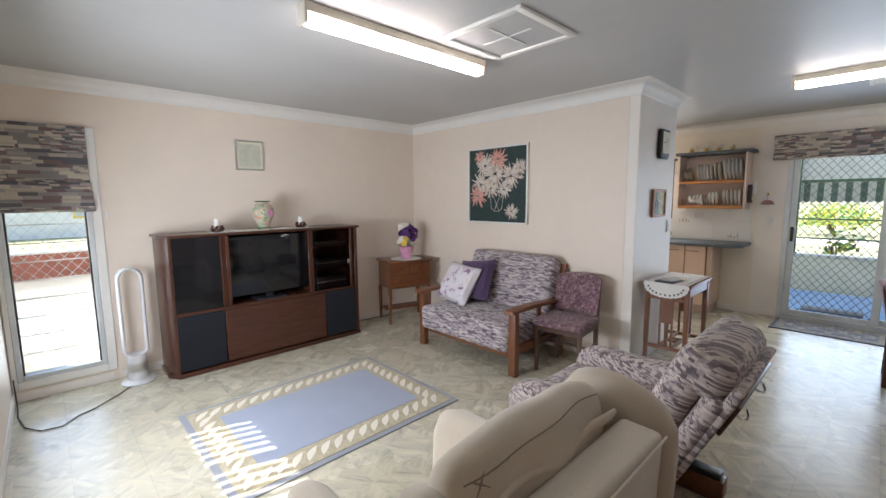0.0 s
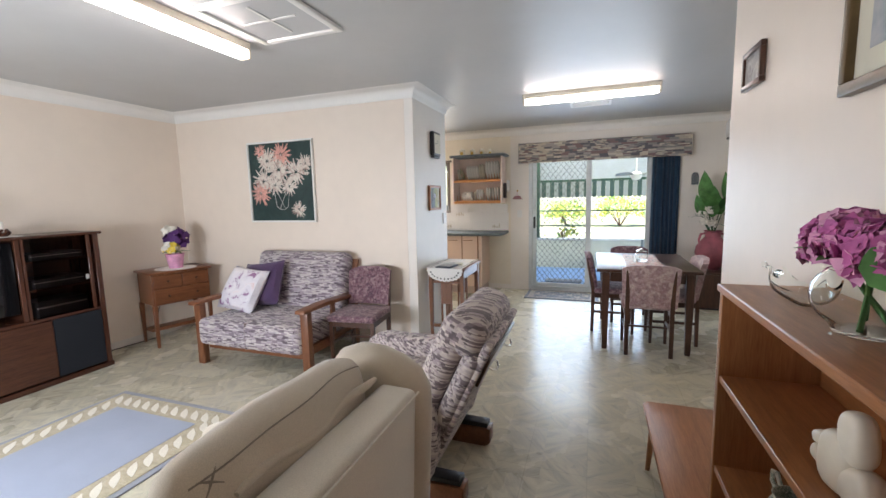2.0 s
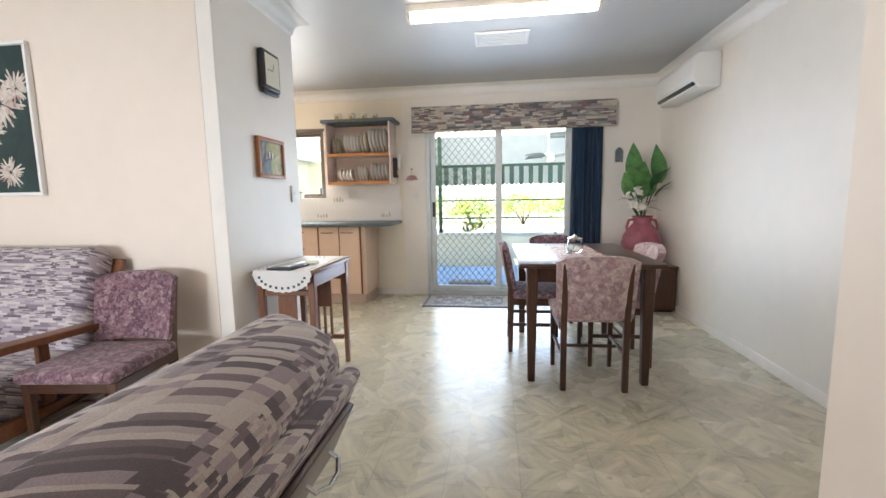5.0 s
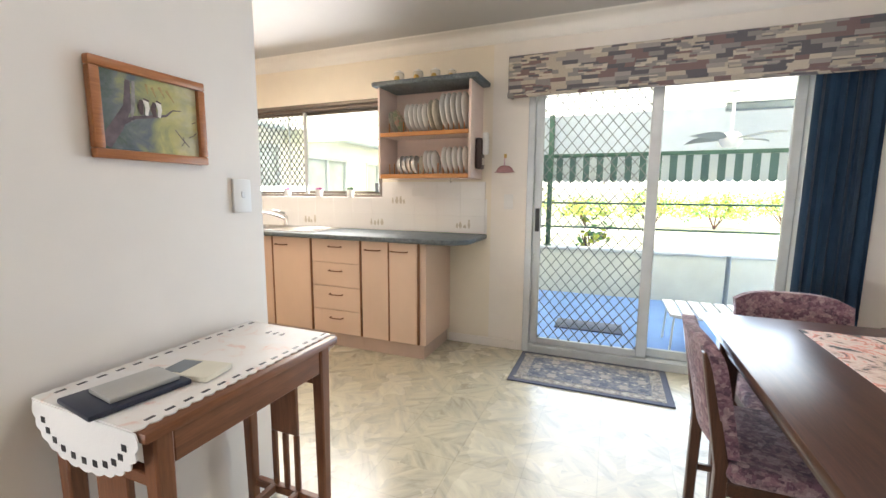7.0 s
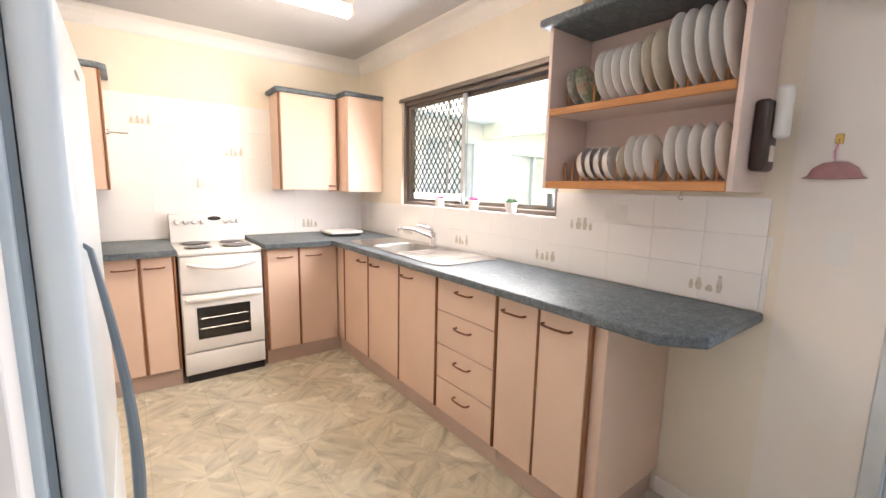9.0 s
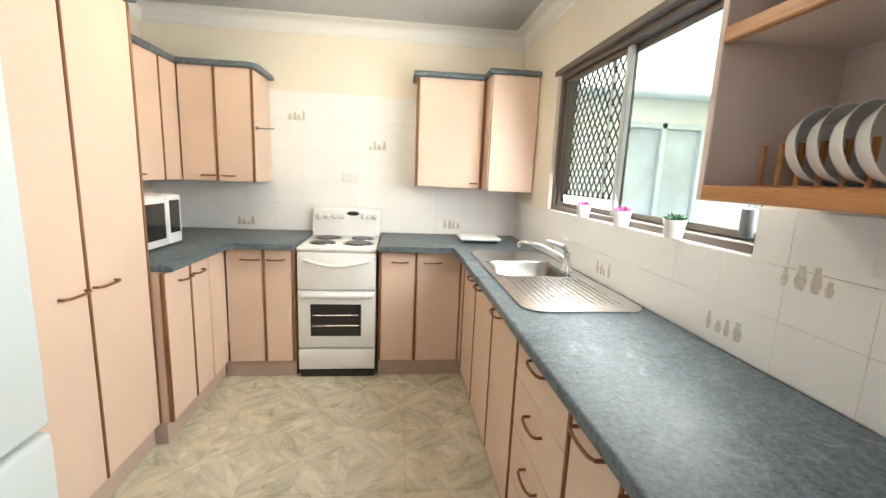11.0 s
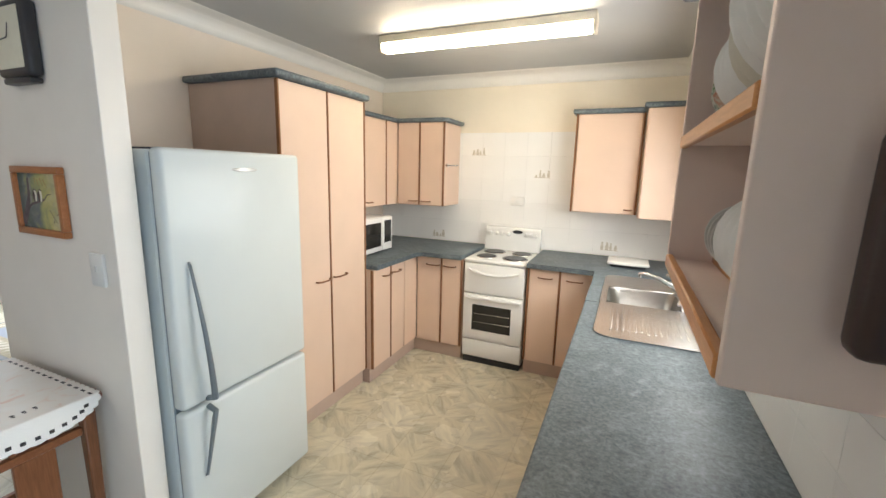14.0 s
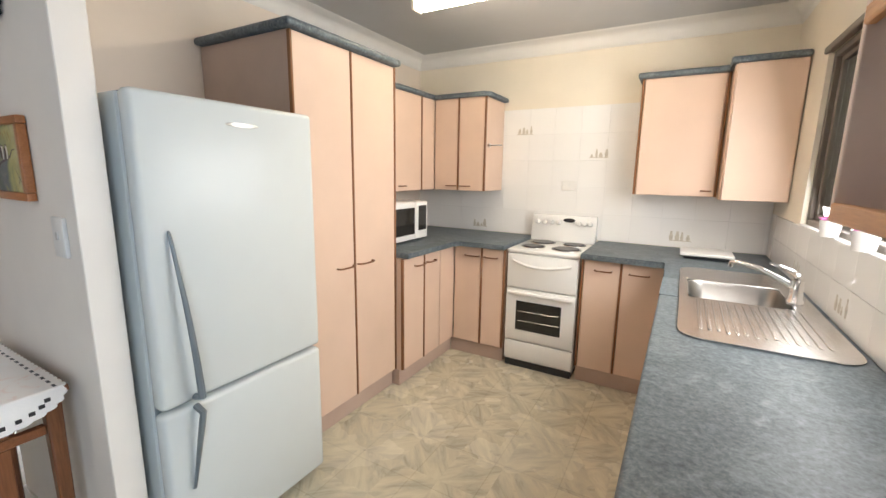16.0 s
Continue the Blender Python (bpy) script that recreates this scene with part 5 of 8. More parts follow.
# fridge
fr = thing("refrigerator", (4.13, 1.955, 0.0), "tall white two-door fridge with long grey bowed handles", "refrigerator")
part("body", box(3.72, 4.435, 1.632, 2.285, 0.03, 1.60, 0.006, 2), M["fridge"], fr, at_world=True)
part("seal", box(4.4355, 4.447, 1.642, 2.275, 0.05, 1.59), M["fridge_seal"], fr, at_world=True)
up = part("freezer_door", box(4.448, 4.507, 1.630, 2.287, 0.632, 1.607, 0.018, 3), M["fridge"], fr, at_world=True)
dn = part("lower_door", box(4.448, 4.507, 1.630, 2.287, 0.035, 0.618, 0.018, 3), M["fridge"], fr, at_world=True)
part("handle", tube([(4.506, 1.702, 1.20)] + [(4.509 + 0.045 * math.sin(math.pi * (0.05 + 0.55 * k / 8)) , 1.70 + 0.004 * k, 1.19 - 0.53 * k / 8) for k in range(9)] + [(4.506, 1.735, 0.645)], [0.004] + [0.0055 + 0.0009 * k for k in range(9)] + [0.012], 8), M["handle_grey"], up, "grey bowed handle", at_world=True)
part("handle", tube([(4.506, 1.735, 0.61)] + [(4.547 - 0.004 * k, 1.733 - 0.004 * k, 0.60 - 0.27 * k / 8) for k in range(9)] + [(4.506, 1.70, 0.325)], [0.012] + [0.0115 - 0.0008 * k for k in range(9)] + [0.004], 8), M["handle_grey"], dn, "grey bowed handle", at_world=True)
bd = lathe([(0.0, 0.005), (0.028, 0.005), (0.034, 0.0), (0.0, 0.0)], 28, sx=1.9, sy=0.26)
bd.transform(pose(4.506, 1.974, 1.535, 90, 0, 90))
part("badge", bd, M["silver_paint"], up, "oval silver badge", at_world=True)
part("top_mat", box(3.75, 4.40, 1.66, 2.26, 1.6005, 1.608, 0.003, 1), M["navy"], fr, at_world=True)
part("foot_grille", box(4.40, 4.43, 1.65, 2.27, 0.0, 0.03), M["fridge_seal"], fr, at_world=True)

# microwave
mw = thing("microwave_oven", (3.98, 3.45, 0.8955), "white microwave oven with dark door", "microwave")
part("case", box(-0.19, 0.185, -0.25, 0.25, 0.012, 0.285, 0.008), M["white_enamel"], mw)
md = part("door", box(0.186, 0.205, -0.247, 0.10, 0.016, 0.281, 0.006), M["white_enamel"], mw)
part("door_glass", box(0.2055, 0.2075, -0.215, 0.075, 0.055, 0.245, 0.0008, 1), M["oven_glass"], md)
cp = part("control_panel", box(0.186, 0.205, 0.105, 0.247, 0.016, 0.281, 0.006), M["white_enamel"], mw)
part("display", box(0.2055, 0.207, 0.125, 0.228, 0.075, 0.255, 0.0006, 1), M["oven_glass"], cp)
for x, y in ((-0.15, -0.2), (-0.15, 0.2), (0.15, -0.2), (0.15, 0.2)):
    part("foot", lathe([(0, 0), (0.014, 0), (0.014, 0.012), (0, 0.012)], 12, (x, y, 0)), M["black"], mw)
part("kettle_lid", lathe([(0, 0.03), (0.02, 0.028), (0.05, 0.012), (0.055, 0.0), (0, 0)], 20, (-0.05, -0.12, 0.2855)), M["black"], mw)

# plate rack
rk = thing("plate_rack", (6.19, 1.61, 1.29), "open peach plate rack with orange timber shelves", "plate rack")
RX0, RX1, RY0, RY1, RZ0, RZ1 = 6.062, E - 0.002, 1.245, 1.985, 1.315, 1.985
part("side", box(RX0, RX1, RY0, RY0 + 0.018, RZ0, RZ1, 0.002, 1), M["rackpeach"], rk, at_world=True)
part("side", box(RX0, RX1, RY1 - 0.018, RY1, RZ0, RZ1, 0.002, 1), M["rackpeach"], rk, at_world=True)
part("back", box(RX1 - 0.012, RX1, RY0 + 0.018, RY1 - 0.018, RZ0, RZ1), M["rackpeach"], rk, at_world=True)
part("base", box(RX0 + 0.014, RX1 - 0.012, RY0 + 0.018, RY1 - 0.018, RZ0 + 0.002, RZ0 + 0.02), M["rackpeach"], rk, at_world=True)
part("shelf", box(RX0 + 0.014, RX1 - 0.012, RY0 + 0.018, RY1 - 0.018, 1.63, 1.648), M["rackpeach"], rk, at_world=True)
part("shelf_edge", box(RX0 - 0.004, RX0 + 0.0135, RY0 + 0.018, RY1 - 0.018, RZ0, RZ0 + 0.032, 0.003, 1), M["oak"], rk, "orange pine lip", at_world=True)
part("shelf_edge", box(RX0 - 0.004, RX0 + 0.0135, RY0 + 0.018, RY1 - 0.018, 1.623, 1.653, 0.003, 1), M["oak"], rk, "orange pine lip", at_world=True)
part("top_moulding", prism([(RX0 - 0.035, RY0 - 0.055), (RX1, RY0 - 0.055), (RX1, RY1 + 0.035), (RX0 - 0.035, RY1 + 0.035)], 0.035, "z", RZ1 + 0.0005, 0.012, 3), M["bench"], rk, "slate-blue laminate capping", at_world=True)
for z0 in (RZ0 + 0.0205, 1.6485):
    part("peg_rail", box(6.165, 6.185, RY0 + 0.02, RY1 - 0.02, z0, z0 + 0.016), M["oak"], rk, at_world=True)
    for k in range(17):
        y = RY0 + 0.045 + 0.041 * k
        part("peg", tube([(6.17, y, z0 + 0.016), (6.168, y, z0 + 0.095)], 0.005, 8), M["oak"], rk, at_world=True)


def plate(r, y, z, mat, label, lean=10):
    pr = [(0.0, 0.004), (r * 0.6, 0.004), (r * 0.72, 0.007), (r * 0.98, 0.012), (r, 0.014), (r * 0.98, 0.0165), (r * 0.7, 0.012), (r * 0.55, 0.009), (0.0, 0.009)]
    bb = lathe(pr, 30)
    bb.transform(pose(0, 0, 0, -90 - lean * 0.6, 0, 0))
    lowest = min(v.co.z for v in bb.verts)
    bb.transform(Matrix.Translation((6.19, y, z - lowest)))
    single("dinner_plate", bb, mat, label, "plate", "plates in the rack", origin=(6.19, y, z))


for k in range(5):
    plate(0.135, 1.30 + 0.041 * k, 1.665, M["white_china"], "large white china dinner plate")
plate(0.118, 1.528, 1.665, M["cream_china"], "cream patterned side plate")
plate(0.115, 1.566, 1.665, M["cream_china"], "cream patterned side plate")
for k in range(5):
    plate(0.105, 1.615 + 0.036 * k, 1.665, M["white_china"], "white china side plate")
plate(0.09, 1.855, 1.665, M["vase_print"], "brightly striped pottery plate", 24)
plate(0.085, 1.90, 1.665, M["tea_print"], "dark patterned pottery plate", 20)
for k in range(5):
    plate(0.10, 1.30 + 0.041 * k, 1.352, M["white_china"], "white china dessert plate")
for k in range(3):
    plate(0.088, 1.545 + 0.035 * k, 1.352, M["white_china"], "white china bread plate")
plate(0.07, 1.655, 1.352, M["cream_china"], "small cream china saucer")
for k in range(4):
    bb = lathe([(0.0, 0.0), (0.03, 0.0), (0.055, 0.02), (0.07, 0.05), (0.072, 0.05), (0.058, 0.018), (0.03, 0.006), (0.0, 0.006)], 26)
    bb.transform(pose(0, 0, 0, 80, 0, 0))
    lowest = min(v.co.z for v in bb.verts)
    y = 1.74 + 0.04 * k
    bb.transform(Matrix.Translation((6.19, y + 0.02, 1.352 - lowest)))
    single("soup_bowl", bb, M["white_china"], "white china bowl standing on edge", "bowl", "bowls in the rack", origin=(6.19, y, 1.352))

for k, (y, s) in enumerate(((1.86, 1.0), (1.70, 0.95), (1.56, 0.9), (1.43, 0.72))):
    cn = thing("storage_canister", (6.17, y, 2.0215), "small amber glass canister with white lid and brass clip", "canister", "canisters on the rack")
    part("jar", lathe([(0.0, 0.0), (0.038 * s, 0.0), (0.040 * s, 0.01), (0.040 * s, 0.075 * s), (0.036 * s, 0.08 * s), (0.0, 0.08 * s)], 20), M["cream_china"], cn)
    part("lid", lathe([(0.0, 0.10 * s), (0.012 * s, 0.10 * s), (0.014 * s, 0.09 * s), (0.036 * s, 0.086 * s), (0.036 * s, 0.0805 * s), (0.0, 0.0805 * s)], 20), M["white_china"], cn)
    part("brass_motif", lathe([(0.0, 0.06 * s), (0.02 * s, 0.05 * s), (0.026 * s, 0.03 * s), (0.018 * s, 0.005), (0.0, 0.003)], 12, (-0.028 * s, 0, 0.0)), M["brass"], cn)

ph = thing("wall_telephone", (6.205, RY0 - 0.001, 1.382), "dark brown wall holder with white handset on the rack side", "telephone")
part("holder", box(-0.05, 0.05, -0.045, 0.0, 0.0, 0.22, 0.014, 3), M["plastic_brown"], ph)
part("handset", box(-0.025, 0.025, -0.085, -0.0455, 0.10, 0.26, 0.014, 3), M["plastic"], ph)
part("cradle_label", box(-0.018, 0.018, -0.05, -0.0455, 0.03, 0.08, 0.003, 1), M["lightend"], ph)

hg = thing("wall_ornament", (E - 0.012, 1.067, 1.36), "pink ceramic bonnet hanging from a wall hook", "wall ornament")
bb = lathe([(0.0, 0.055), (0.03, 0.052), (0.055, 0.035), (0.065, 0.012), (0.08, 0.004), (0.0, 0.0)], 20, sy=1.0)
bb.transform(Matrix.Diagonal((0.14, 1.0, 1.0, 1.0)))
part("bonnet", bb, M["dusty"], hg, "dusty pink glazed bonnet")
part("cord", tube([(0, 0.0, 0.05), (0.004, 0.006, 0.085), (0.006, 0.0, 0.12)], 0.0025, 6), M["petal_pale"], hg)
part("hook", tube([(0.011, 0.0, 0.125), (0.0, 0.0, 0.12), (0.0, 0.0, 0.11)], 0.0025, 6), M["brass"], hg)
part("wall_plate", box(0.006, 0.0115, -0.01, 0.01, 0.11, 0.14, 0.002, 1), M["brass"], hg)
hk = thing("cup_hook", (6.08, 1.40, RZ0), "small steel cup hook under the rack", "hook")
part("hook", tube([(0, 0, 0), (0, 0, -0.012), (0, 0.008, -0.022), (0, 0.0, -0.03), (0, -0.008, -0.024)], 0.002, 6), M["steel"], hk)

# succulents on the window sill
for y, mt, lb in ((3.12, "petal", "small dusty red succulent in a white pot"), (2.76, "petal", "dark red succulent in a white pot"), (2.43, "leafdark", "green succulent in a white pot")):
    pl = thing("potted_succulent", (E + 0.005 - 0.02, y, KWIN[2] + 0.0055), lb, "pot plant", "succulents on the sill")
    part("pot", lathe([(0.0, 0), (0.028, 0), (0.034, 0.05), (0.036, 0.062), (0.031, 0.062), (0.03, 0.055), (0.0, 0.052)], 24), M["white_china"], pl)
    bb = bmesh.new()
    for ring_, (n, rr, tilt) in enumerate(((9, 0.022, 25), (7, 0.015, 50), (4, 0.008, 72))):
        for k in range(n):
            lf = lathe([(0.0, -0.006), (0.006, 0.0), (0.008, 0.012), (0.0, 0.03)], 6, sy=0.5)
            lf.transform(pose(0, 0, 0.058, 0, 0, 360 / n * k + 20 * ring_) @ pose(rr * 0.5, 0, 0, 0, 90 - tilt, 0))
            add_into(bb, lf)
    part("leaves", bb, M[mt], pl)

# ---- living room ----
# rug with a leaf border
rg = thing("area_rug", (1.32, 2.70, 0.0), "blue-grey rug with cream leaf border", "rug")
RXa, RXb, RYa, RYb = 0.55, 2.09, 2.13, 3.305
part("edge", box(RXa, RXb, RYa, RYb, 0.001, 0.009, 0.003, 1), M["rug_edge"], rg, at_world=True)
part("border", box(RXa + 0.04, RXb - 0.04, RYa + 0.04, RYb - 0.04, 0.0095, 0.0125, 0.001, 1), M["rug_cream"], rg, at_world=True)
part("field", box(RXa + 0.20, RXb - 0.20, RYa + 0.22, RYb - 0.22, 0.0128, 0.0150, 0.001, 1), M["rug_blue"], rg, at_world=True)
def rug_leaf(x, y, a):
    pts = []
    for k in range(9):
        u = k / 8
        pts.append((-0.075 + 0.15 * u, 0.032 * math.sin(math.pi * u)))
    pts += [(0.075 - 0.15 * k / 8, -0.012 * math.sin(math.pi * k / 8)) for k in range(1, 8)]
    p = prism(pts, 0.0012, "z", 0.0)
    p.transform(pose(x, y, 0.0126, 0, 0, a))
    part("woven_leaf", p, M["rug_leafpile"], rg, "cream woven leaf", at_world=True)
for k in range(16):
    x = RXa + 0.12 + k * (RXb - RXa - 0.24) / 15
    for y in (RYa + 0.13, RYb - 0.13):
        rug_leaf(x, y, 48)
for k in range(1, 10):
    y = RYa + 0.13 + k * (RYb - RYa - 0.26) / 10
    for x in (RXa + 0.12, RXb - 0.12):
        rug_leaf(x, y, 48)

# entertainment unit
tv = thing("entertainment_unit", (1.52, 4.2, 0.0), "dark red timber television cabinet with smoked glass doors", "cabinet")
TX0, TX1, TF, TB = 0.70, 2.42, 3.985, 4.36
part("plinth", prism([(TX0 - 0.055, TB), (TX1 + 0.02, TB), (TX1 + 0.02, TF - 0.005), (TX0 + 0.01, TF - 0.005), (TX0 - 0.055, TF + 0.10)], 0.04, "z", 0.0, 0.006), M["teak"], tv, at_world=True)
part("top_board", prism([(TX0 - 0.06, TB), (TX1 + 0.03, TB), (TX1 + 0.03, TF - 0.02), (TX0 + 0.005, TF - 0.02), (TX0 - 0.06, TF + 0.09)], 0.022, "z", 1.168, 0.006), M["teak"], tv, at_world=True)
part("side_panel", prism([(TX0 - 0.04, TB), (TX0 - 0.02, TB), (TX0 - 0.02, TF + 0.09), (TX0 + 0.02, TF), (TX0 + 0.0, TF), (TX0 - 0.04, TF + 0.09)], 1.127, "z", 0.0405), M["teak_v"], tv, at_world=True)
part("side_panel", box(TX1 - 0.03, TX1 + 0.01, TF, TB, 0.0405, 1.1675, 0.004, 1), M["teak_v"], tv, at_world=True)
part("back_panel", box(TX0 - 0.02, TX1 - 0.03, TB - 0.015, TB - 0.001, 0.0405, 1.1675), M["darkwood"], tv, at_world=True)
part("middle_shelf", box(TX0 + 0.02, TX1 - 0.03, TF + 0.004, TB - 0.016, 0.52, 0.545, 0.003, 1), M["teak"], tv, at_world=True)
for x in (1.095, 1.905):
    part("divider", box(x, x + 0.022, TF + 0.002, TB - 0.016, 0.5455, 1.1675, 0.003, 1), M["teak_v"], tv, at_world=True)
gl = part("glass_door", box(TX0 + 0.022, 1.073, TF - 0.004, TF + 0.004, 0.55, 1.165, 0.002, 1), M["smoked"], tv, "smoked glass door", at_world=True)
part("door_stile", box(1.074, 1.093, TF - 0.012, TF + 0.012, 0.547, 1.166, 0.004, 1), M["teak_v"], gl, at_world=True)
part("door_stile", box(1.118, 1.15, TF - 0.006, TF + 0.016, 0.547, 1.166, 0.004, 1), M["teak_v"], tv, at_world=True)
part("door_stile", box(1.87, 1.90, TF - 0.006, TF + 0.016, 0.547, 1.166, 0.004, 1), M["teak_v"], tv, at_world=True)
gr = part("glass_door", box(1.965, 2.33, TF - 0.004, TF + 0.004, 0.55, 1.165, 0.002, 1), M["smoked_clear"], tv, "smoked glass door", at_world=True)
part("door_stile", box(2.331, 2.36, TF - 0.010, TF + 0.012, 0.547, 1.166, 0.004, 1), M["teak_v"], gr, at_world=True)
part("door_pull", box(2.30, 2.325, TF - 0.010, TF - 0.0045, 0.80, 0.84, 0.002, 1), M["silver_paint"], gr, at_world=True)
for z in (0.76, 0.98):
    part("shelf", box(1.928, 2.388, TF + 0.02, TB - 0.017, z, z + 0.012), M["teak"], tv, at_world=True)
    part("shelf", box(TX0 + 0.022, 1.094, TF + 0.02, TB - 0.017, z - 0.1, z - 0.088), M["teak"], tv, at_world=True)
part("lower_panel", box(1.085, 2.035, TF - 0.006, TF + 0.012, 0.055, 0.518, 0.004, 1), M["teak"], tv, at_world=True)
part("speaker_panel", box(TX0 + 0.024, 1.078, TF - 0.004, TF + 0.010, 0.055, 0.518, 0.004, 1), M["navy_panel"], tv, "black speaker cloth panel", at_world=True)
part("speaker_panel", box(2.042, 2.386, TF - 0.004, TF + 0.010, 0.055, 0.518, 0.004, 1), M["navy_panel"], tv, "black speaker cloth panel", at_world=True)
ts = thing("television", (1.51, 4.09, 0.5455), "black flat television inside the cabinet", "television")
part("screen", box(-0.382, 0.382, -0.03, 0.02, 0.055, 0.60, 0.008), M["smoked"], ts)
part("stand", box(-0.14, 0.14, -0.09, 0.09, 0.0, 0.014, 0.005), M["black"], ts)
part("neck", box(-0.03, 0.03, -0.01, 0.012, 0.014, 0.06), M["black"], ts)
for z, hh, nm, lb in ((0.774, 0.07, "disc_player", "black disc player on the cabinet shelf"), (0.994, 0.05, "set_top_box", "slim black set-top box on the shelf"), (0.546, 0.12, "tape_deck", "black tape deck on the lower shelf")):
    g = thing(nm, (2.15, 4.16, z), lb, "electronics")
    part("case", box(-0.18, 0.18, -0.12, 0.12, 0.0, hh, 0.004, 1), M["black"], g)
    part("front_trim", box(-0.17, 0.17, -0.1225, -0.1205, hh * 0.55, hh * 0.65), M["silver_paint"], g)
for z in (0.69, 0.91):
    g = thing("stereo_unit", (0.90, 4.16, z - 0.017), "black stereo unit behind smoked glass", "electronics")
    part("case", box(-0.15, 0.15, -0.12, 0.12, 0.0, 0.15, 0.004, 1), M["black"], g)
    part("front_trim", box(-0.14, 0.14, -0.1225, -0.1205, 0.07, 0.08), M["silver_paint"], g)
rn = thing("lace_runner", (1.50, 4.12, 1.1905), "white lace runner along the cabinet top", "table runner")
part("cloth", box(-0.46, 0.46, -0.10, 0.12, 0.0, 0.003, 0.001, 1), M["lace"], rn)
part("scallop_edge", prism([(-0.46 + 0.04 * k, -0.10 - (0.012 if k % 2 else 0.0)) for k in range(24)] + [(0.46, -0.095), (-0.46, -0.095)], 0.002, "z", 0.0005), M["lace"], rn)
vs = thing("painted_vase", (1.51, 4.13, 1.194), "hand-painted floral vase with green bands", "vase")
part("body", lathe([(0.0, 0.0), (0.055, 0.0), (0.057, 0.012), (0.048, 0.03), (0.06, 0.06), (0.088, 0.11), (0.098, 0.155), (0.092, 0.195), (0.066, 0.228), (0.052, 0.24), (0.052, 0.252), (0.066, 0.262), (0.06, 0.263), (0.045, 0.25), (0.0, 0.24)], 32), M["vase_print"], vs)
part("band", lathe([(0.0665, 0.255), (0.0685, 0.258), (0.0665, 0.264), (0.06, 0.2655)], 32), M["leafdark"], vs)
part("band", lathe([(0.0575, 0.008), (0.0595, 0.014), (0.056, 0.02)], 32), M["leafdark"], vs)
fl = bmesh.new()
for k in range(6):
    p = lathe([(0.0, 0.004), (0.018, 0.003), (0.02, 0.0), (0.0, 0.0)], 10)
    p.transform(pose(0.03, -0.0945, 0.15, 90, 0, 18) @ pose(0.018 * math.cos(k * 1.047), 0.018 * math.sin(k * 1.047), -0.003))
    add_into(fl, p)
part("flower_motif", fl, M["petal_pale"], vs, "pink painted flower")
for x, s, lb in ((1.10, 1.0, "white candle in a dark twisted holder"), (1.86, 0.95, "white pillar candle in a dark twisted holder")):
    cd = thing("candle_holder", (x, 4.10, 1.194), lb, "candle", "candles on the cabinet")
    hb = bmesh.new()
    for k in range(7):
        a = k * 2 * math.pi / 7
        tube([(0.03 * math.cos(a), 0.03 * math.sin(a), 0.004), (0.05 * math.cos(a + 0.5), 0.05 * math.sin(a + 0.5), 0.025), (0.036 * math.cos(a + 1.0), 0.036 * math.sin(a + 1.0), 0.05)], 0.010, 6, bm=hb)
    lathe([(0, 0), (0.036, 0), (0.036, 0.03), (0, 0.03)], 16, bm=hb)
    part("holder", hb, M["teak"], cd)
    part("candle", lathe([(0, 0.03), (0.022, 0.03), (0.022, 0.11 * s), (0.016, 0.115 * s), (0, 0.112 * s)], 20), M["candle"], cd)
    part("wick", tube([(0, 0, 0.112 * s), (0.001, 0, 0.125 * s)], 0.0015, 5), M["black"], cd)

# bladeless fan
fn = thing("bladeless_fan", (0.46, 4.20, 0.0), "tall white bladeless tower fan", "fan")
part("base", lathe([(0, 0), (0.115, 0), (0.12, 0.012), (0.11, 0.022), (0.07, 0.03), (0, 0.03)], 32), M["fanwhite"], fn)
part("column", lathe([(0.068, 0.0305), (0.07, 0.05), (0.07, 0.21), (0.062, 0.235), (0, 0.235)], 32), M["fanwhite"], fn)
part("vent_band", lathe([(0.0705, 0.10), (0.0715, 0.105), (0.0715, 0.165), (0.0705, 0.17)], 32), M["silver_paint"], fn)
lp = [(-0.075, 0.0, 0.27), (-0.078, 0.0, 0.85)] + [(-0.078 * math.cos(math.pi * k / 10), 0.0, 0.85 + 0.085 * math.sin(math.pi * k / 10)) for k in range(1, 10)] + [(0.078, 0.0, 0.85), (0.075, 0.0, 0.27)] + [(0.075 * math.cos(math.pi * k / 10), 0.0, 0.27 - 0.045 * math.sin(math.pi * k / 10)) for k in range(1, 10)] + [(-0.075, 0.0, 0.27)]
hp = tube(lp, 0.014, 10)
hp.transform(Matrix.Diagonal((1, 3.0, 1, 1)))
part("loop", hp, M["fanwhite"], fn, "hollow silver-white loop")
cb = [(0.41, 4.12, 0.008), (0.30, 4.00, 0.006), (0.16, 3.86, 0.006), (0.06, 3.80, 0.006), (-0.02, 3.70, 0.006), (-0.12, 3.72, 0.006), (-0.20, 3.85, 0.006), (-0.235, 4.05, 0.006), (-0.245, 4.28, 0.02), (-0.25, 4.30, 0.2)]
single("extension_lead", tube(cb, 0.004, 6), M["cord"], "black power cord trailing over the floor", "cord", origin=(0.1, 3.9, 0.0))
single("extension_lead", tube([(2.43, 4.30, 0.25), (2.46, 4.34, 0.05), (2.60, 4.36, 0.012), (2.85, 4.34, 0.01), (3.05, 4.30, 0.012), (3.12, 4.34, 0.25), (3.2, 4.372, 0.42)], 0.005, 6), M["cord"], "black cord behind the drawer table", "cord", origin=(2.8, 4.3, 0.0))

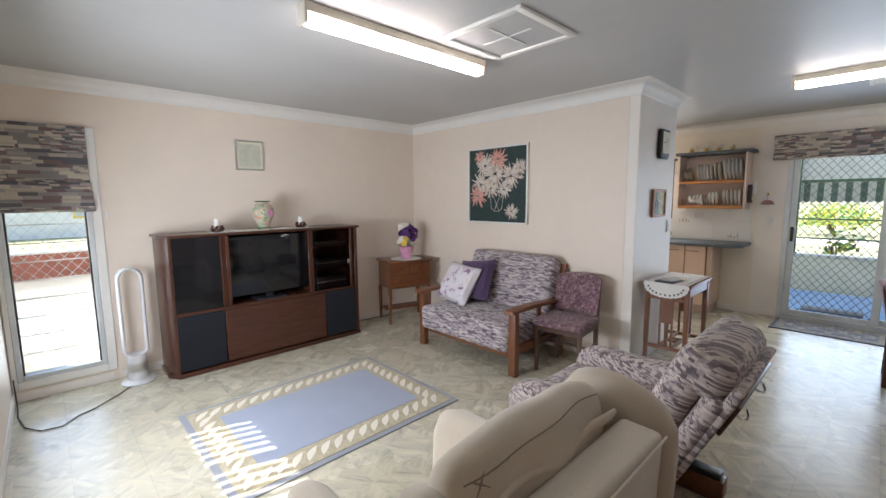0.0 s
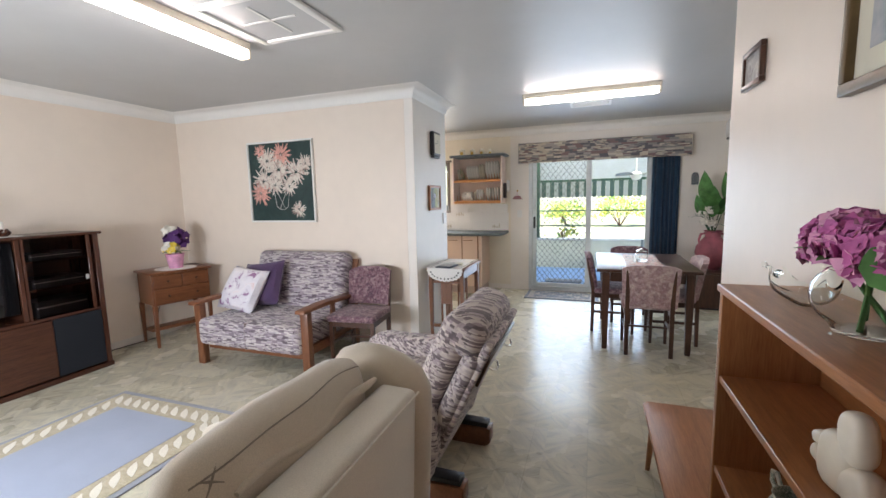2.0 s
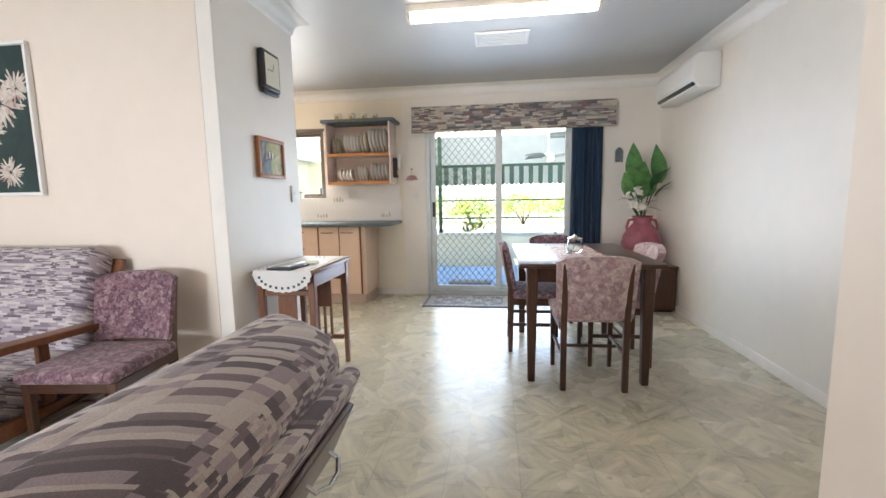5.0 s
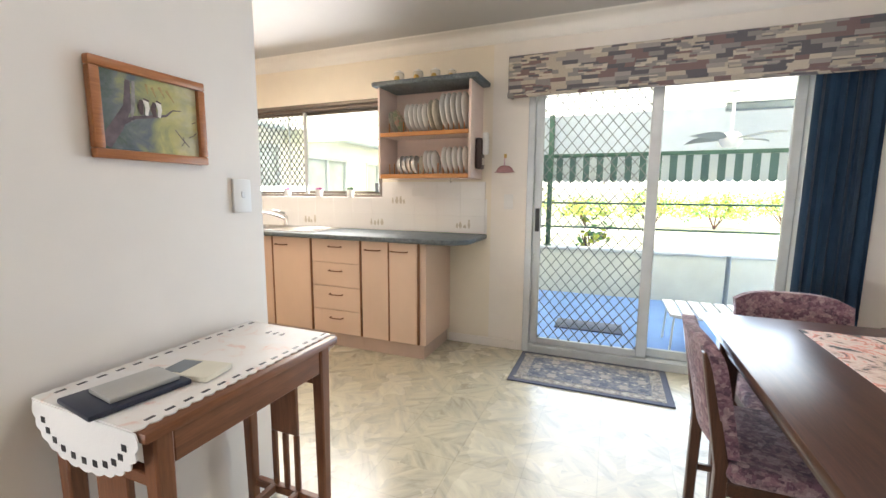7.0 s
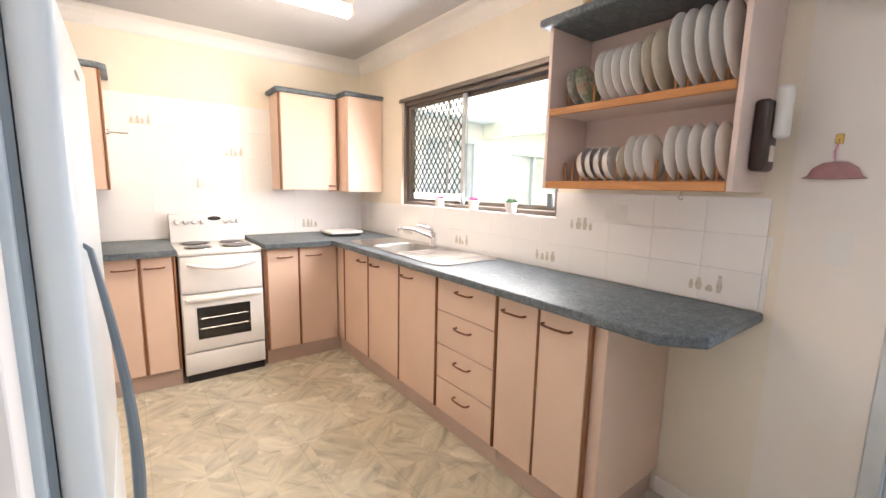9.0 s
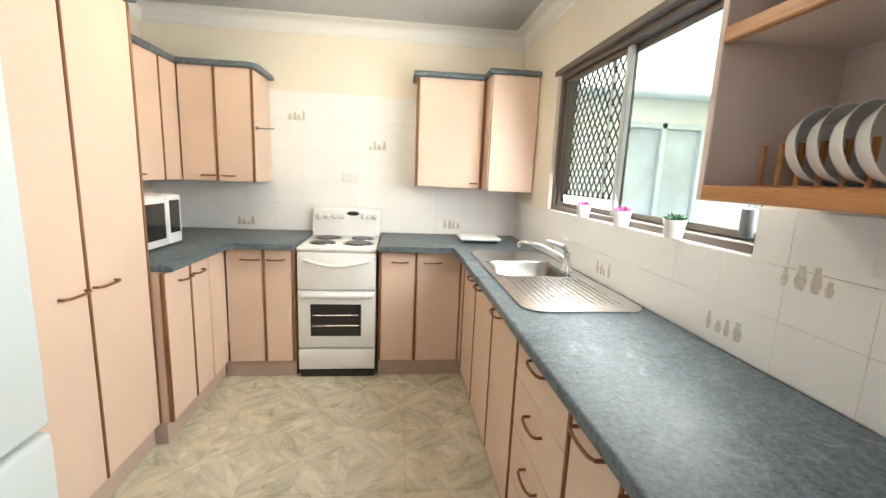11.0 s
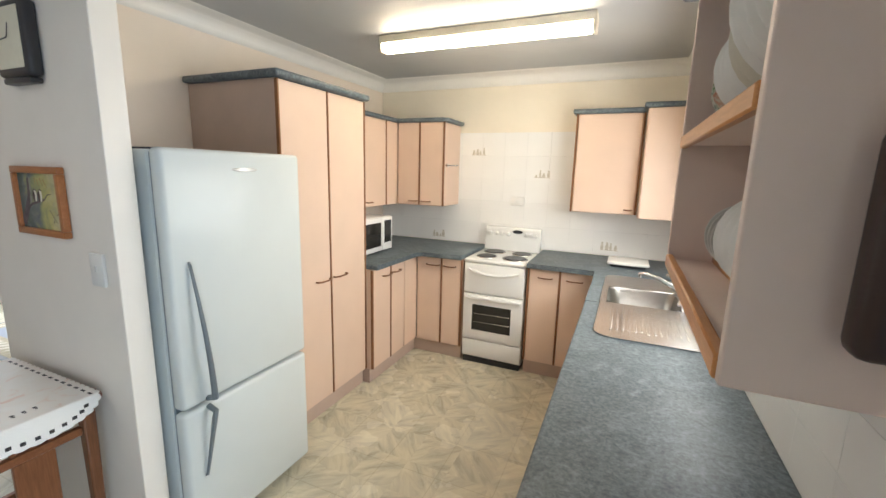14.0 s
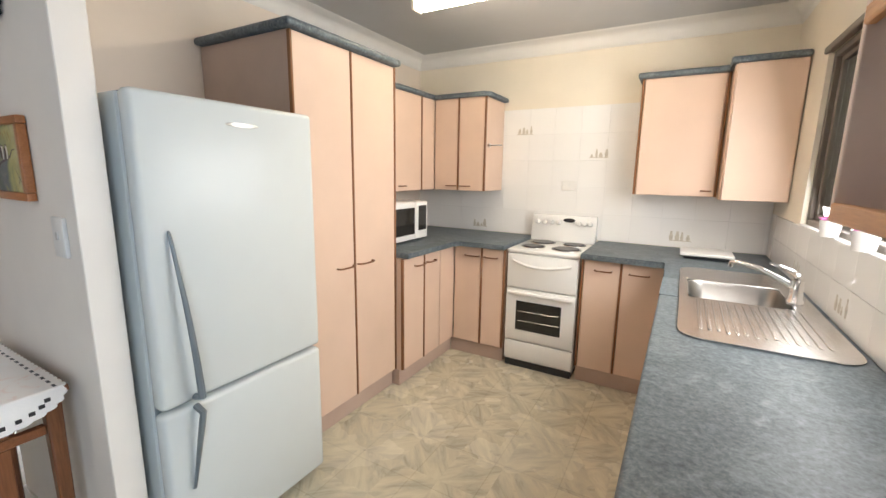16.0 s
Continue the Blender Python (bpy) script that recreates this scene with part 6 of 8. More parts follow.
# small drawer table in the corner
dt = thing("drawer_table", (3.145, 4.08, 0.0), "small dark timber table with three drawers", "side table", turn=-16)
part("top", box(-0.288, 0.288, -0.20, 0.20, 0.725, 0.748, 0.006), M["walnut"], dt)
part("carcase", box(-0.265, 0.265, -0.175, 0.18, 0.42, 0.7245, 0.003, 1), M["walnut"], dt)
for x in (-0.255, 0.255):
    for y in (-0.165, 0.17):
        part("leg", box(x - 0.02, x + 0.02, y - 0.02, y + 0.02, 0.0, 0.4195, 0.004, 1, taper=(0.65, 0.65)), M["walnut_v"], dt)
part("low_shelf", box(-0.24, 0.24, 0.02, 0.16, 0.12, 0.155, 0.004, 1), M["walnut"], dt)
for x0, x1, z0, z1 in ((-0.255, -0.004, 0.585, 0.715), (0.004, 0.255, 0.585, 0.715), (-0.255, 0.255, 0.432, 0.577)):
    dw = part("drawer", box(x0, x1, -0.186, -0.1755, z0, z1, 0.003, 1), M["walnut"], dt)
    for kx in ([(x0 + x1) / 2] if x1 - x0 < 0.3 else [-0.13, 0.13]):
        kb = lathe([(0, 0.022), (0.009, 0.02), (0.012, 0.012), (0.006, 0.004), (0.006, 0), (0, 0)], 14)
        kb.transform(pose(kx, -0.186, (z0 + z1) / 2, 90))
        part("knob", kb, M["darkwood"], dw)
dy = thing("lace_doily", (3.16, 4.06, 0.7485), "round white lace doily on the drawer table", "doily")
part("cloth", lathe([(0, 0.003), (0.16, 0.002), (0.19, 0.0), (0, 0.0)], 30), M["lace"], dy)


def blossom_ball(at, r, n, mats, seed, flat=0.75, size=0.03):
    """Petals spread over a dome; returns one bmesh for each material."""
    rr = random.Random(seed)
    out = [bmesh.new() for _ in mats]
    for k in range(n):
        u, a = rr.uniform(-0.45, 1), rr.uniform(0, 2 * math.pi)
        s = math.sqrt(max(0, 1 - u * u))
        q = Vector((s * math.cos(a), s * math.sin(a), u * flat))
        d = (Vector((s * math.cos(a), s * math.sin(a), u)) + Vector((rr.uniform(-0.5, 0.5), rr.uniform(-0.5, 0.5), rr.uniform(-0.5, 0.5)))).normalized()
        p = bmesh.new()
        w = size * rr.uniform(0.8, 1.25)
        grid = [[p.verts.new((w * (i - 1) * (0.5 + 0.35 * math.sin(math.pi * (j + 0.6) / 2.6)), w * (j - 1) * 0.8, 0.18 * w * ((i - 1) ** 2 + (j - 1) ** 2 * 0.7) * rr.uniform(0.5, 1.4))) for i in range(3)] for j in range(3)]
        for j in range(2):
            for i in range(2):
                p.faces.new((grid[j][i], grid[j][i + 1], grid[j + 1][i + 1], grid[j + 1][i]))
        p.transform(Matrix.Translation(Vector(at) + q * r * rr.uniform(0.88, 1.05)) @ d.to_track_quat("Z", "Y").to_matrix().to_4x4() @ pose(0, 0, 0, 0, 0, rr.uniform(0, 360)))
        add_into(out[k % len(mats) if rr.random() < 0.75 else 0], p)
    return out


def leaf_blade(length, width, bend=0.3, n=6):
    """A pointed leaf from the origin along +y, folded at its midrib."""
    p = bmesh.new()
    rows = []
    for k in range(n + 1):
        u = k / n
        w = width / 2 * math.sin(math.pi * (0.06 + 0.94 * u) ** 0.8) + 0.0005
        z = -bend * length * u * u
        rows.append([p.verts.new((-w, length * u, z + 0.25 * w)), p.verts.new((0, length * u, z)), p.verts.new((w, length * u, z + 0.25 * w))])
    for a, c in zip(rows, rows[1:]):
        p.faces.new((a[0], a[1], c[1], c[0]))
        p.faces.new((a[1], a[2], c[2], c[1]))
    return p


fp = thing("flower_pot", (3.16, 4.055, 0.752), "pink pot of violet, white and yellow flowers", "flower arrangement")
fp.matrix_basis = fp.matrix_basis @ Matrix.Scale(1.35, 4)
part("pot", lathe([(0, 0), (0.045, 0), (0.062, 0.10), (0.066, 0.105), (0.06, 0.108), (0.055, 0.10), (0, 0.09)], 24), M["petal_pale"], fp)
v1, v2 = blossom_ball((0.025, 0, 0.21), 0.075, 60, [0, 1], 3, 1.1, 0.026)
tagged(part("blossom", v1, M["petal_violet"], fp, "violet petals"), kind="stuff")
tagged(part("blossom", v2, M["petal_violet"], fp, "violet petals"), kind="stuff")
v1, v2 = blossom_ball((-0.035, -0.01, 0.15), 0.05, 40, [0, 1], 5, 0.9, 0.022)
tagged(part("blossom", v1, M["petal_white"], fp, "white petals"), kind="stuff")
tagged(part("blossom", v2, M["petal_yellow"], fp, "yellow petals"), kind="stuff")
v1, v2 = blossom_ball((-0.03, 0, 0.28), 0.035, 26, [0, 1], 7, 1.2, 0.022)
tagged(part("blossom", v1, M["petal_white"], fp, "white petals"), kind="stuff")
tagged(part("blossom", v2, M["petal_white"], fp, "white petals"), kind="stuff")
for k in range(5):
    q = leaf_blade(0.11, 0.03, 0.4)
    q.transform(pose(0, 0, 0.11, 25, 0, 72 * k + 20))
    part("leaf", q, M["leaf"], fp)

# framed things on the walls
def framed(name, wall, a0, a1, z0, z1, face, frame_mat, art, label, cat, fw=0.025, depth=0.025, mount=None, mw=0.05):
    """A frame with its picture, on wall 'n','w','s','p' (partition) or 'b' (wall stub)."""
    turn = {"n": 0, "s": 180, "p": -90, "b": 0}[wall]
    w, hh = a1 - a0, z1 - z0
    at = {"n": ((a0 + a1) / 2, face, z0), "b": ((a0 + a1) / 2, face, z0), "s": ((a0 + a1) / 2, face, z0), "p": (face, (a0 + a1) / 2, z0)}[wall]
    t = thing(name, at, label, cat, turn=turn)
    for x0, x1, p, q in ((-w / 2, w / 2, 0, fw), (-w / 2, w / 2, hh - fw, hh), (-w / 2, -w / 2 + fw, fw, hh - fw), (w / 2 - fw, w / 2, fw, hh - fw)):
        part("frame", box(x0, x1, -depth, -0.001, p, q, 0.004), frame_mat, t)
    part("backing", box(-w / 2 + fw, w / 2 - fw, -0.008, -0.002, fw, hh - fw), M["darkwood"], t)
    f = fw
    if mount:
        part("mount", box(-w / 2 + fw, w / 2 - fw, -0.011, -0.0085, fw, hh - fw), mount, t)
        f = fw + mw
    part("picture", box(-w / 2 + f, w / 2 - f, -0.0135, -0.0115, f, hh - f), art, t)
    return t


framed("framed_print", "n", 1.375, 1.64, 1.755, 2.035, N - 0.001, M["silver_paint"], M["grass_print"], "small silver-framed pale botanical print", "picture", 0.014, 0.018, M["paper"], 0.02)
bt_ = framed("framed_painting", "b", 3.88, 4.19, 1.285, 1.53, NIB_Y - 0.001, M["frameorange"], M["bush_scene"], "orange timber frame with bushland bird painting", "picture", 0.024, 0.025)


def painted_stroke(name, points, radii, mat, layer=0):
    """A thin flat stroke of paint on the bird picture."""
    q = tube([(x, 0.0, z) for x, z in points], radii, 8)
    q.transform(Matrix.Translation((0, -0.0142 - 0.0004 * layer, 0)) @ Matrix.Diagonal((1, 0.05, 1, 1)))
    part(name, q, M[mat], bt_)


painted_stroke("painted_trunk", [(-0.128, 0.035), (-0.095, 0.085), (-0.068, 0.135), (-0.062, 0.205)], [0.016, 0.015, 0.010, 0.006], "trunk_mauve")
painted_stroke("painted_trunk", [(-0.060, 0.10), (-0.052, 0.15), (-0.048, 0.205)], [0.003, 0.005, 0.004], "trunk_grey", 1)
painted_stroke("painted_branch", [(-0.095, 0.088), (-0.05, 0.112), (0.0, 0.122), (0.035, 0.13), (0.055, 0.148), (0.082, 0.151)], [0.008, 0.004, 0.004, 0.003, 0.002, 0.001], "trunk_mauve", 1)
for pts in ([(0.06, 0.095), (0.078, 0.072), (0.10, 0.05)], [(0.10, 0.078), (0.115, 0.084), (0.126, 0.095)], [(0.075, 0.05), (0.085, 0.062), (0.082, 0.078)], [(0.112, 0.12), (0.126, 0.126)]):
    painted_stroke("painted_twig", pts, 0.0012, "trunk_mauve", 1)
for pts in ([(0.0, 0.20), (0.01, 0.175)], [(0.02, 0.205), (0.035, 0.178)], [(-0.015, 0.205), (-0.012, 0.18)], [(0.04, 0.20), (0.062, 0.17)]):
    painted_stroke("painted_leaf", pts, [0.004, 0.001], "ochre_paint", 1)
for x in (-0.022, 0.012):
    painted_stroke("painted_bird", [(x - 0.010, 0.122), (x - 0.012, 0.142), (x - 0.008, 0.160)], [0.004, 0.008, 0.005], "trunk_brown", 2)
    painted_stroke("painted_bird", [(x + 0.002, 0.122), (x + 0.006, 0.142), (x + 0.002, 0.163)], [0.004, 0.006, 0.008], "petal_white", 3)
    painted_stroke("painted_eye_stripe", [(x - 0.004, 0.165), (x + 0.011, 0.161)], [0.002, 0.0025], "trunk_brown", 4)

fpnt = framed("flower_painting", "p", 2.575, 3.385, 1.195, 2.01, PART_W - 0.001, M["cornice"], M["dark_canvas"], "white-framed painting of pale chrysanthemums on dark green", "picture", 0.018, 0.03)


def painted_daisy(x, z, r, petals, mat, seed):
    rr = random.Random(seed)
    bb = bmesh.new()
    for ring_ in range(2):
        for k in range(petals):
            a = 2 * math.pi * k / petals + rr.uniform(-0.15, 0.15) + ring_ * 0.2
            l = r * rr.uniform(0.75, 1.05) * (1 - 0.35 * ring_)
            w = r * 0.066
            pr = prism([(0.12 * l, 0), (0.5 * l, w * 0.9), (0.9 * l, w * 0.6), (l, 0), (0.9 * l, -w * 0.6), (0.5 * l, -w * 0.9)], 0.0006, "z", 0.0005 * ring_)
            pr.transform(pose(x, -0.0142 - 0.0003 * (k % 3) - 0.0008 * ring_, z, 90) @ pose(0, 0, 0, 0, 0, math.degrees(a)))
            add_into(bb, pr)
    part("painted_flower", bb, mat, fpnt)


for k, (x, z, r, mt) in enumerate(((-0.02, 0.53, 0.16, "petal_white"), (0.19, 0.50, 0.15, "petal_white"), (-0.16, 0.62, 0.14, "petal_white"), (0.02, 0.68, 0.13, "paintpink"), (-0.22, 0.42, 0.14, "petal_white"),
                                  (-0.27, 0.30, 0.13, "paintpink"), (-0.08, 0.38, 0.12, "petal_white"), (0.30, 0.58, 0.10, "petal_white"), (0.10, 0.36, 0.10, "petal_white"), (0.20, 0.13, 0.09, "petal_white"), (-0.24, 0.72, 0.08, "paintpink"))):
    painted_daisy(x, z, r * 1.1, 19, M["brushed_petals" if mt == "petal_white" else mt], k)
gv = bmesh.new()
for x0, z0, x1, z1 in ((-0.09, 0.30, -0.07, 0.16), (0.09, 0.30, 0.07, 0.16), (-0.07, 0.16, -0.03, 0.13), (0.07, 0.16, 0.03, 0.13), (-0.03, 0.13, 0.03, 0.13), (-0.03, 0.14, 0.05, 0.30), (0.03, 0.14, -0.05, 0.30)):
    tube([(x0, -0.0142, z0), (x1, -0.0142, z1)], 0.0035, 6, bm=gv)
part("painted_vase", gv, M["silver_paint"], fpnt)

ck = thing("wall_clock", (4.06, NIB_Y - 0.001, 1.82), "dark square wall clock with pale face and pendulum slot", "clock")
part("case", box(-0.10, 0.10, -0.042, 0.0, 0.0, 0.235, 0.014, 3), M["umber"], ck)
part("base_moulding", box(-0.085, 0.085, -0.038, -0.001, -0.02, -0.001, 0.006), M["umber"], ck)
part("face", box(-0.078, 0.078, -0.045, -0.0425, 0.025, 0.212, 0.001, 1), M["paper"], ck)
for a, l in ((20, 0.045), (-95, 0.065)):
    hnd = box(-0.002, 0.002, -0.0005, 0.0005, 0, l)
    hnd.transform(pose(0, -0.0468, 0.12, 0, a, 0))
    part("clock_pointer", hnd, M["black"], ck)

framed("photo_frame", "s", 2.03, 2.24, 1.815, 1.968, S + 0.001, M["darkwood"], M["photo"], "small dark timber photo frame", "picture", 0.022, 0.022)
framed("framed_print", "s", 0.62, 1.44, 1.63, 2.20, S + 0.001, M["brass_frame"], M["seascape"], "large brass-framed grey landscape print", "picture", 0.03, 0.03, M["paper"], 0.06)

# two-seat settee: built facing -y, turned to face -x
st = thing("timber_settee", (3.10, 2.665, 0.0), "two-seat timber settee with mauve block-weave cushions", "sofa", turn=-90)
HW = 0.56
for s in (-1, 1):
    part("front_leg", box(s * HW - 0.035, s * HW + 0.035, -0.42, -0.36, 0, 0.535, 0.006), M["honey_v"], st)
    part("back_leg", box(s * HW - 0.03, s * HW + 0.03, 0.28, 0.34, 0, 0.50, 0.006), M["honey_v"], st)
    ar = prism([(-0.47, 0.536), (-0.46, 0.566), (-0.2, 0.572), (0.38, 0.545), (0.40, 0.52), (0.36, 0.512), (-0.2, 0.54)], 0.09, "x", s * HW - 0.045, 0.008, 2)
    part("armrest", ar, M["honey"], st)
    part("side_rail", box(s * HW - 0.02, s * HW + 0.02, -0.36, 0.28, 0.18, 0.25, 0.005), M["honey"], st)
    part("side_slat", box(s * HW - 0.012, s * HW + 0.012, -0.06, -0.01, 0.25, 0.535, 0.004, 1), M["honey_v"], st)
part("front_rail", box(-HW + 0.035, HW - 0.035, -0.36, -0.33, 0.13, 0.185, 0.004), M["honey"], st)
sc = box(-HW + 0.03, HW - 0.03, -0.465, 0.26, 0.19, 0.42, 0.05, 4)
part("seat_cushion", sc, M["settee"], st)
part("seat_seam", box(-0.004, 0.004, -0.467, 0.20, 0.20, 0.4225, 0.003, 1), M["recliner"], st)
bc = box(-HW + 0.04, HW - 0.04, -0.085, 0.085, 0.0, 0.56, 0.07, 4)
bc.transform(pose(0, 0.21, 0.375, -17, 0, 0))
part("back_cushion", bc, M["settee"], st)
bf = box(-HW, HW, -0.015, 0.015, 0.0, 0.50, 0.006)
bf.transform(pose(0, 0.30, 0.36, -15, 0, 0))
part("back_frame", bf, M["honey"], st)
for nm, mat_, x, y, z, lean, spin, sz, lb in (("scatter_cushion", "purple", -0.28, 0.06, 0.60, 62, 8, 0.44, "plain dark purple square cushion"), ("scatter_cushion", "cushion_print", -0.36, -0.09, 0.585, 58, -6, 0.42, "pale cushion printed with flowers and birds")):
    q = cushion(sz, sz, 0.15)
    q.transform(pose(0, 0, 0, lean, 0, 0) @ pose(0, 0, 0, 0, 0, spin))
    low = min(v.co.z for v in q.verts)
    at = st.matrix_basis @ Vector((x, y, 0.415))
    ob = single(nm, q, M[mat_], lb, "cushion")
    ob.matrix_basis = Matrix.Translation((at.x, at.y, 0.415 - low)) @ pose(0, 0, 0, 0, 0, -90)


def dining_chair(at, turn, fabric, label, group, covered=False, back_top=0.80):
    """A low-backed dining chair that faces -y before its turn."""
    t = thing("dining_chair", at, label, "chair", group, turn)
    for s in (-1, 1):
        part("leg", box(s * 0.185 - 0.018, s * 0.185 + 0.018, -0.21, -0.174, 0, 0.405, 0.004, 1, taper=(0.7, 0.7)), M["darkwood_v"], t)
        bl = prism([(0.175, 0.0), (0.205, 0.0), (0.20, 0.43), (0.255, back_top - 0.03), (0.225, back_top - 0.03), (0.165, 0.43)], 0.034, "x", s * 0.175 - 0.017, 0.004, 1)
        part("back_leg", bl, M["darkwood_v"], t)
        part("side_stretcher", box(s * 0.182 - 0.008, s * 0.182 + 0.008, -0.175, 0.18, 0.20, 0.225, 0.003, 1), M["darkwood"], t)
        part("seat_rail", box(s * 0.185 - 0.012, s * 0.185 + 0.012, -0.175, 0.17, 0.36, 0.405, 0.003, 1), M["darkwood"], t)
    part("seat_rail", box(-0.17, 0.17, -0.205, -0.18, 0.36, 0.405, 0.003, 1), M["darkwood"], t)
    part("cross_stretcher", box(-0.17, 0.17, 0.0, 0.02, 0.205, 0.222, 0.003, 1), M["darkwood"], t)
    part("seat", box(-0.215, 0.215, -0.235, 0.175, 0.406, 0.462, 0.025, 3), fabric, t)
    n = 10
    bk = bmesh.new()
    rows = []
    for j in range(9):
        v = j / 8
        z = 0.47 + (back_top - 0.47) * v if not covered else 0.44 + (back_top + 0.01 - 0.44) * v
        row = []
        for i in range(n + 1):
            u = -1 + 2 * i / n
            w = 0.20 - 0.012 * (1 - v) + (0.025 if covered else 0.0)
            curve = 0.035 * (1 - u * u)
            top = -0.035 * max(0.0, v - 0.8) / 0.2 * u ** 4
            row.append((u * w, 0.19 + 0.065 * v + curve - 0.03, z + top))
        rows.append(row)
    th = 0.036 + (0.012 if covered else 0.0)
    fr = [[bk.verts.new((x, y - th / 2, z)) for x, y, z in r] for r in rows]
    ba = [[bk.verts.new((x, y + th / 2, z)) for x, y, z in r] for r in rows]
    for j in range(8):
        for i in range(n):
            bk.faces.new((fr[j][i], fr[j][i + 1], fr[j + 1][i + 1], fr[j + 1][i]))
            bk.faces.new((ba[j][i + 1], ba[j][i], ba[j + 1][i], ba[j + 1][i + 1]))
        bk.faces.new((fr[j][0], fr[j + 1][0], ba[j + 1][0], ba[j][0]))
        bk.faces.new((fr[j][n], ba[j][n], ba[j + 1][n], fr[j + 1][n]))
    for i in range(n):
        bk.faces.new((fr[0][i], ba[0][i], ba[0][i + 1], fr[0][i + 1]))
        bk.faces.new((fr[8][i], fr[8][i + 1], ba[8][i + 1], ba[8][i]))
    part("backrest", bk, fabric, t, "fitted rose floral cover" if covered else "")
    return t


dining_chair((3.155, 1.875, 0.0), -84, M["chairfab"], "dark timber chair with plum patterned upholstery", "dining chairs", back_top=0.80)

# beige armchair with its back to the doorway
ac = thing("beige_armchair", (0.76, 0.795, 0.0), "large beige velour recliner armchair with loose back cushion", "armchair", turn=180)
# built facing -y: back at +y
part("base", box(-0.305, 0.29, -0.34, 0.33, 0.04, 0.24, 0.03, 2), M["beige"], ac)
part("seat_cushion", box(-0.302, 0.288, -0.36, 0.20, 0.24, 0.36, 0.05, 4), M["beige"], ac)
bk = box(-0.308, 0.288, 0.0, 0.125, 0.0, 0.81, 0.022, 4)
bk.transform(pose(0, 0.315, 0.05, -1.5, 0, 0))
back = part("back_frame", bk, M["beige_back"], ac)
part("piping", tube([(-0.295, 0.47, 0.848), (0.275, 0.47, 0.848)], 0.004, 6), M["beige_back"], back)


def cushion_point(u, a, grow=1.0):
    """A point on the plump back cushion; u runs along it, a turns round it."""
    f = (1 - min(1.0, abs(u)) ** 3.2) ** 0.42
    yy = 0.118 * math.copysign(abs(math.cos(a)) ** 0.85, math.cos(a)) * (0.30 + 0.70 * f) * grow
    top = 0.265 * (0.80 + 0.20 * f) if math.sin(a) > 0 else 0.29
    zz = top * math.copysign(abs(math.sin(a)) ** 0.8, math.sin(a)) * grow
    dent = 0.006 * math.sin(7 * u + 2 * a) * f
    return (u * 0.315 + 0.03, 0.215 + yy + dent + zz * 0.10, 0.705 + zz)


cu = bmesh.new()
n, mth = 30, 28
rows = [[cu.verts.new(cushion_point(-1 + 2 * i / n, 2 * math.pi * k / mth)) for k in range(mth)] for i in range(n + 1)]
for a_, c_ in zip(rows, rows[1:]):
    for k in range(mth):
        cu.faces.new((a_[k], a_[(k + 1) % mth], c_[(k + 1) % mth], c_[k]))
cu.faces.new(rows[0][::-1])
cu.faces.new(rows[-1])
bcu = part("back_cushion", cu, M["beige"], ac)
part("seam", tube([cushion_point(-0.93 + 0.093 * k, 1.08 + 0.05 * math.sin(0.3 * k), 0.996) for k in range(21)], 0.0022, 6), M["seam_and_crease"], bcu)
# thin dark tubes stand in for the shade in two crossing creases
for a0, a1 in ((1.15, 0.78), (0.85, 1.08)):
    part("crease", tube([cushion_point(0.76 + 0.032 * k, a0 + (a1 - a0) * k / 4, 0.993) for k in range(5)], [0.001, 0.0022, 0.003, 0.0022, 0.001], 6), M["seam_and_crease"], bcu)
part("pillow_fold", tube([(-0.29 + 0.055 * k, 0.322 + 0.008 * math.sin(k * 1.3), 0.872 + 0.009 * math.sin(k * 0.9)) for k in range(11)], [0.008, 0.012] + [0.014] * 7 + [0.012, 0.006], 10), M["beige"], bcu)
for s in (-1, 1):
    side_outline = [(-0.52, 0.05), (-0.52, 0.46), (-0.49, 0.54), (-0.40, 0.575), (-0.05, 0.58), (0.03, 0.64), (0.07, 0.76), (0.10, 0.86), (0.15, 0.925), (0.22, 0.95), (0.30, 0.945), (0.38, 0.918), (0.435, 0.88), (0.47, 0.82), (0.475, 0.74), (0.45, 0.05)]
    if s > 0:
        side_outline = [(y, z - (0.055 if z > 0.6 else 0.0)) for y, z in side_outline]
    am = rounded_slab(side_outline, 0.145, s * (0.383 if s < 0 else 0.365), 0.068)
    part("winged_side", am, M["beige"], ac)
for x in (-0.3, 0.3):
    for y in (-0.36, 0.3):
        part("foot", box(x - 0.03, x + 0.03, y - 0.03, y + 0.03, 0, 0.052), M["darkwood"], ac)
# the chair is compact and high-backed: it narrows towards the floor, and its upper parts stand taller
for ob in [ac] + list(ac.children_recursive):
    if ob.type == "MESH":
        for v in ob.data.vertices:
            narrow = 0.83 * (1 - 0.26 * max(0.0, 0.80 - v.co.z))
            v.co.x, v.co.y = v.co.x * narrow, v.co.y * 0.83
            v.co.z = v.co.z * 1.53 if v.co.z < 0.3 else 0.21 + 0.83 * v.co.z

# floral rocker recliner
rc = thing("patterned_recliner", (2.02, 0.92, 0.0), "reclining rocker armchair in mauve patchwork fabric", "armchair", turn=180)
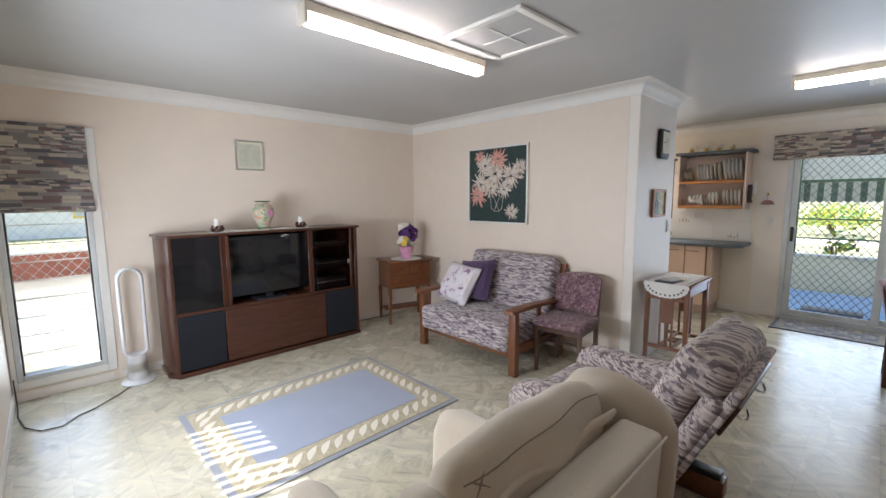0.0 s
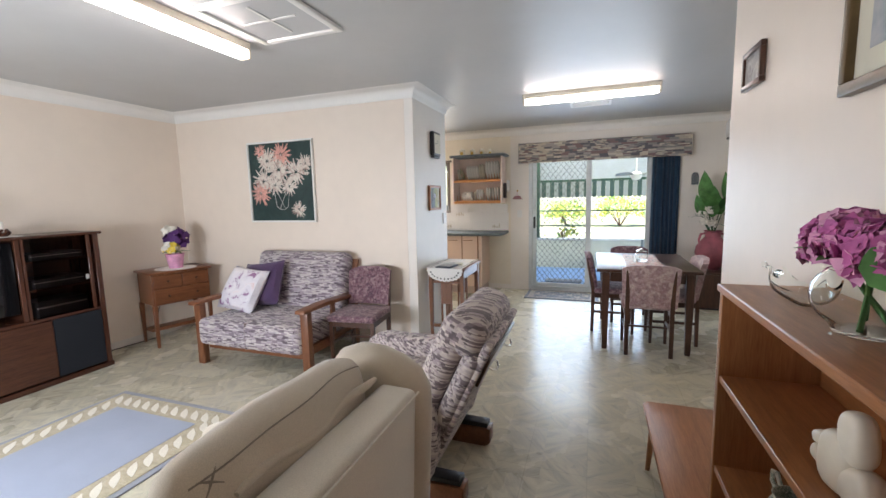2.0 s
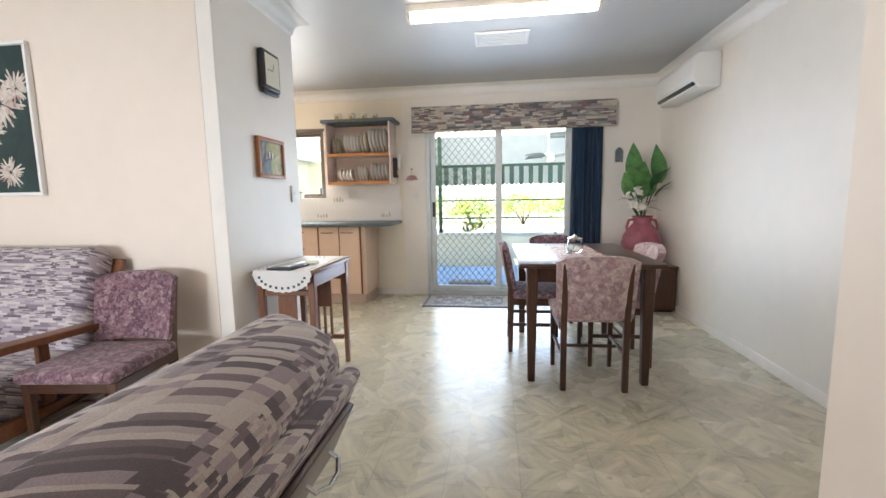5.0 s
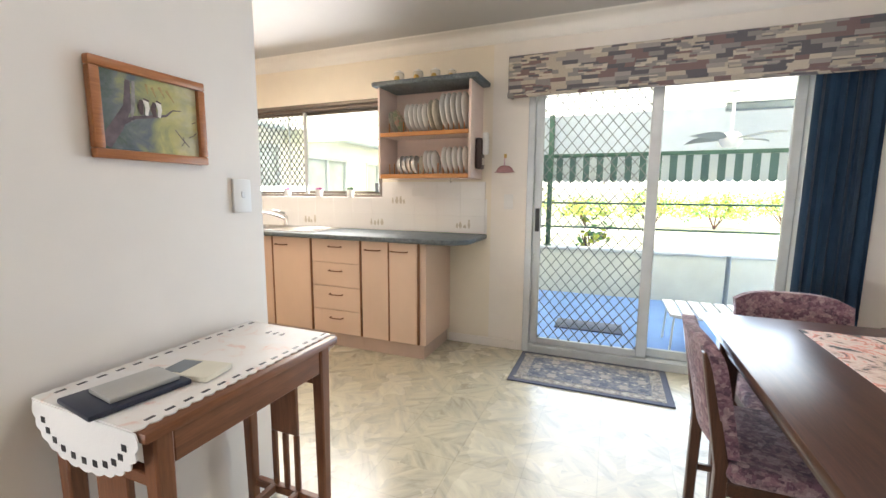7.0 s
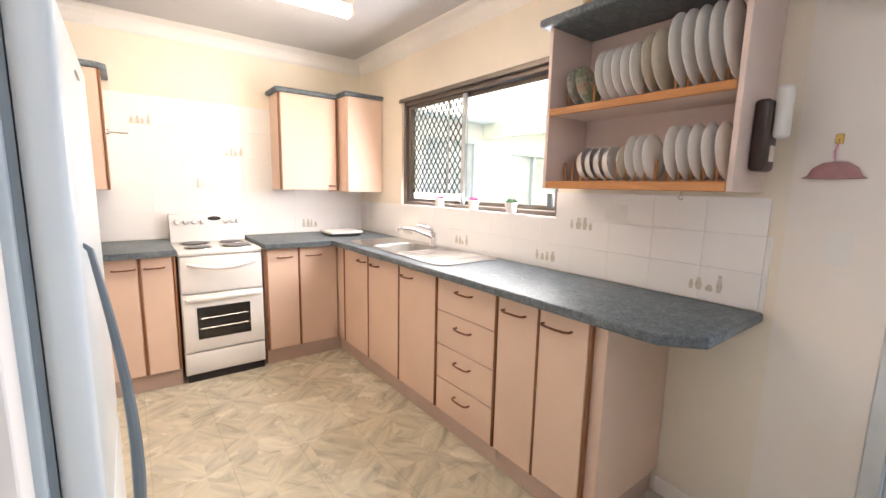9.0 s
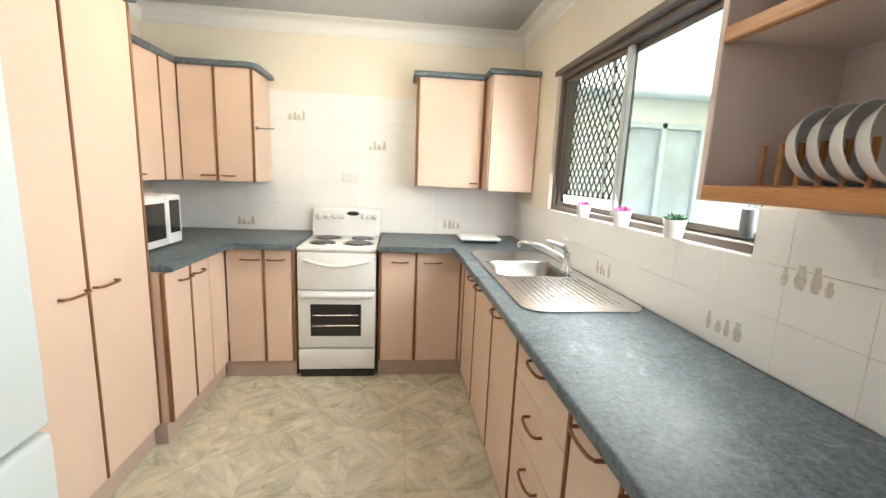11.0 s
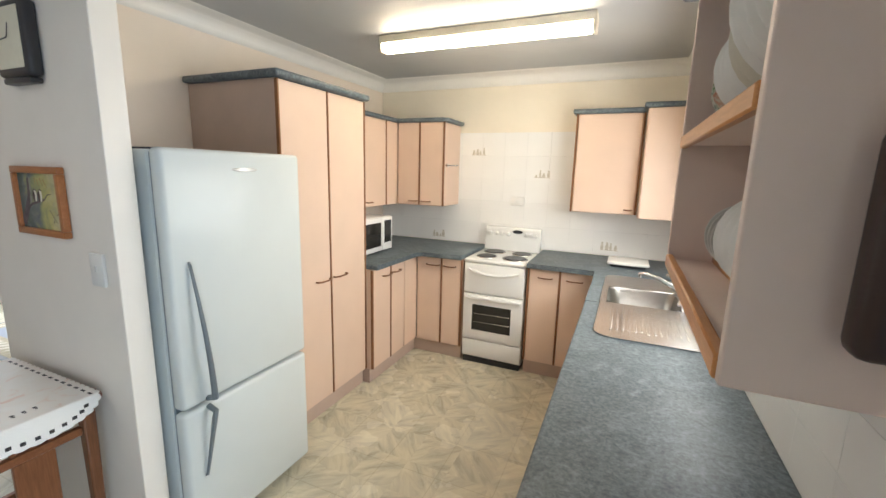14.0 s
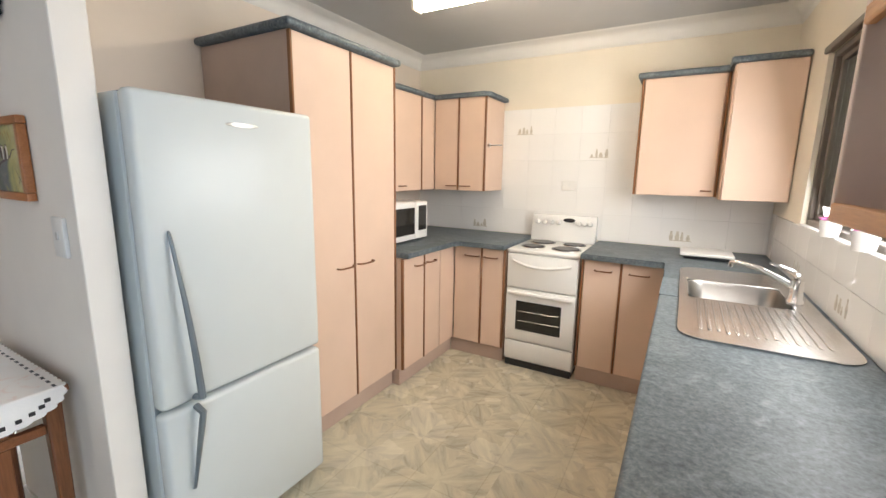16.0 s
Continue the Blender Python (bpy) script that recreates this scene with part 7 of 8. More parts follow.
# built facing -y: back at +y leaning back
for s in (-1, 1):
    rn_ = prism([(-0.36, 0.0), (0.37, 0.0), (0.40, 0.02), (0.40, 0.105), (-0.38, 0.105), (-0.40, 0.03)], 0.085, "x", s * 0.255 - 0.0425, 0.006)
    rr_ = part("runner", rn_, M["walnut"], rc, "red-brown timber base runner")
    part("runner_pad", box(s * 0.255 - 0.036, s * 0.255 + 0.036, 0.10, 0.385, 0.106, 0.135, 0.006), M["black"], rr_)
part("seat_box", prism([(-0.36, 0.16), (0.24, 0.15), (0.29, 0.28), (0.31, 0.47), (-0.36, 0.38)], 0.58, "x", -0.29, 0.02, 2), M["recliner"], rc)
part("seat_cushion", box(-0.275, 0.275, -0.42, 0.16, 0.385, 0.475, 0.045, 3), M["recliner"], rc)
for s in (-1, 1):
    part("arm", prism([(-0.36, 0.15), (-0.40, 0.22), (-0.42, 0.48), (-0.39, 0.545), (-0.30, 0.575), (0.10, 0.57), (0.22, 0.55), (0.30, 0.47), (0.31, 0.30), (0.26, 0.135)], 0.13, "x", s * 0.34 - 0.065, 0.04, 4), M["recliner"], rc)


def slab(y0, y1, z0, z1, wdt, r, lean, ty, tz):
    """A padded slab that leans back about its foot."""
    q = box(-wdt, wdt, y0, y1, z0, z1, r, 5)
    q.transform(pose(0, ty, tz, -lean, 0, 0))
    return q


LEAN = 25
part("back_cushion", slab(-0.085, 0.055, 0.0, 0.545, 0.335, 0.062, LEAN, 0.19, 0.40), M["recliner"], rc)
part("head_cushion", slab(-0.075, 0.125, 0.37, 0.555, 0.338, 0.085, LEAN, 0.19, 0.40), M["recliner"], rc)
part("back_roll", slab(0.058, 0.145, 0.03, 0.43, 0.33, 0.042, LEAN, 0.19, 0.40), M["recliner"], rc)
part("rear_panel", slab(0.115, 0.155, -0.25, 0.505, 0.315, 0.014, LEAN, 0.19, 0.39), M["recliner"], rc)
part("rear_board", slab(0.156, 0.17, 0.30, 0.44, 0.29, 0.004, LEAN, 0.19, 0.39), M["darkwood"], rc, "dark timber back rail")
for x in (-0.17, 0.15):
    hq = tube([(x - 0.05, 0.15, 0.37), (x - 0.05, 0.19, 0.365), (x - 0.02, 0.205, 0.36), (x + 0.02, 0.205, 0.36), (x + 0.05, 0.19, 0.365), (x + 0.05, 0.15, 0.37)], 0.005, 8)
    hq.transform(pose(0, 0.19, 0.39, -LEAN, 0, 0))
    part("rear_handle", hq, M["chrome"], rc, "chrome grab handle")

# wire magazine rack between the armchairs
wr = thing("wire_rack", (1.53, 0.69, 0.0), "cream coated wire magazine rack", "magazine rack", turn=90)
for x in (-0.04, 0.04):
    part("side_wire", tube([(x, -0.09, 0.0), (x, -0.09, 0.44), (x, -0.07, 0.46), (x, 0.07, 0.46), (x, 0.09, 0.44), (x, 0.09, 0.0)], 0.006, 6), M["cream_wire"], wr)
for y in (-0.09, 0.09):
    for z in (0.02, 0.24, 0.40):
        part("cross_wire", tube([(-0.04, y, z), (0.04, y, z)], 0.004, 6), M["cream_wire"], wr)
for y in (-0.07, 0.0, 0.07):
    part("cross_wire", tube([(-0.04, y, 0.46), (0.04, y, 0.46)], 0.005, 6), M["cream_wire"], wr)

# bookcase with ornaments
bc = thing("bookcase", (0.7, S + 0.12, 0.0), "low open walnut bookcase with adjustable shelves", "bookcase")
BX0, BX1, BY0, BY1 = 0.20, 1.46, S + 0.003, -0.355
part("top", box(BX0 - 0.005, BX1 + 0.005, BY0, BY1 + 0.008, 1.118, 1.14, 0.003, 1), M["shelf_wood"], bc, at_world=True)
for x in (BX0, BX1 - 0.022):
    part("side", box(x, x + 0.022, BY0, BY1, 0.0, 1.1175, 0.002, 1), M["shelf_wood_v"], bc, at_world=True)
part("back", box(BX0 + 0.022, BX1 - 0.022, BY0, BY0 + 0.008, 0.0, 1.1175), M["shelf_wood"], bc, at_world=True)
for z in (0.08, 0.36, 0.575, 0.855):
    part("shelf", box(BX0 + 0.0225, BX1 - 0.0225, BY0 + 0.0085, BY1 - 0.004, z, z + 0.02, 0.002, 1), M["shelf_wood"], bc, at_world=True)
part("plinth", box(BX0 + 0.0225, BX1 - 0.0225, BY1 - 0.02, BY1 - 0.006, 0.0, 0.0795), M["shelf_wood"], bc, at_world=True)

bn = thing("low_bench", (1.92, -0.43, 0.0), "low walnut bench table on splayed legs", "bench")
part("top", prism([(1.475, -0.59), (2.33, -0.59), (2.345, -0.575), (2.345, -0.285), (2.32, -0.262), (1.475, -0.262)], 0.025, "z", 0.318, 0.006), M["shelf_wood"], bn, at_world=True)
for x in (1.56, 2.26):
    for y in (-0.54, -0.31):
        part("leg", tube([(x, y, 0.317), (x + (0.03 if x > 2 else -0.03), y + (0.02 if y > -0.4 else -0.02), 0.0)], [0.02, 0.011], 12), M["shelf_wood_v"], bn, at_world=True)
part("under_rail", box(1.55, 2.27, -0.445, -0.405, 0.288, 0.3175), M["shelf_wood"], bn, at_world=True)

# glass vase of hydrangeas
gv_ = thing("hydrangea_vase", (1.03, -0.475, 1.1405), "round glass bowl vase of magenta hydrangeas", "flower arrangement")
R = 0.083
outer = [(0.0, 0.0), (0.045, 0.0)] + [(R * math.sin(a), 0.068 - 0.068 * math.cos(a)) for a in (0.7, 1.0, 1.3, 1.57, 1.85, 2.1, 2.35)]
inner = [(r - 0.004 if r > 0.01 else 0.0, z + (0.006 if z < 0.03 else 0.0)) for r, z in outer][::-1]
vz = part("bowl", lathe(outer + inner, 36), M["vase_glass"], gv_, "clear glass bowl")
for a, l in ((35, 0.20), (-40, 0.20), (150, 0.18), (80, 0.19)):
    c, s_ = math.cos(radians(a)), math.sin(radians(a))
    part("stem", tube([(-0.05 * c, -0.04 * s_, 0.014), (0.0, 0.0, 0.07), (0.05 * c, 0.04 * s_, 0.14)], 0.005, 8), M["leaf"], gv_)
for k, (x, y, z, r) in enumerate(((0.10, -0.01, 0.15, 0.07), (0.01, 0.02, 0.165, 0.062), (-0.10, 0.01, 0.15, 0.07), (-0.03, -0.06, 0.165, 0.066))):
    p1, p2 = blossom_ball((x, y, z), r, 330, [0, 1], 11 + k, 0.85, 0.0165)
    tagged(part("bloom", p1, M["petal"], gv_, "deep magenta petals"), kind="stuff")
    tagged(part("bloom", p2, M["petal_pale"], gv_, "paler pink petals"), kind="stuff")
for a, l, w_, tilt in ((75, 0.09, 0.06, 25), (115, 0.08, 0.055, 15), (200, 0.09, 0.055, 20)):
    q = leaf_blade(l, w_, 0.25, 8)
    q.transform(pose(0, 0.02, 0.135, tilt, 0, a - 90))
    part("leaf", q, M["leaf"], gv_)

q = leaf_blade(0.125, 0.088, 0.15, 10)
side, face = Vector((-0.28, -0.85, 0.42)).normalized(), Vector((-0.80, 0.42, 0.35))
face = (face - side * face.dot(side)).normalized()
cross = side.cross(face)
q.transform(Matrix(((cross.x, side.x, face.x, -0.145), (cross.y, side.y, face.y, 0.080), (cross.z, side.z, face.z, 0.128), (0, 0, 0, 1))))
part("leaf", q, M["leaf"], gv_, "broad green hydrangea leaf")

gb = thing("glass_dish", (1.275, -0.465, 1.1405), "clear glass boat-shaped dish with a drawn-out end", "dish")
ds = bmesh.new()
rows = []
for i in range(19):
    u = i / 18
    x = 0.125 - 0.275 * u
    w_ = 0.044 * math.sin(math.pi * (0.08 + 0.84 * u)) ** 0.7
    low = 0.058 * max(0.0, (u - 0.66) / 0.34) ** 1.6 + 0.030 * max(0.0, (0.18 - u) / 0.18) ** 2
    deep = 0.036 - 0.014 * max(0.0, (u - 0.66) / 0.34)
    rows.append([ds.verts.new((x, w_ * math.cos(a), low + deep * (1 - math.sin(a)))) for a in [math.pi * k / 10 for k in range(11)]] + [ds.verts.new((x, (w_ - 0.004) * math.cos(a), low + 0.006 + (deep - 0.005) * (1 - math.sin(a)))) for a in [math.pi * (10 - k) / 10 for k in range(11)]])
for a_, c_ in zip(rows, rows[1:]):
    for k in range(22):
        ds.faces.new((a_[k], a_[(k + 1) % 22], c_[(k + 1) % 22], c_[k]))
ds.faces.new(rows[0][::-1])
ds.faces.new(rows[-1])
part("dish", ds, M["vase_glass"], gb)
part("tail", tube([(0.115, 0, 0.046), (0.15, 0, 0.050), (0.20, 0.0, 0.054), (0.214, 0.0, 0.056), (0.222, 0.0, 0.058)], [0.012, 0.006, 0.0045, 0.008, 0.006], 10), M["vase_glass"], gb)

# carved stone ornament: a single plain shape
cz = bmesh.new()
for x, y, z, a, c, e, tilt in ((-0.0, 0.0, 0.075, 0.062, 0.045, 0.075, 0), (-0.045, 0, 0.155, 0.042, 0.036, 0.065, 10), (-0.07, 0, 0.05, 0.055, 0.04, 0.045, 15), (0.07, 0, 0.055, 0.035, 0.03, 0.022, -10), (0.078, 0, 0.10, 0.03, 0.026, 0.018, 20), (-0.10, 0.0, 0.035, 0.04, 0.036, 0.03, 0)):
    sp = bmesh.new()
    bmesh.ops.create_uvsphere(sp, u_segments=18, v_segments=12, radius=1.0)
    for v in sp.verts:
        v.co = Vector([math.copysign(abs(k) ** 0.65, k) for k in v.co])
    sp.transform(Matrix.Translation((x, y, z)) @ pose(0, 0, 0, 0, tilt, 0) @ Matrix.Diagonal((a, c, e, 1)))
    add_into(cz, sp)
low = min(v.co.z for v in cz.verts)
cz.transform(Matrix.Diagonal((0.62, 0.62, 0.72, 1)) @ Matrix.Translation((0, 0, -low)))
ob = single("stone_figurine", cz, M["alabaster"], "cream alabaster carving on the bookcase shelf", "ornament")
ob.matrix_basis = pose(0.950, -0.425, 0.8755, 0, 0, 8)

# teacups
def teacup(at, s, turn, label, mat):
    t = thing("china_cup", at, label, "cup", turn=turn)
    part("saucer", lathe([(0, 0.004), (0.03, 0.004), (0.075 * s, 0.018), (0.078 * s, 0.021), (0.04 * s, 0.012), (0, 0.009)], 32), mat, t)
    part("bowl", lathe([(0, 0.012), (0.028 * s, 0.012), (0.03 * s, 0.02), (0.05 * s, 0.045), (0.052 * s, 0.07), (0.043 * s, 0.088), (0.046 * s, 0.10), (0.043 * s, 0.10), (0.039 * s, 0.088), (0.047 * s, 0.068), (0.04 * s, 0.035), (0, 0.025)], 32), mat, t)
    part("handle", tube([(0.045 * s, 0, 0.085), (0.065 * s, 0, 0.12), (0.078 * s, 0, 0.115), (0.078 * s, 0, 0.09), (0.052 * s, 0, 0.06)], 0.0055, 8), mat, t)


teacup((1.185, -0.46, 0.5955), 1.0, 15, "green-patterned china cup on its saucer", M["tea_print"])
teacup((0.93, -0.46, 0.5955), 1.15, -40, "large green-patterned china jug on a saucer", M["tea_print"])

# lace-covered side table by the wall stub
lt = thing("console_table", (4.0, 1.295, 0.0), "narrow timber table with slatted ends", "side table")
A, B = 0.30, 0.19
part("top", box(-A, A, -B, B, 0.725, 0.748, 0.005), M["honey"], lt)
for x in (-A + 0.045, A - 0.045):
    for y in (-B + 0.035, B - 0.035):
        part("leg", box(x - 0.021, x + 0.021, y - 0.021, y + 0.021, 0.0, 0.7245, 0.005, 1, taper=(0.7, 0.7)), M["honey_v"], lt)
    part("end_rail", box(x - 0.012, x + 0.012, -B + 0.056, B - 0.056, 0.60, 0.63, 0.003, 1), M["honey"], lt)
    part("end_rail", box(x - 0.012, x + 0.012, -B + 0.056, B - 0.056, 0.17, 0.20, 0.003, 1), M["honey"], lt)
    part("end_panel", box(x - 0.008, x + 0.008, -0.055, 0.055, 0.40, 0.5995, 0.003, 1), M["honey_v"], lt)
    for y in (-0.047, 0.0, 0.047):
        part("end_slat", box(x - 0.008, x + 0.008, y - 0.009, y + 0.009, 0.2005, 0.3995, 0.003, 1), M["honey_v"], lt)
        part("end_slat", box(x - 0.008, x + 0.008, y - 0.009, y + 0.009, 0.6305, 0.7245, 0.003, 1), M["honey_v"], lt)
for y in (-B + 0.03, B - 0.03):
    part("apron", box(-A + 0.067, A - 0.067, y - 0.01, y + 0.01, 0.645, 0.7245, 0.003, 1), M["honey"], lt)
for y in (-0.05, 0.05):
    part("low_stretcher", box(-A + 0.058, A - 0.058, y - 0.01, y + 0.01, 0.175, 0.205, 0.003, 1), M["honey"], lt)
for x in (-0.05, 0.0, 0.05):
    part("stretcher_bar", box(x - 0.008, x + 0.008, -0.039, 0.039, 0.18, 0.20, 0.002, 1), M["honey"], lt)
lc_ = thing("lace_tablecloth", (4.0, 1.295, 0.7485), "white cutwork lace cloth draped over the side table", "tablecloth")
def lobe(sx_, half, drop, n=13):
    """A rounded scalloped flap hanging from a table end."""
    pts = []
    for k in range(n * 4 + 1):
        u = k / (n * 4)
        a = math.pi * u
        s = 1 + 0.05 * abs(math.sin(a * n))
        pts.append((-half * math.cos(a) * s, -drop * math.sin(a) ** 0.75 * s))
    return prism(pts, 0.003, "x", sx_)
ed = [(-A - 0.003 + (2 * A + 0.006) * k / 60, -B + 0.03 - 0.008 * abs(math.sin(k * math.pi / 3))) for k in range(61)]
ed += [(A + 0.003 - (2 * A + 0.006) * k / 60, B - 0.01 + 0.006 * abs(math.sin(k * math.pi / 3))) for k in range(61)]
part("cloth", prism(ed, 0.003, "z", 0.0), M["lace_floral"], lc_)
fl_ = lobe(-A - 0.006, B - 0.02, 0.118)
part("hanging_flap", fl_, M["lace"], lc_)
fl2 = lobe(A + 0.003, B - 0.015, 0.085)
part("hanging_flap", fl2, M["lace"], lc_)
hl = bmesh.new()
for k in range(14):
    box(-A + 0.03 + 0.042 * k, -A + 0.05 + 0.042 * k, -B + 0.042, -B + 0.050, 0.0031, 0.0040, bm=hl)
    box(-A + 0.03 + 0.042 * k, -A + 0.05 + 0.042 * k, B - 0.035, B - 0.027, 0.0031, 0.0040, bm=hl)
for k in range(1, 12):
    a = math.pi * k / 12
    y, z = -(B - 0.05) * math.cos(a), -0.095 * math.sin(a) ** 0.75
    box(-A - 0.0072, -A - 0.0061, y - 0.007, y + 0.007, z - 0.009, z + 0.005, bm=hl)
    box(A + 0.0061, A + 0.0072, y - 0.007, y + 0.007, z * 0.66 - 0.009, z * 0.66 + 0.003, bm=hl)
for x in (-A + 0.05, A - 0.075):
    for k in range(3):
        box(x, x + 0.012, -0.03 + 0.028 * k, -0.020 + 0.028 * k, 0.0031, 0.0040, bm=hl)
        box(x + 0.016, x + 0.021, -0.028 + 0.028 * k, -0.022 + 0.028 * k, 0.0031, 0.0040, bm=hl)
tagged(part("cutwork", hl, M["umber"], lc_, "dark cutwork openings"), kind="stuff")
nb = thing("notebook", (3.79, 1.30, 0.7525), "navy leather folder with a smaller book on it", "notebook", turn=-8)
part("folder", box(-0.10, 0.10, -0.075, 0.075, 0.0, 0.012, 0.003), M["navy"], nb)
part("book", box(-0.055, 0.085, -0.055, 0.045, 0.0125, 0.024, 0.003), M["silver_paint"], nb)
np_ = thing("note_pad", (3.925, 1.26, 0.7525), "small printed note pad", "notepad", turn=-80)
part("page_block", box(-0.07, 0.07, -0.045, 0.045, 0.0, 0.014, 0.002, 1), M["paper"], np_)
part("printed_block", box(-0.065, -0.01, -0.035, 0.035, 0.0142, 0.0150), M["handle_grey"], np_)

# blind over the louvre window
rb = thing("roman_blind", (0.03, N - 0.03, 2.03), "patterned fabric roman blind gathered over the louvre window", "blind")
part("fabric", box(-0.262, 0.295, N - 0.042, N - 0.020, 1.50, 2.03, 0.006), M["pelmetfab"], rb, at_world=True)
for k, z in enumerate((1.40, 1.465, 1.53)):
    part("fold", box(-0.265 , 0.30 + 0.006 * (2 - k), N - 0.075 + 0.008 * k, N - 0.043, z - 0.01, z + 0.085, 0.014, 3), M["pelmetfab"], rb, at_world=True)
part("cord", tube([(0.31, N - 0.03, 1.95), (0.335, N - 0.03, 1.60), (0.34, N - 0.03, 1.42)], 0.002, 5), M["lace"], rb, at_world=True)
part("cord_cleat", box(0.375, 0.392, N - 0.012, N - 0.001, 1.335, 1.385, 0.004), M["plastic"], rb, at_world=True)

# ---- dining corner ----
dn_ = thing("dining_table", (4.535, -0.45, 0.0), "dark polished timber dining table", "table")
part("tabletop", box(-0.56, 0.56, -0.42, 0.41, 0.722, 0.75, 0.008), M["darkwood"], dn_)
for x in (-0.48, 0.48):
    for y in (-0.34, 0.33):
        part("leg", box(x - 0.035, x + 0.035, y - 0.035, y + 0.035, 0.0, 0.7215, 0.006, 1, taper=(0.62, 0.62)), M["darkwood_v"], dn_)
for y in (-0.345, 0.335):
    part("apron", box(-0.444, 0.444, y - 0.012, y + 0.012, 0.63, 0.7215, 0.003, 1), M["darkwood"], dn_)
for x in (-0.485, 0.485):
    part("apron", box(x - 0.012, x + 0.012, -0.304, 0.294, 0.63, 0.7215, 0.003, 1), M["darkwood"], dn_)
tr_ = thing("table_runner", (4.535, -0.45, 0.7505), "coral and black floral table runner", "table runner")
part("cloth", box(-0.5655, 0.42, -0.16, 0.15, 0.0, 0.003, 0.001, 1), M["runner"], tr_)
part("hanging_end", box(-0.5655, -0.5625, -0.16, 0.15, -0.21, -0.0002, 0.001, 1), M["runner"], tr_)
gd = thing("glass_centrepiece", (4.50, -0.45, 0.754), "clear glass jug and cup with silver lid", "glassware")
part("jug", lathe([(0, 0), (0.04, 0), (0.052, 0.02), (0.055, 0.06), (0.045, 0.085), (0.05, 0.095), (0.046, 0.094), (0.041, 0.084), (0.05, 0.06), (0.046, 0.02), (0, 0.01)], 28), M["vase_glass"], gd)
part("lid", lathe([(0, 0.125), (0.01, 0.122), (0.012, 0.112), (0.05, 0.10), (0.052, 0.096), (0, 0.096)], 24), M["chrome"], gd)
part("cup", lathe([(0, 0), (0.025, 0), (0.034, 0.06), (0.031, 0.06), (0.023, 0.008), (0, 0.008)], 20, (-0.07, 0.05, 0)), M["vase_glass"], gd)
dining_chair((4.72, -0.20, 0.0), 0, M["chairfab"], "dark timber dining chair with plum upholstery", "dining chairs")
dining_chair((4.13, -0.47, 0.0), 90, M["rosefab"], "dark timber dining chair with rose floral back cover", "dining chairs", covered=True)
dining_chair((5.11, -0.40, 0.0), -90, M["chairfab"], "dark timber dining chair with plum upholstery", "dining chairs")
dining_chair((4.50, -0.72, 0.0), 180, M["rosefab"], "dark timber dining chair with rose floral back cover", "dining chairs", covered=True)

# pelmet and curtain over the sliding door
pm = thing("fabric_pelmet", (6.28, -0.06, 1.93), "padded block-print pelmet over the sliding door", "pelmet")
part("front_board", box(6.235, 6.262, -1.165, 1.035, 1.885, 2.155, 0.010, 3), M["pelmetfab"], pm, at_world=True)
for y0, y1 in ((-1.165, -1.14), (1.01, 1.035)):
    part("return_board", box(6.2625, E - 0.001, y0, y1, 1.885, 2.155, 0.008), M["pelmetfab"], pm, at_world=True)
part("lower_roll", tube([(6.248, -1.165, 1.895), (6.248, 1.035, 1.895)], 0.022, 10), M["pelmetfab"], pm, at_world=True)
ct = thing("navy_curtain", (6.30, -0.90, 0.03), "navy curtain gathered beside the sliding door", "curtain")
cv = bmesh.new()
rows = []
for j in range(2):
    row = []
    for k in range(49):
        y = -1.05 + 0.33 * k / 48
        row.append(cv.verts.new((6.302 + 0.018 * math.sin(k * 0.82) + 0.004 * math.sin(k * 2.1), y + (0.01 * math.sin(k) if j else 0), 0.03 if j == 0 else 1.97)))
    rows.append(row)
for k in range(48):
    cv.faces.new((rows[0][k], rows[0][k + 1], rows[1][k + 1], rows[1][k]))
ext = bmesh.ops.solidify(cv, geom=cv.faces[:], thickness=0.004)
part("cloth", cv, M["curtain"], ct, at_world=True)
part("rod", tube([(6.30, -1.12, 1.98), (6.30, 0.98, 1.98)], 0.010, 10), M["alu"], ct, at_world=True)

# door mat
dm = thing("door_mat", (6.06, 0.41, 0.0), "navy and cream patterned mat inside the sliding door", "mat")
part("edge", box(5.79, 6.325, -0.09, 0.885, 0.001, 0.009, 0.003, 1), M["mat_navy"], dm, at_world=True)
part("border", box(5.825, 6.29, -0.05, 0.845, 0.0092, 0.0105), M["mat_border"], dm, at_world=True)
part("field", box(5.885, 6.23, 0.02, 0.775, 0.0107, 0.0120), M["mat_grey"], dm, at_world=True)
for k in range(7):
    for j in range(3):
        x, y, r = 5.94 + 0.118 * j, 0.07 + 0.11 * k, 0.045 if (k + j) % 2 else 0.03
        part("rosette", prism([(x + r * math.cos(a) * (1 if i % 2 else 0.6), y + r * math.sin(a) * (1 if i % 2 else 0.6)) for i, a in enumerate([2 * math.pi * q / 12 for q in range(12)])], 0.0012, "z", 0.0121), M["mat_tan"] if (k + j) % 2 else M["mat_navy"], dm, "woven rosette", at_world=True)
for k in range(14):
    for x in (5.852, 6.262):
        part("woven_diamond", prism([(x - 0.016, -0.02 + 0.066 * k), (x, 0.002 + 0.066 * k), (x + 0.016, -0.02 + 0.066 * k), (x, -0.042 + 0.066 * k)], 0.0012, "z", 0.0106), M["mat_cream"], dm, at_world=True)
    for j in range(2):
        x, y = 6.0 + 0.115 * j, 0.065 + 0.05 * k
        part("woven_diamond", prism([(x - 0.012, y), (x, y + 0.018), (x + 0.012, y), (x, y - 0.018)], 0.0012, "z", 0.0135), M["mat_cream"], dm, at_world=True)

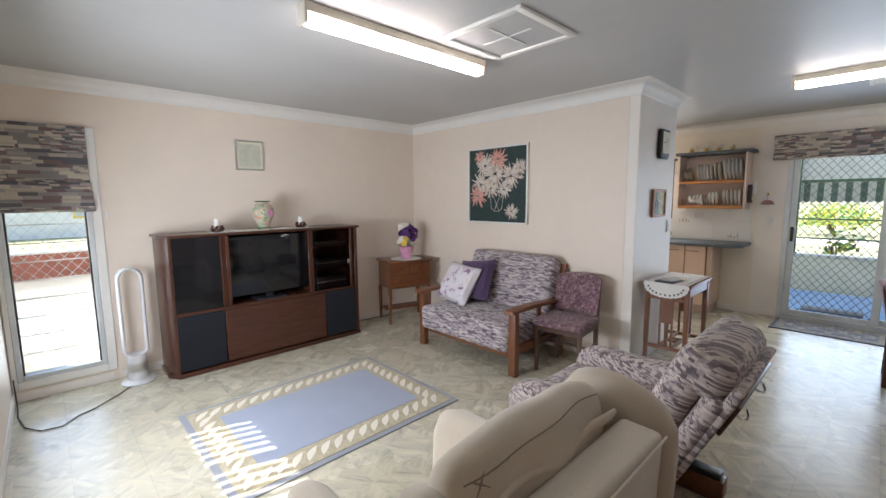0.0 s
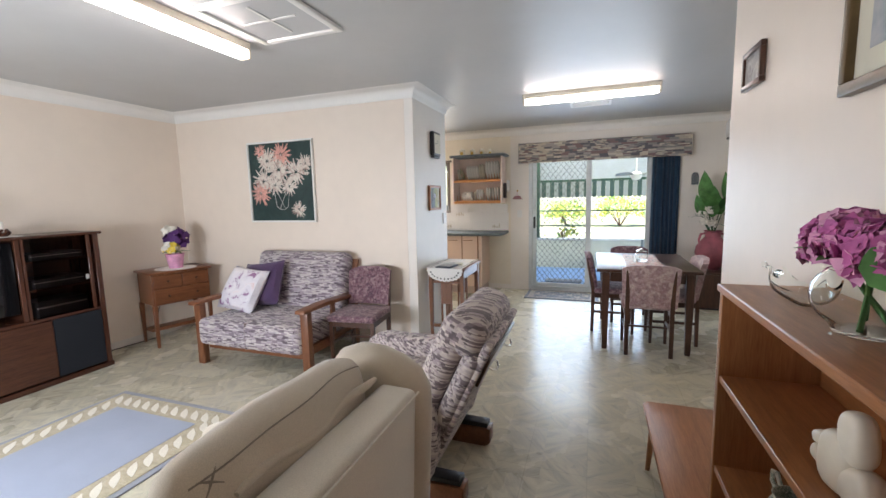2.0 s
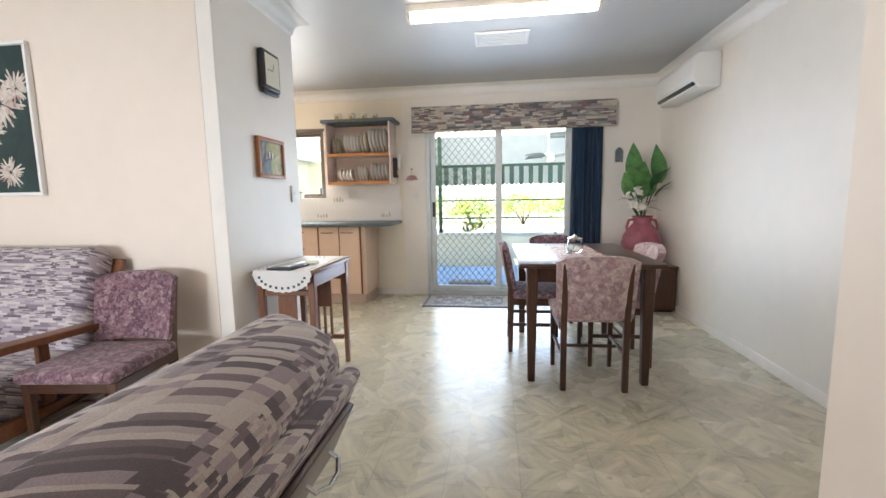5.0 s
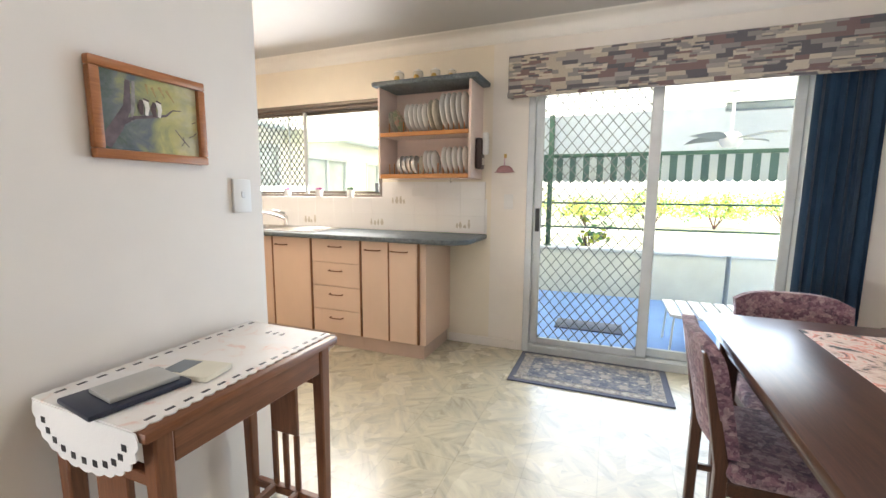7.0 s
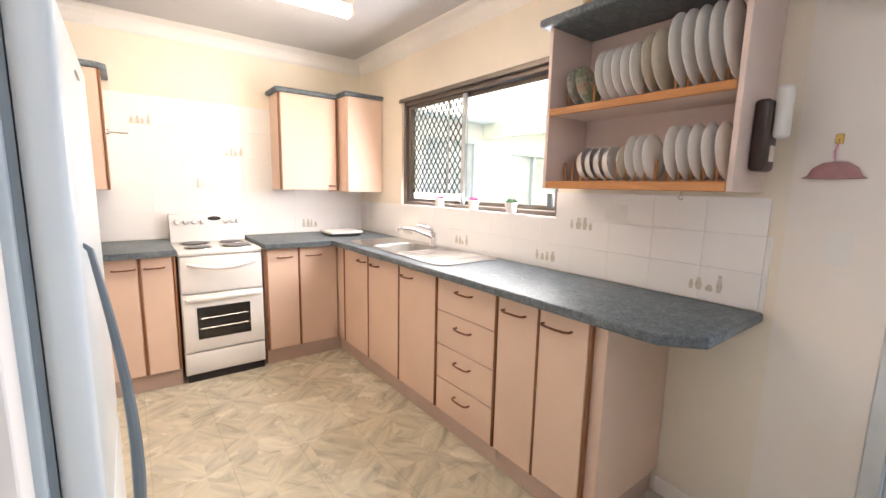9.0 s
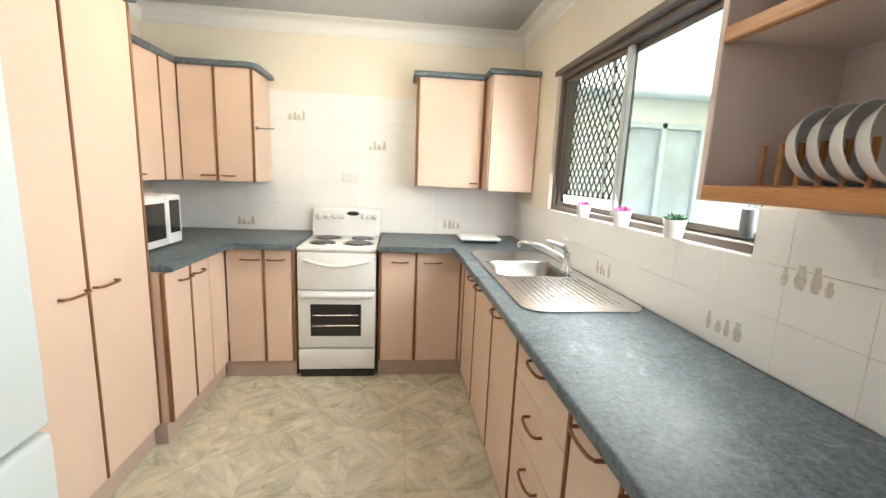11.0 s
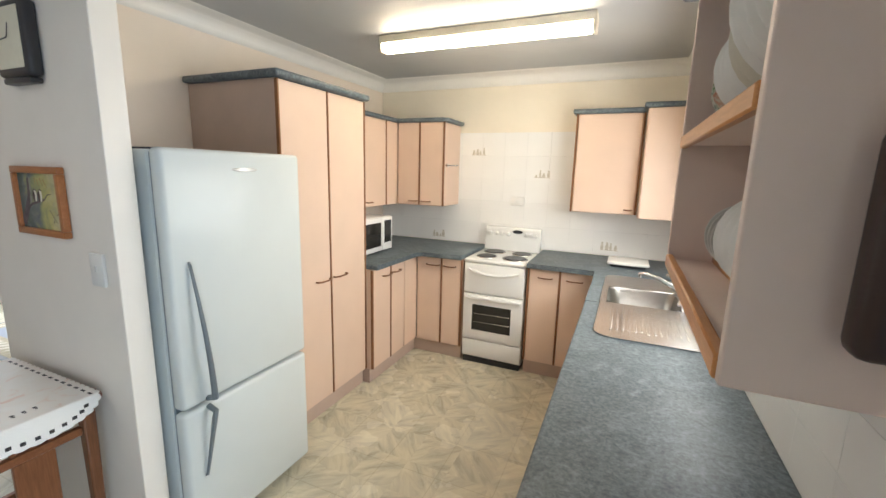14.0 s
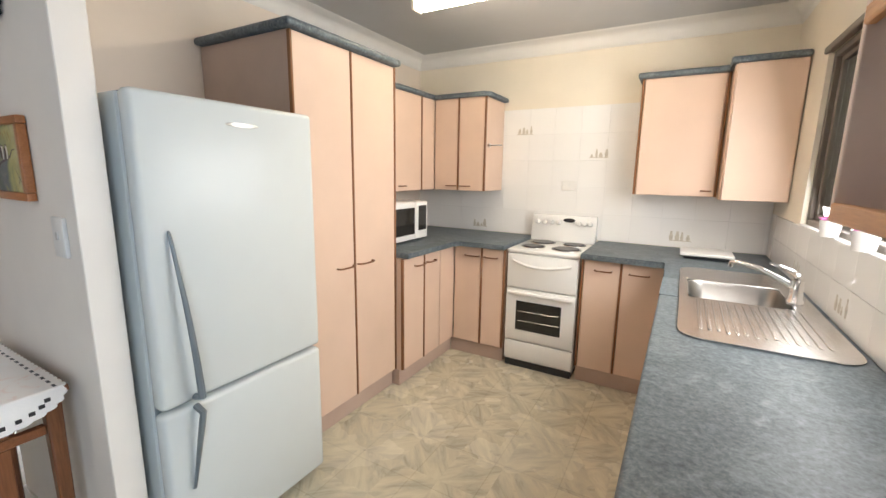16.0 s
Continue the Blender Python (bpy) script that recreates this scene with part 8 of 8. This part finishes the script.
# cabinet, urn and artificial plant in the corner
bx = thing("low_cabinet", (6.0, -1.40, 0.0), "dark low cabinet in the dining corner", "cabinet")
part("body", box(5.72, 6.32, -1.63, -1.19, 0.02, 0.435, 0.006), M["darkwood"], bx, at_world=True)
part("top", box(5.70, 6.335, -1.64, -1.17, 0.4355, 0.455, 0.005), M["darkwood"], bx, at_world=True)
part("door", box(5.707, 5.7195, -1.62, -1.20, 0.03, 0.43, 0.003, 1), M["darkwood_v"], bx, at_world=True)
part("plinth", box(5.74, 6.30, -1.61, -1.21, 0.0, 0.0195), M["black"], bx, at_world=True)
ur = thing("pink_urn", (6.05, -1.40, 0.4555), "large mottled pink pottery urn", "urn")
part("body", lathe([(0, 0), (0.09, 0), (0.10, 0.02), (0.17, 0.12), (0.19, 0.20), (0.175, 0.28), (0.12, 0.36), (0.085, 0.40), (0.085, 0.45), (0.105, 0.47), (0.10, 0.475), (0.075, 0.45), (0, 0.42)], 36), M["pinkpot"], ur)
for s in (-1, 1):
    part("ear", tube([(0, s * 0.08, 0.44), (0, s * 0.13, 0.43), (0, s * 0.15, 0.36), (0, s * 0.14, 0.32)], 0.014, 8), M["pinkpot"], ur)
ap = thing("artificial_plant", (6.05, -1.40, 0.88), "tall artificial plant with broad leaves and white flowers", "plant")
rr = random.Random(4)
for k, (y, top, w_) in enumerate(((0.10, 0.78, 0.17), (-0.14, 0.76, 0.16), (0.02, 0.60, 0.15), (-0.05, 0.5, 0.14), (0.16, 0.5, 0.13))):
    part("stem", tube([(0, 0, -0.02), (0.0, y * 0.5, top * 0.3), (-0.02, y, top * 0.55)], 0.006, 6), M["leafdark"], ap)
    q = leaf_blade(top * 0.52, w_, 0.12, 10)
    q.transform(pose(-0.02, y, top * 0.5, 80, 0, 90 + rr.uniform(-50, 50)))
    part("leaf", q, M["leaf"], ap, "broad green leaf")
for k, (y, z, l, w_, a) in enumerate(((0.13, 0.34, 0.26, 0.15, 60), (-0.10, 0.32, 0.28, 0.14, 120), (0.05, 0.22, 0.22, 0.12, 95), (-0.16, 0.24, 0.22, 0.11, 150), (0.18, 0.22, 0.20, 0.10, 40))):
    q = leaf_blade(l, w_, 0.25, 8)
    q.transform(pose(-0.05, y * 0.6, z, 58, 0, a))
    part("leaf", q, M["leafdark"] if k % 2 else M["leaf"], ap, "broad green leaf")
for k in range(16):
    q = leaf_blade(rr.uniform(0.18, 0.3), 0.035, 0.5, 6)
    q.transform(pose(0, rr.uniform(-0.06, 0.06), 0.05 + 0.018 * k, rr.uniform(20, 60), 0, rr.uniform(0, 360)))
    part("leaf", q, M["leafdark"], ap)
for k, (y, z) in enumerate(((0.12, 0.16), (0.07, 0.30), (0.14, 0.26), (0.03, 0.14))):
    p1, p2 = blossom_ball((-0.08, y, z), 0.035, 24, [0, 1], 40 + k, 0.9, 0.03)
    part("bloom", p1, M["petal_white"], ap, "white silk flower")
    part("bloom", p2, M["petal_white"], ap, "white silk flower")
pq = thing("wall_plaque", (E - 0.001, -1.235, 1.50), "small dark arched wall plaque", "wall ornament", turn=90)
part("plaque", prism([(-0.045, 0), (0.045, 0), (0.045, 0.11)] + [(0.045 * math.cos(a), 0.12 + 0.045 * math.sin(a)) for a in [math.pi * k / 8 for k in range(9)]] + [(-0.045, 0.11)], 0.016, "y", -0.017, 0.003, 1), M["handle_grey"], pq)
part("relief", lathe([(0, 0.006), (0.02, 0.004), (0.026, 0), (0, 0)], 16), M["silver_paint"], pq).matrix_basis = pose(0, -0.0172, 0.08, 90)
aq = thing("air_conditioner", (5.55, DIN_S + 0.001, 1.98), "white split-system air conditioner on the wall", "air conditioner")
part("case", prism([(0.0, 0.0), (0.0, 0.27), (0.17, 0.27), (0.205, 0.22), (0.205, 0.08), (0.15, 0.0)], 0.80, "x", -0.40, 0.012, 2), M["plastic"], aq)
part("air_slot", box(-0.36, 0.36, 0.155, 0.2, 0.028, 0.05, 0.004), M["black"], aq)
part("louvre_flap", box(-0.36, 0.36, 0.13, 0.175, 0.006, 0.018, 0.003, 1), M["plastic"], aq)

# ---- outside ----
structure("ground", box(-60, 90, -70, 80, -0.30, -0.16), M["grass"], "sunlit lawn around the house", "ground")
structure("pavement", box(E + 0.14, 8.66, -4.5, 5.2, -0.159, -0.03), M["patio"], "blue painted concrete patio floor", "patio")
structure("driveway", box(-9, 3.0, 6.2, 9.5, -0.159, -0.12), M["concrete"], "pale concrete driveway", "driveway")
structure("patio_ceiling", box(E + 0.14, 8.9, -4.5, 2.3, 2.18, 2.24), M["patio_roof"], "pale flat patio roof lining", "ceiling")
structure("patio_ceiling_wing", box(E + 0.14, 12.6, 2.301, 5.2, 2.18, 2.24), M["patio_roof"], "pale patio roof lining beside the wing", "ceiling")
pw = thing("patio_wall", (8.72, -1.0, -0.159), "low cream rendered patio wall, coloured as in shade", "wall", kind="structure")
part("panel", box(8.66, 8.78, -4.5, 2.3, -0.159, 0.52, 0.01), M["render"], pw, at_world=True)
part("coping", box(8.64, 8.80, -4.5, 2.3, 0.5205, 0.555, 0.008), M["alu"], pw, at_world=True)
for y in (-4.2, -1.55, 1.05):
    p = thing("patio_post", (8.72, y, 0.555), "slim dark green steel patio post", "post", "patio posts")
    part("shaft", box(-0.03, 0.03, -0.03, 0.03, 0.0, 1.624, 0.006), M["green_metal"], p)
    part("base_plate", box(-0.05, 0.05, -0.05, 0.05, 0.0, 0.012, 0.003, 1), M["green_metal"], p)
rl = thing("patio_rail", (8.72, -1.0, 1.1), "thin steel rails above the patio wall", "railing")
for z in (0.80, 1.10):
    part("rail", tube([(8.72, -4.4, z), (8.72, 2.2, z)], 0.012, 8), M["green_metal"], rl, at_world=True)
aw = thing("striped_awning", (8.82, -1.0, 1.75), "green and white striped scalloped awning valance, colours dimmed as in shade", "awning")
part("batten", box(8.79, 8.83, -4.5, 2.3, 1.665, 1.71, 0.004, 1), M["green_metal"], aw, at_world=True)
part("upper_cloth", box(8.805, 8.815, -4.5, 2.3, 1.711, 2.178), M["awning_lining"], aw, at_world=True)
for k in range(84):
    y = -4.45 + 0.08 * k
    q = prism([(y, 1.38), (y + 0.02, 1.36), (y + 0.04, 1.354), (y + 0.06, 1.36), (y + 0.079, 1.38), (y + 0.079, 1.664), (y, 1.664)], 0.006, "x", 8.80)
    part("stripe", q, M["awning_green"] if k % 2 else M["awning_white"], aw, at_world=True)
om = thing("outdoor_mat", (7.27, 0.45, -0.03), "dark rubber mat on the patio", "mat")
part("mat", box(7.12, 7.42, 0.16, 0.75, -0.029, -0.018, 0.004), M["mat_navy"], om, at_world=True)
ot = thing("patio_table", (6.98, -0.42, -0.03), "white slatted patio table on thin steel legs", "table")
for k in range(6):
    part("slat", box(-0.26, 0.26, -0.28 + 0.095 * k, -0.20 + 0.095 * k, 0.32, 0.338, 0.004, 1), M["plastic"], ot)
for x in (-0.23, 0.23):
    part("leg_frame", tube([(x, -0.26, 0.0), (x * 0.95, -0.24, 0.31), (x * 0.95, 0.24, 0.31), (x, 0.26, 0.0)], 0.010, 8), M["alu"], ot)
us = thing("umbrella_stand", (8.22, -0.83, -0.03), "dark umbrella stand with steel pole", "umbrella stand")
part("pole", tube([(0, 0, 0.0), (0, 0, 0.62)], 0.022, 12), M["handle_grey"], us)
for a in (0, 90):
    part("cross_foot", box(-0.36, 0.36, -0.025, 0.025, 0.0, 0.03, 0.005) if a == 0 else box(-0.025, 0.025, -0.40, 0.40, 0.0305, 0.055, 0.005), M["handle_grey"], us)

# the far wing of the house beyond the patio
wg = thing("house_wing", (9.5, 5.3, -0.16), "cream clad house wing with sliding windows", "house")
part("wall", wall_with_holes("y", 5.2, 5.34, E + 0.14, 12.6, -0.16, 2.6, [(7.6, 8.5, 0.0, 1.95), (9.1, 10.3, 0.85, 1.85), (11.0, 12.0, 0.85, 1.85)]), M["cladding"], wg, at_world=True)
part("roof", box(E + 0.0, 13.0, 5.0, 8.5, 2.605, 2.75), M["silver_paint"], wg, at_world=True)
for x0, x1, z0, z1 in ((7.6, 8.5, 0.0, 1.95), (9.1, 10.3, 0.85, 1.85), (11.0, 12.0, 0.85, 1.85)):
    wd = part("window", box(x0, x1, 5.24, 5.25, z0, z1), M["wing_glass"], wg, "pale window glass", at_world=True)
    for a0, a1, lo, hi in ((x0, x0 + 0.05, z0, z1), (x1 - 0.05, x1, z0, z1), ((x0 + x1) / 2 - 0.025, (x0 + x1) / 2 + 0.025, z0, z1), (x0 + 0.05, x1 - 0.05, z1 - 0.05, z1), (x0 + 0.05, x1 - 0.05, z0, z0 + 0.05)):
        part("frame", box(a0, a1, 5.19, 5.238, lo, hi), M["alu"], wd, at_world=True)
part("end_wall", box(12.6, 12.74, 2.3, 5.34, -0.16, 2.6), M["cladding"], wg, at_world=True)
structure("patio_beam", box(8.6, 8.72, 2.301, 5.19, 1.98, 2.178), M["awning_yellow"], "pale painted patio beam", "beam")


def shrub(at, r, high, n, mats, seed, name, label):
    """A leafy bush: many small leaf clumps on short branches."""
    rr = random.Random(seed)
    t = thing(name, at, label, "shrub", "garden shrubs")
    for k in range(6):
        a = rr.uniform(0, 6.28)
        part("branch", tube([(0, 0, 0), (0.3 * r * math.cos(a), 0.3 * r * math.sin(a), high * 0.4), (0.7 * r * math.cos(a), 0.7 * r * math.sin(a), high * 0.75)], [0.03, 0.02, 0.008], 6), M["darkwood"], t)
    verts = [[] for _ in mats]
    faces = [[] for _ in mats]
    for k in range(n):
        u, a = rr.uniform(-0.6, 1), rr.uniform(0, 6.28)
        s = math.sqrt(max(0, 1 - u * u))
        f = rr.uniform(0.55, 1.1) * (1 + 0.25 * math.sin(3 * a + seed))
        c = Vector((r * f * s * math.cos(a), r * f * s * math.sin(a), high * 0.55 + high * 0.45 * u * f))
        d = Vector((rr.uniform(-1, 1), rr.uniform(-1, 1), rr.uniform(-0.4, 1))).normalized()
        e = d.orthogonal().normalized()
        l, w_ = rr.uniform(0.10, 0.2), rr.uniform(0.04, 0.09)
        i = k % len(mats)
        b0 = len(verts[i])
        verts[i] += [c - d * l / 2, c + e * w_ / 2, c + d * l / 2, c - e * w_ / 2]
        faces[i].append((b0, b0 + 1, b0 + 2, b0 + 3))
    for i, m_ in enumerate(mats):
        me = bpy.data.meshes.new("foliage")
        me.from_pydata([tuple(v) for v in verts[i]], [], faces[i])
        me.materials.append(M[m_])
        ob = new("foliage", me)
        ob.parent = t


for k, (x, y, r, h) in enumerate(((22.0, -1.2, 1.3, 1.55), (23.0, -3.6, 1.2, 1.4), (24.5, -6.4, 1.5, 1.6), (22.5, 1.3, 1.1, 1.3), (24.0, 4.2, 1.4, 1.5))):
    shrub((x, y, -0.16), r, h, 1100, ["bush_yellow", "bush_yellow", "leaf"], 1 + k, "garden_shrub", "far yellow-green flowering garden shrub")
structure("road", box(18.6, 20.4, -70, 80, -0.159, -0.13), M["concrete"], "pale sunlit street beyond the lawn", "road")
shrub((9.5, 0.52, -0.16), 0.28, 1.05, 70, ["leaf", "bush_yellow"], 4, "garden_shrub", "small green shrub behind the patio wall")
shrub((-2.5, 13.0, -0.16), 1.2, 2.2, 1200, ["leaf", "leafdark"], 5, "garden_shrub", "dark green street shrub")
fc = thing("brick_fence", (0.0, 11.0, -0.16), "low red brick fence beyond the driveway", "fence")
part("fence_wall", box(-8, 6, 10.9, 11.1, -0.16, 0.50), M["brick"], fc, at_world=True)
part("coping", box(-8, 6, 10.86, 11.14, 0.501, 0.55, 0.01), M["concrete"], fc, at_world=True)

# the house across the street, seen through the louvre window
nh = thing("neighbour_house", (-3.0, 26.0, -0.16), "pale rendered house across the street with yellow-framed windows", "house")
part("wall", wall_with_holes("y", 26.0, 26.2, -14.0, 9.0, -0.16, 2.9, [(-7.0, -5.2, 0.7, 1.9), (-3.2, -1.4, 0.7, 1.9), (1.0, 2.8, 0.7, 1.9)]), M["cladding"], nh, at_world=True)
part("roof", prism([(25.4, 2.905), (30.5, 4.6), (35.6, 2.905)], 24.0, "x", -14.5), M["silver_paint"], nh, at_world=True)
for x0 in (-7.0, -3.2, 1.0):
    wd = part("window", box(x0, x0 + 1.8, 26.06, 26.08, 0.7, 1.9), M["wing_glass"], nh, at_world=True)
    for a0, a1, lo, hi in ((x0, x0 + 0.09, 0.7, 1.9), (x0 + 1.71, x0 + 1.8, 0.7, 1.9), (x0 + 0.09, x0 + 1.71, 0.7, 0.79), (x0 + 0.09, x0 + 1.71, 1.81, 1.9), (x0 + 0.86, x0 + 0.94, 0.79, 1.81)):
        part("frame", box(a0, a1, 25.98, 26.05, lo, hi), M["petal_yellow"], wd, "yellow painted window frame", at_world=True)

# patio ceiling fan and batten light
pf = thing("patio_fan", (7.8, -0.66, 2.18), "white ceiling fan with leaf-shaped blades over the patio", "ceiling fan")
part("canopy", lathe([(0.0, 0.0), (0.06, 0.0), (0.05, -0.05), (0.015, -0.06), (0.0, -0.06)], 20), M["plastic"], pf)
part("rod", tube([(0, 0, -0.058), (0, 0, -0.42)], 0.012, 8), M["plastic"], pf)
part("motor", lathe([(0.0, -0.40), (0.05, -0.41), (0.09, -0.45), (0.09, -0.50), (0.06, -0.54), (0.0, -0.55)], 24), M["plastic"], pf)
for k in range(4):
    q = leaf_blade(0.42, 0.16, 0.06, 8)
    q.transform(pose(0, 0, -0.47, 0, 0, 90 * k + 40) @ pose(0, 0.08, 0, 4, 12, 0))
    bmesh.ops.solidify(q, geom=q.faces[:], thickness=0.008)
    # blades share the awning's white, which has shade in its colour
    part("blade", q, M["awning_white"], pf)
pb = thing("patio_light", (8.5, -1.15, 2.18), "long pale batten light under the patio roof", "ceiling light")
part("tray", box(-0.07, 0.07, -0.42, 0.42, -0.03, -0.001, 0.005), M["plastic"], pb)
part("cover", box(-0.055, 0.055, -0.41, 0.41, -0.105, -0.0305, 0.02, 3), M["handle_grey"], pb, "unlit grey cover")
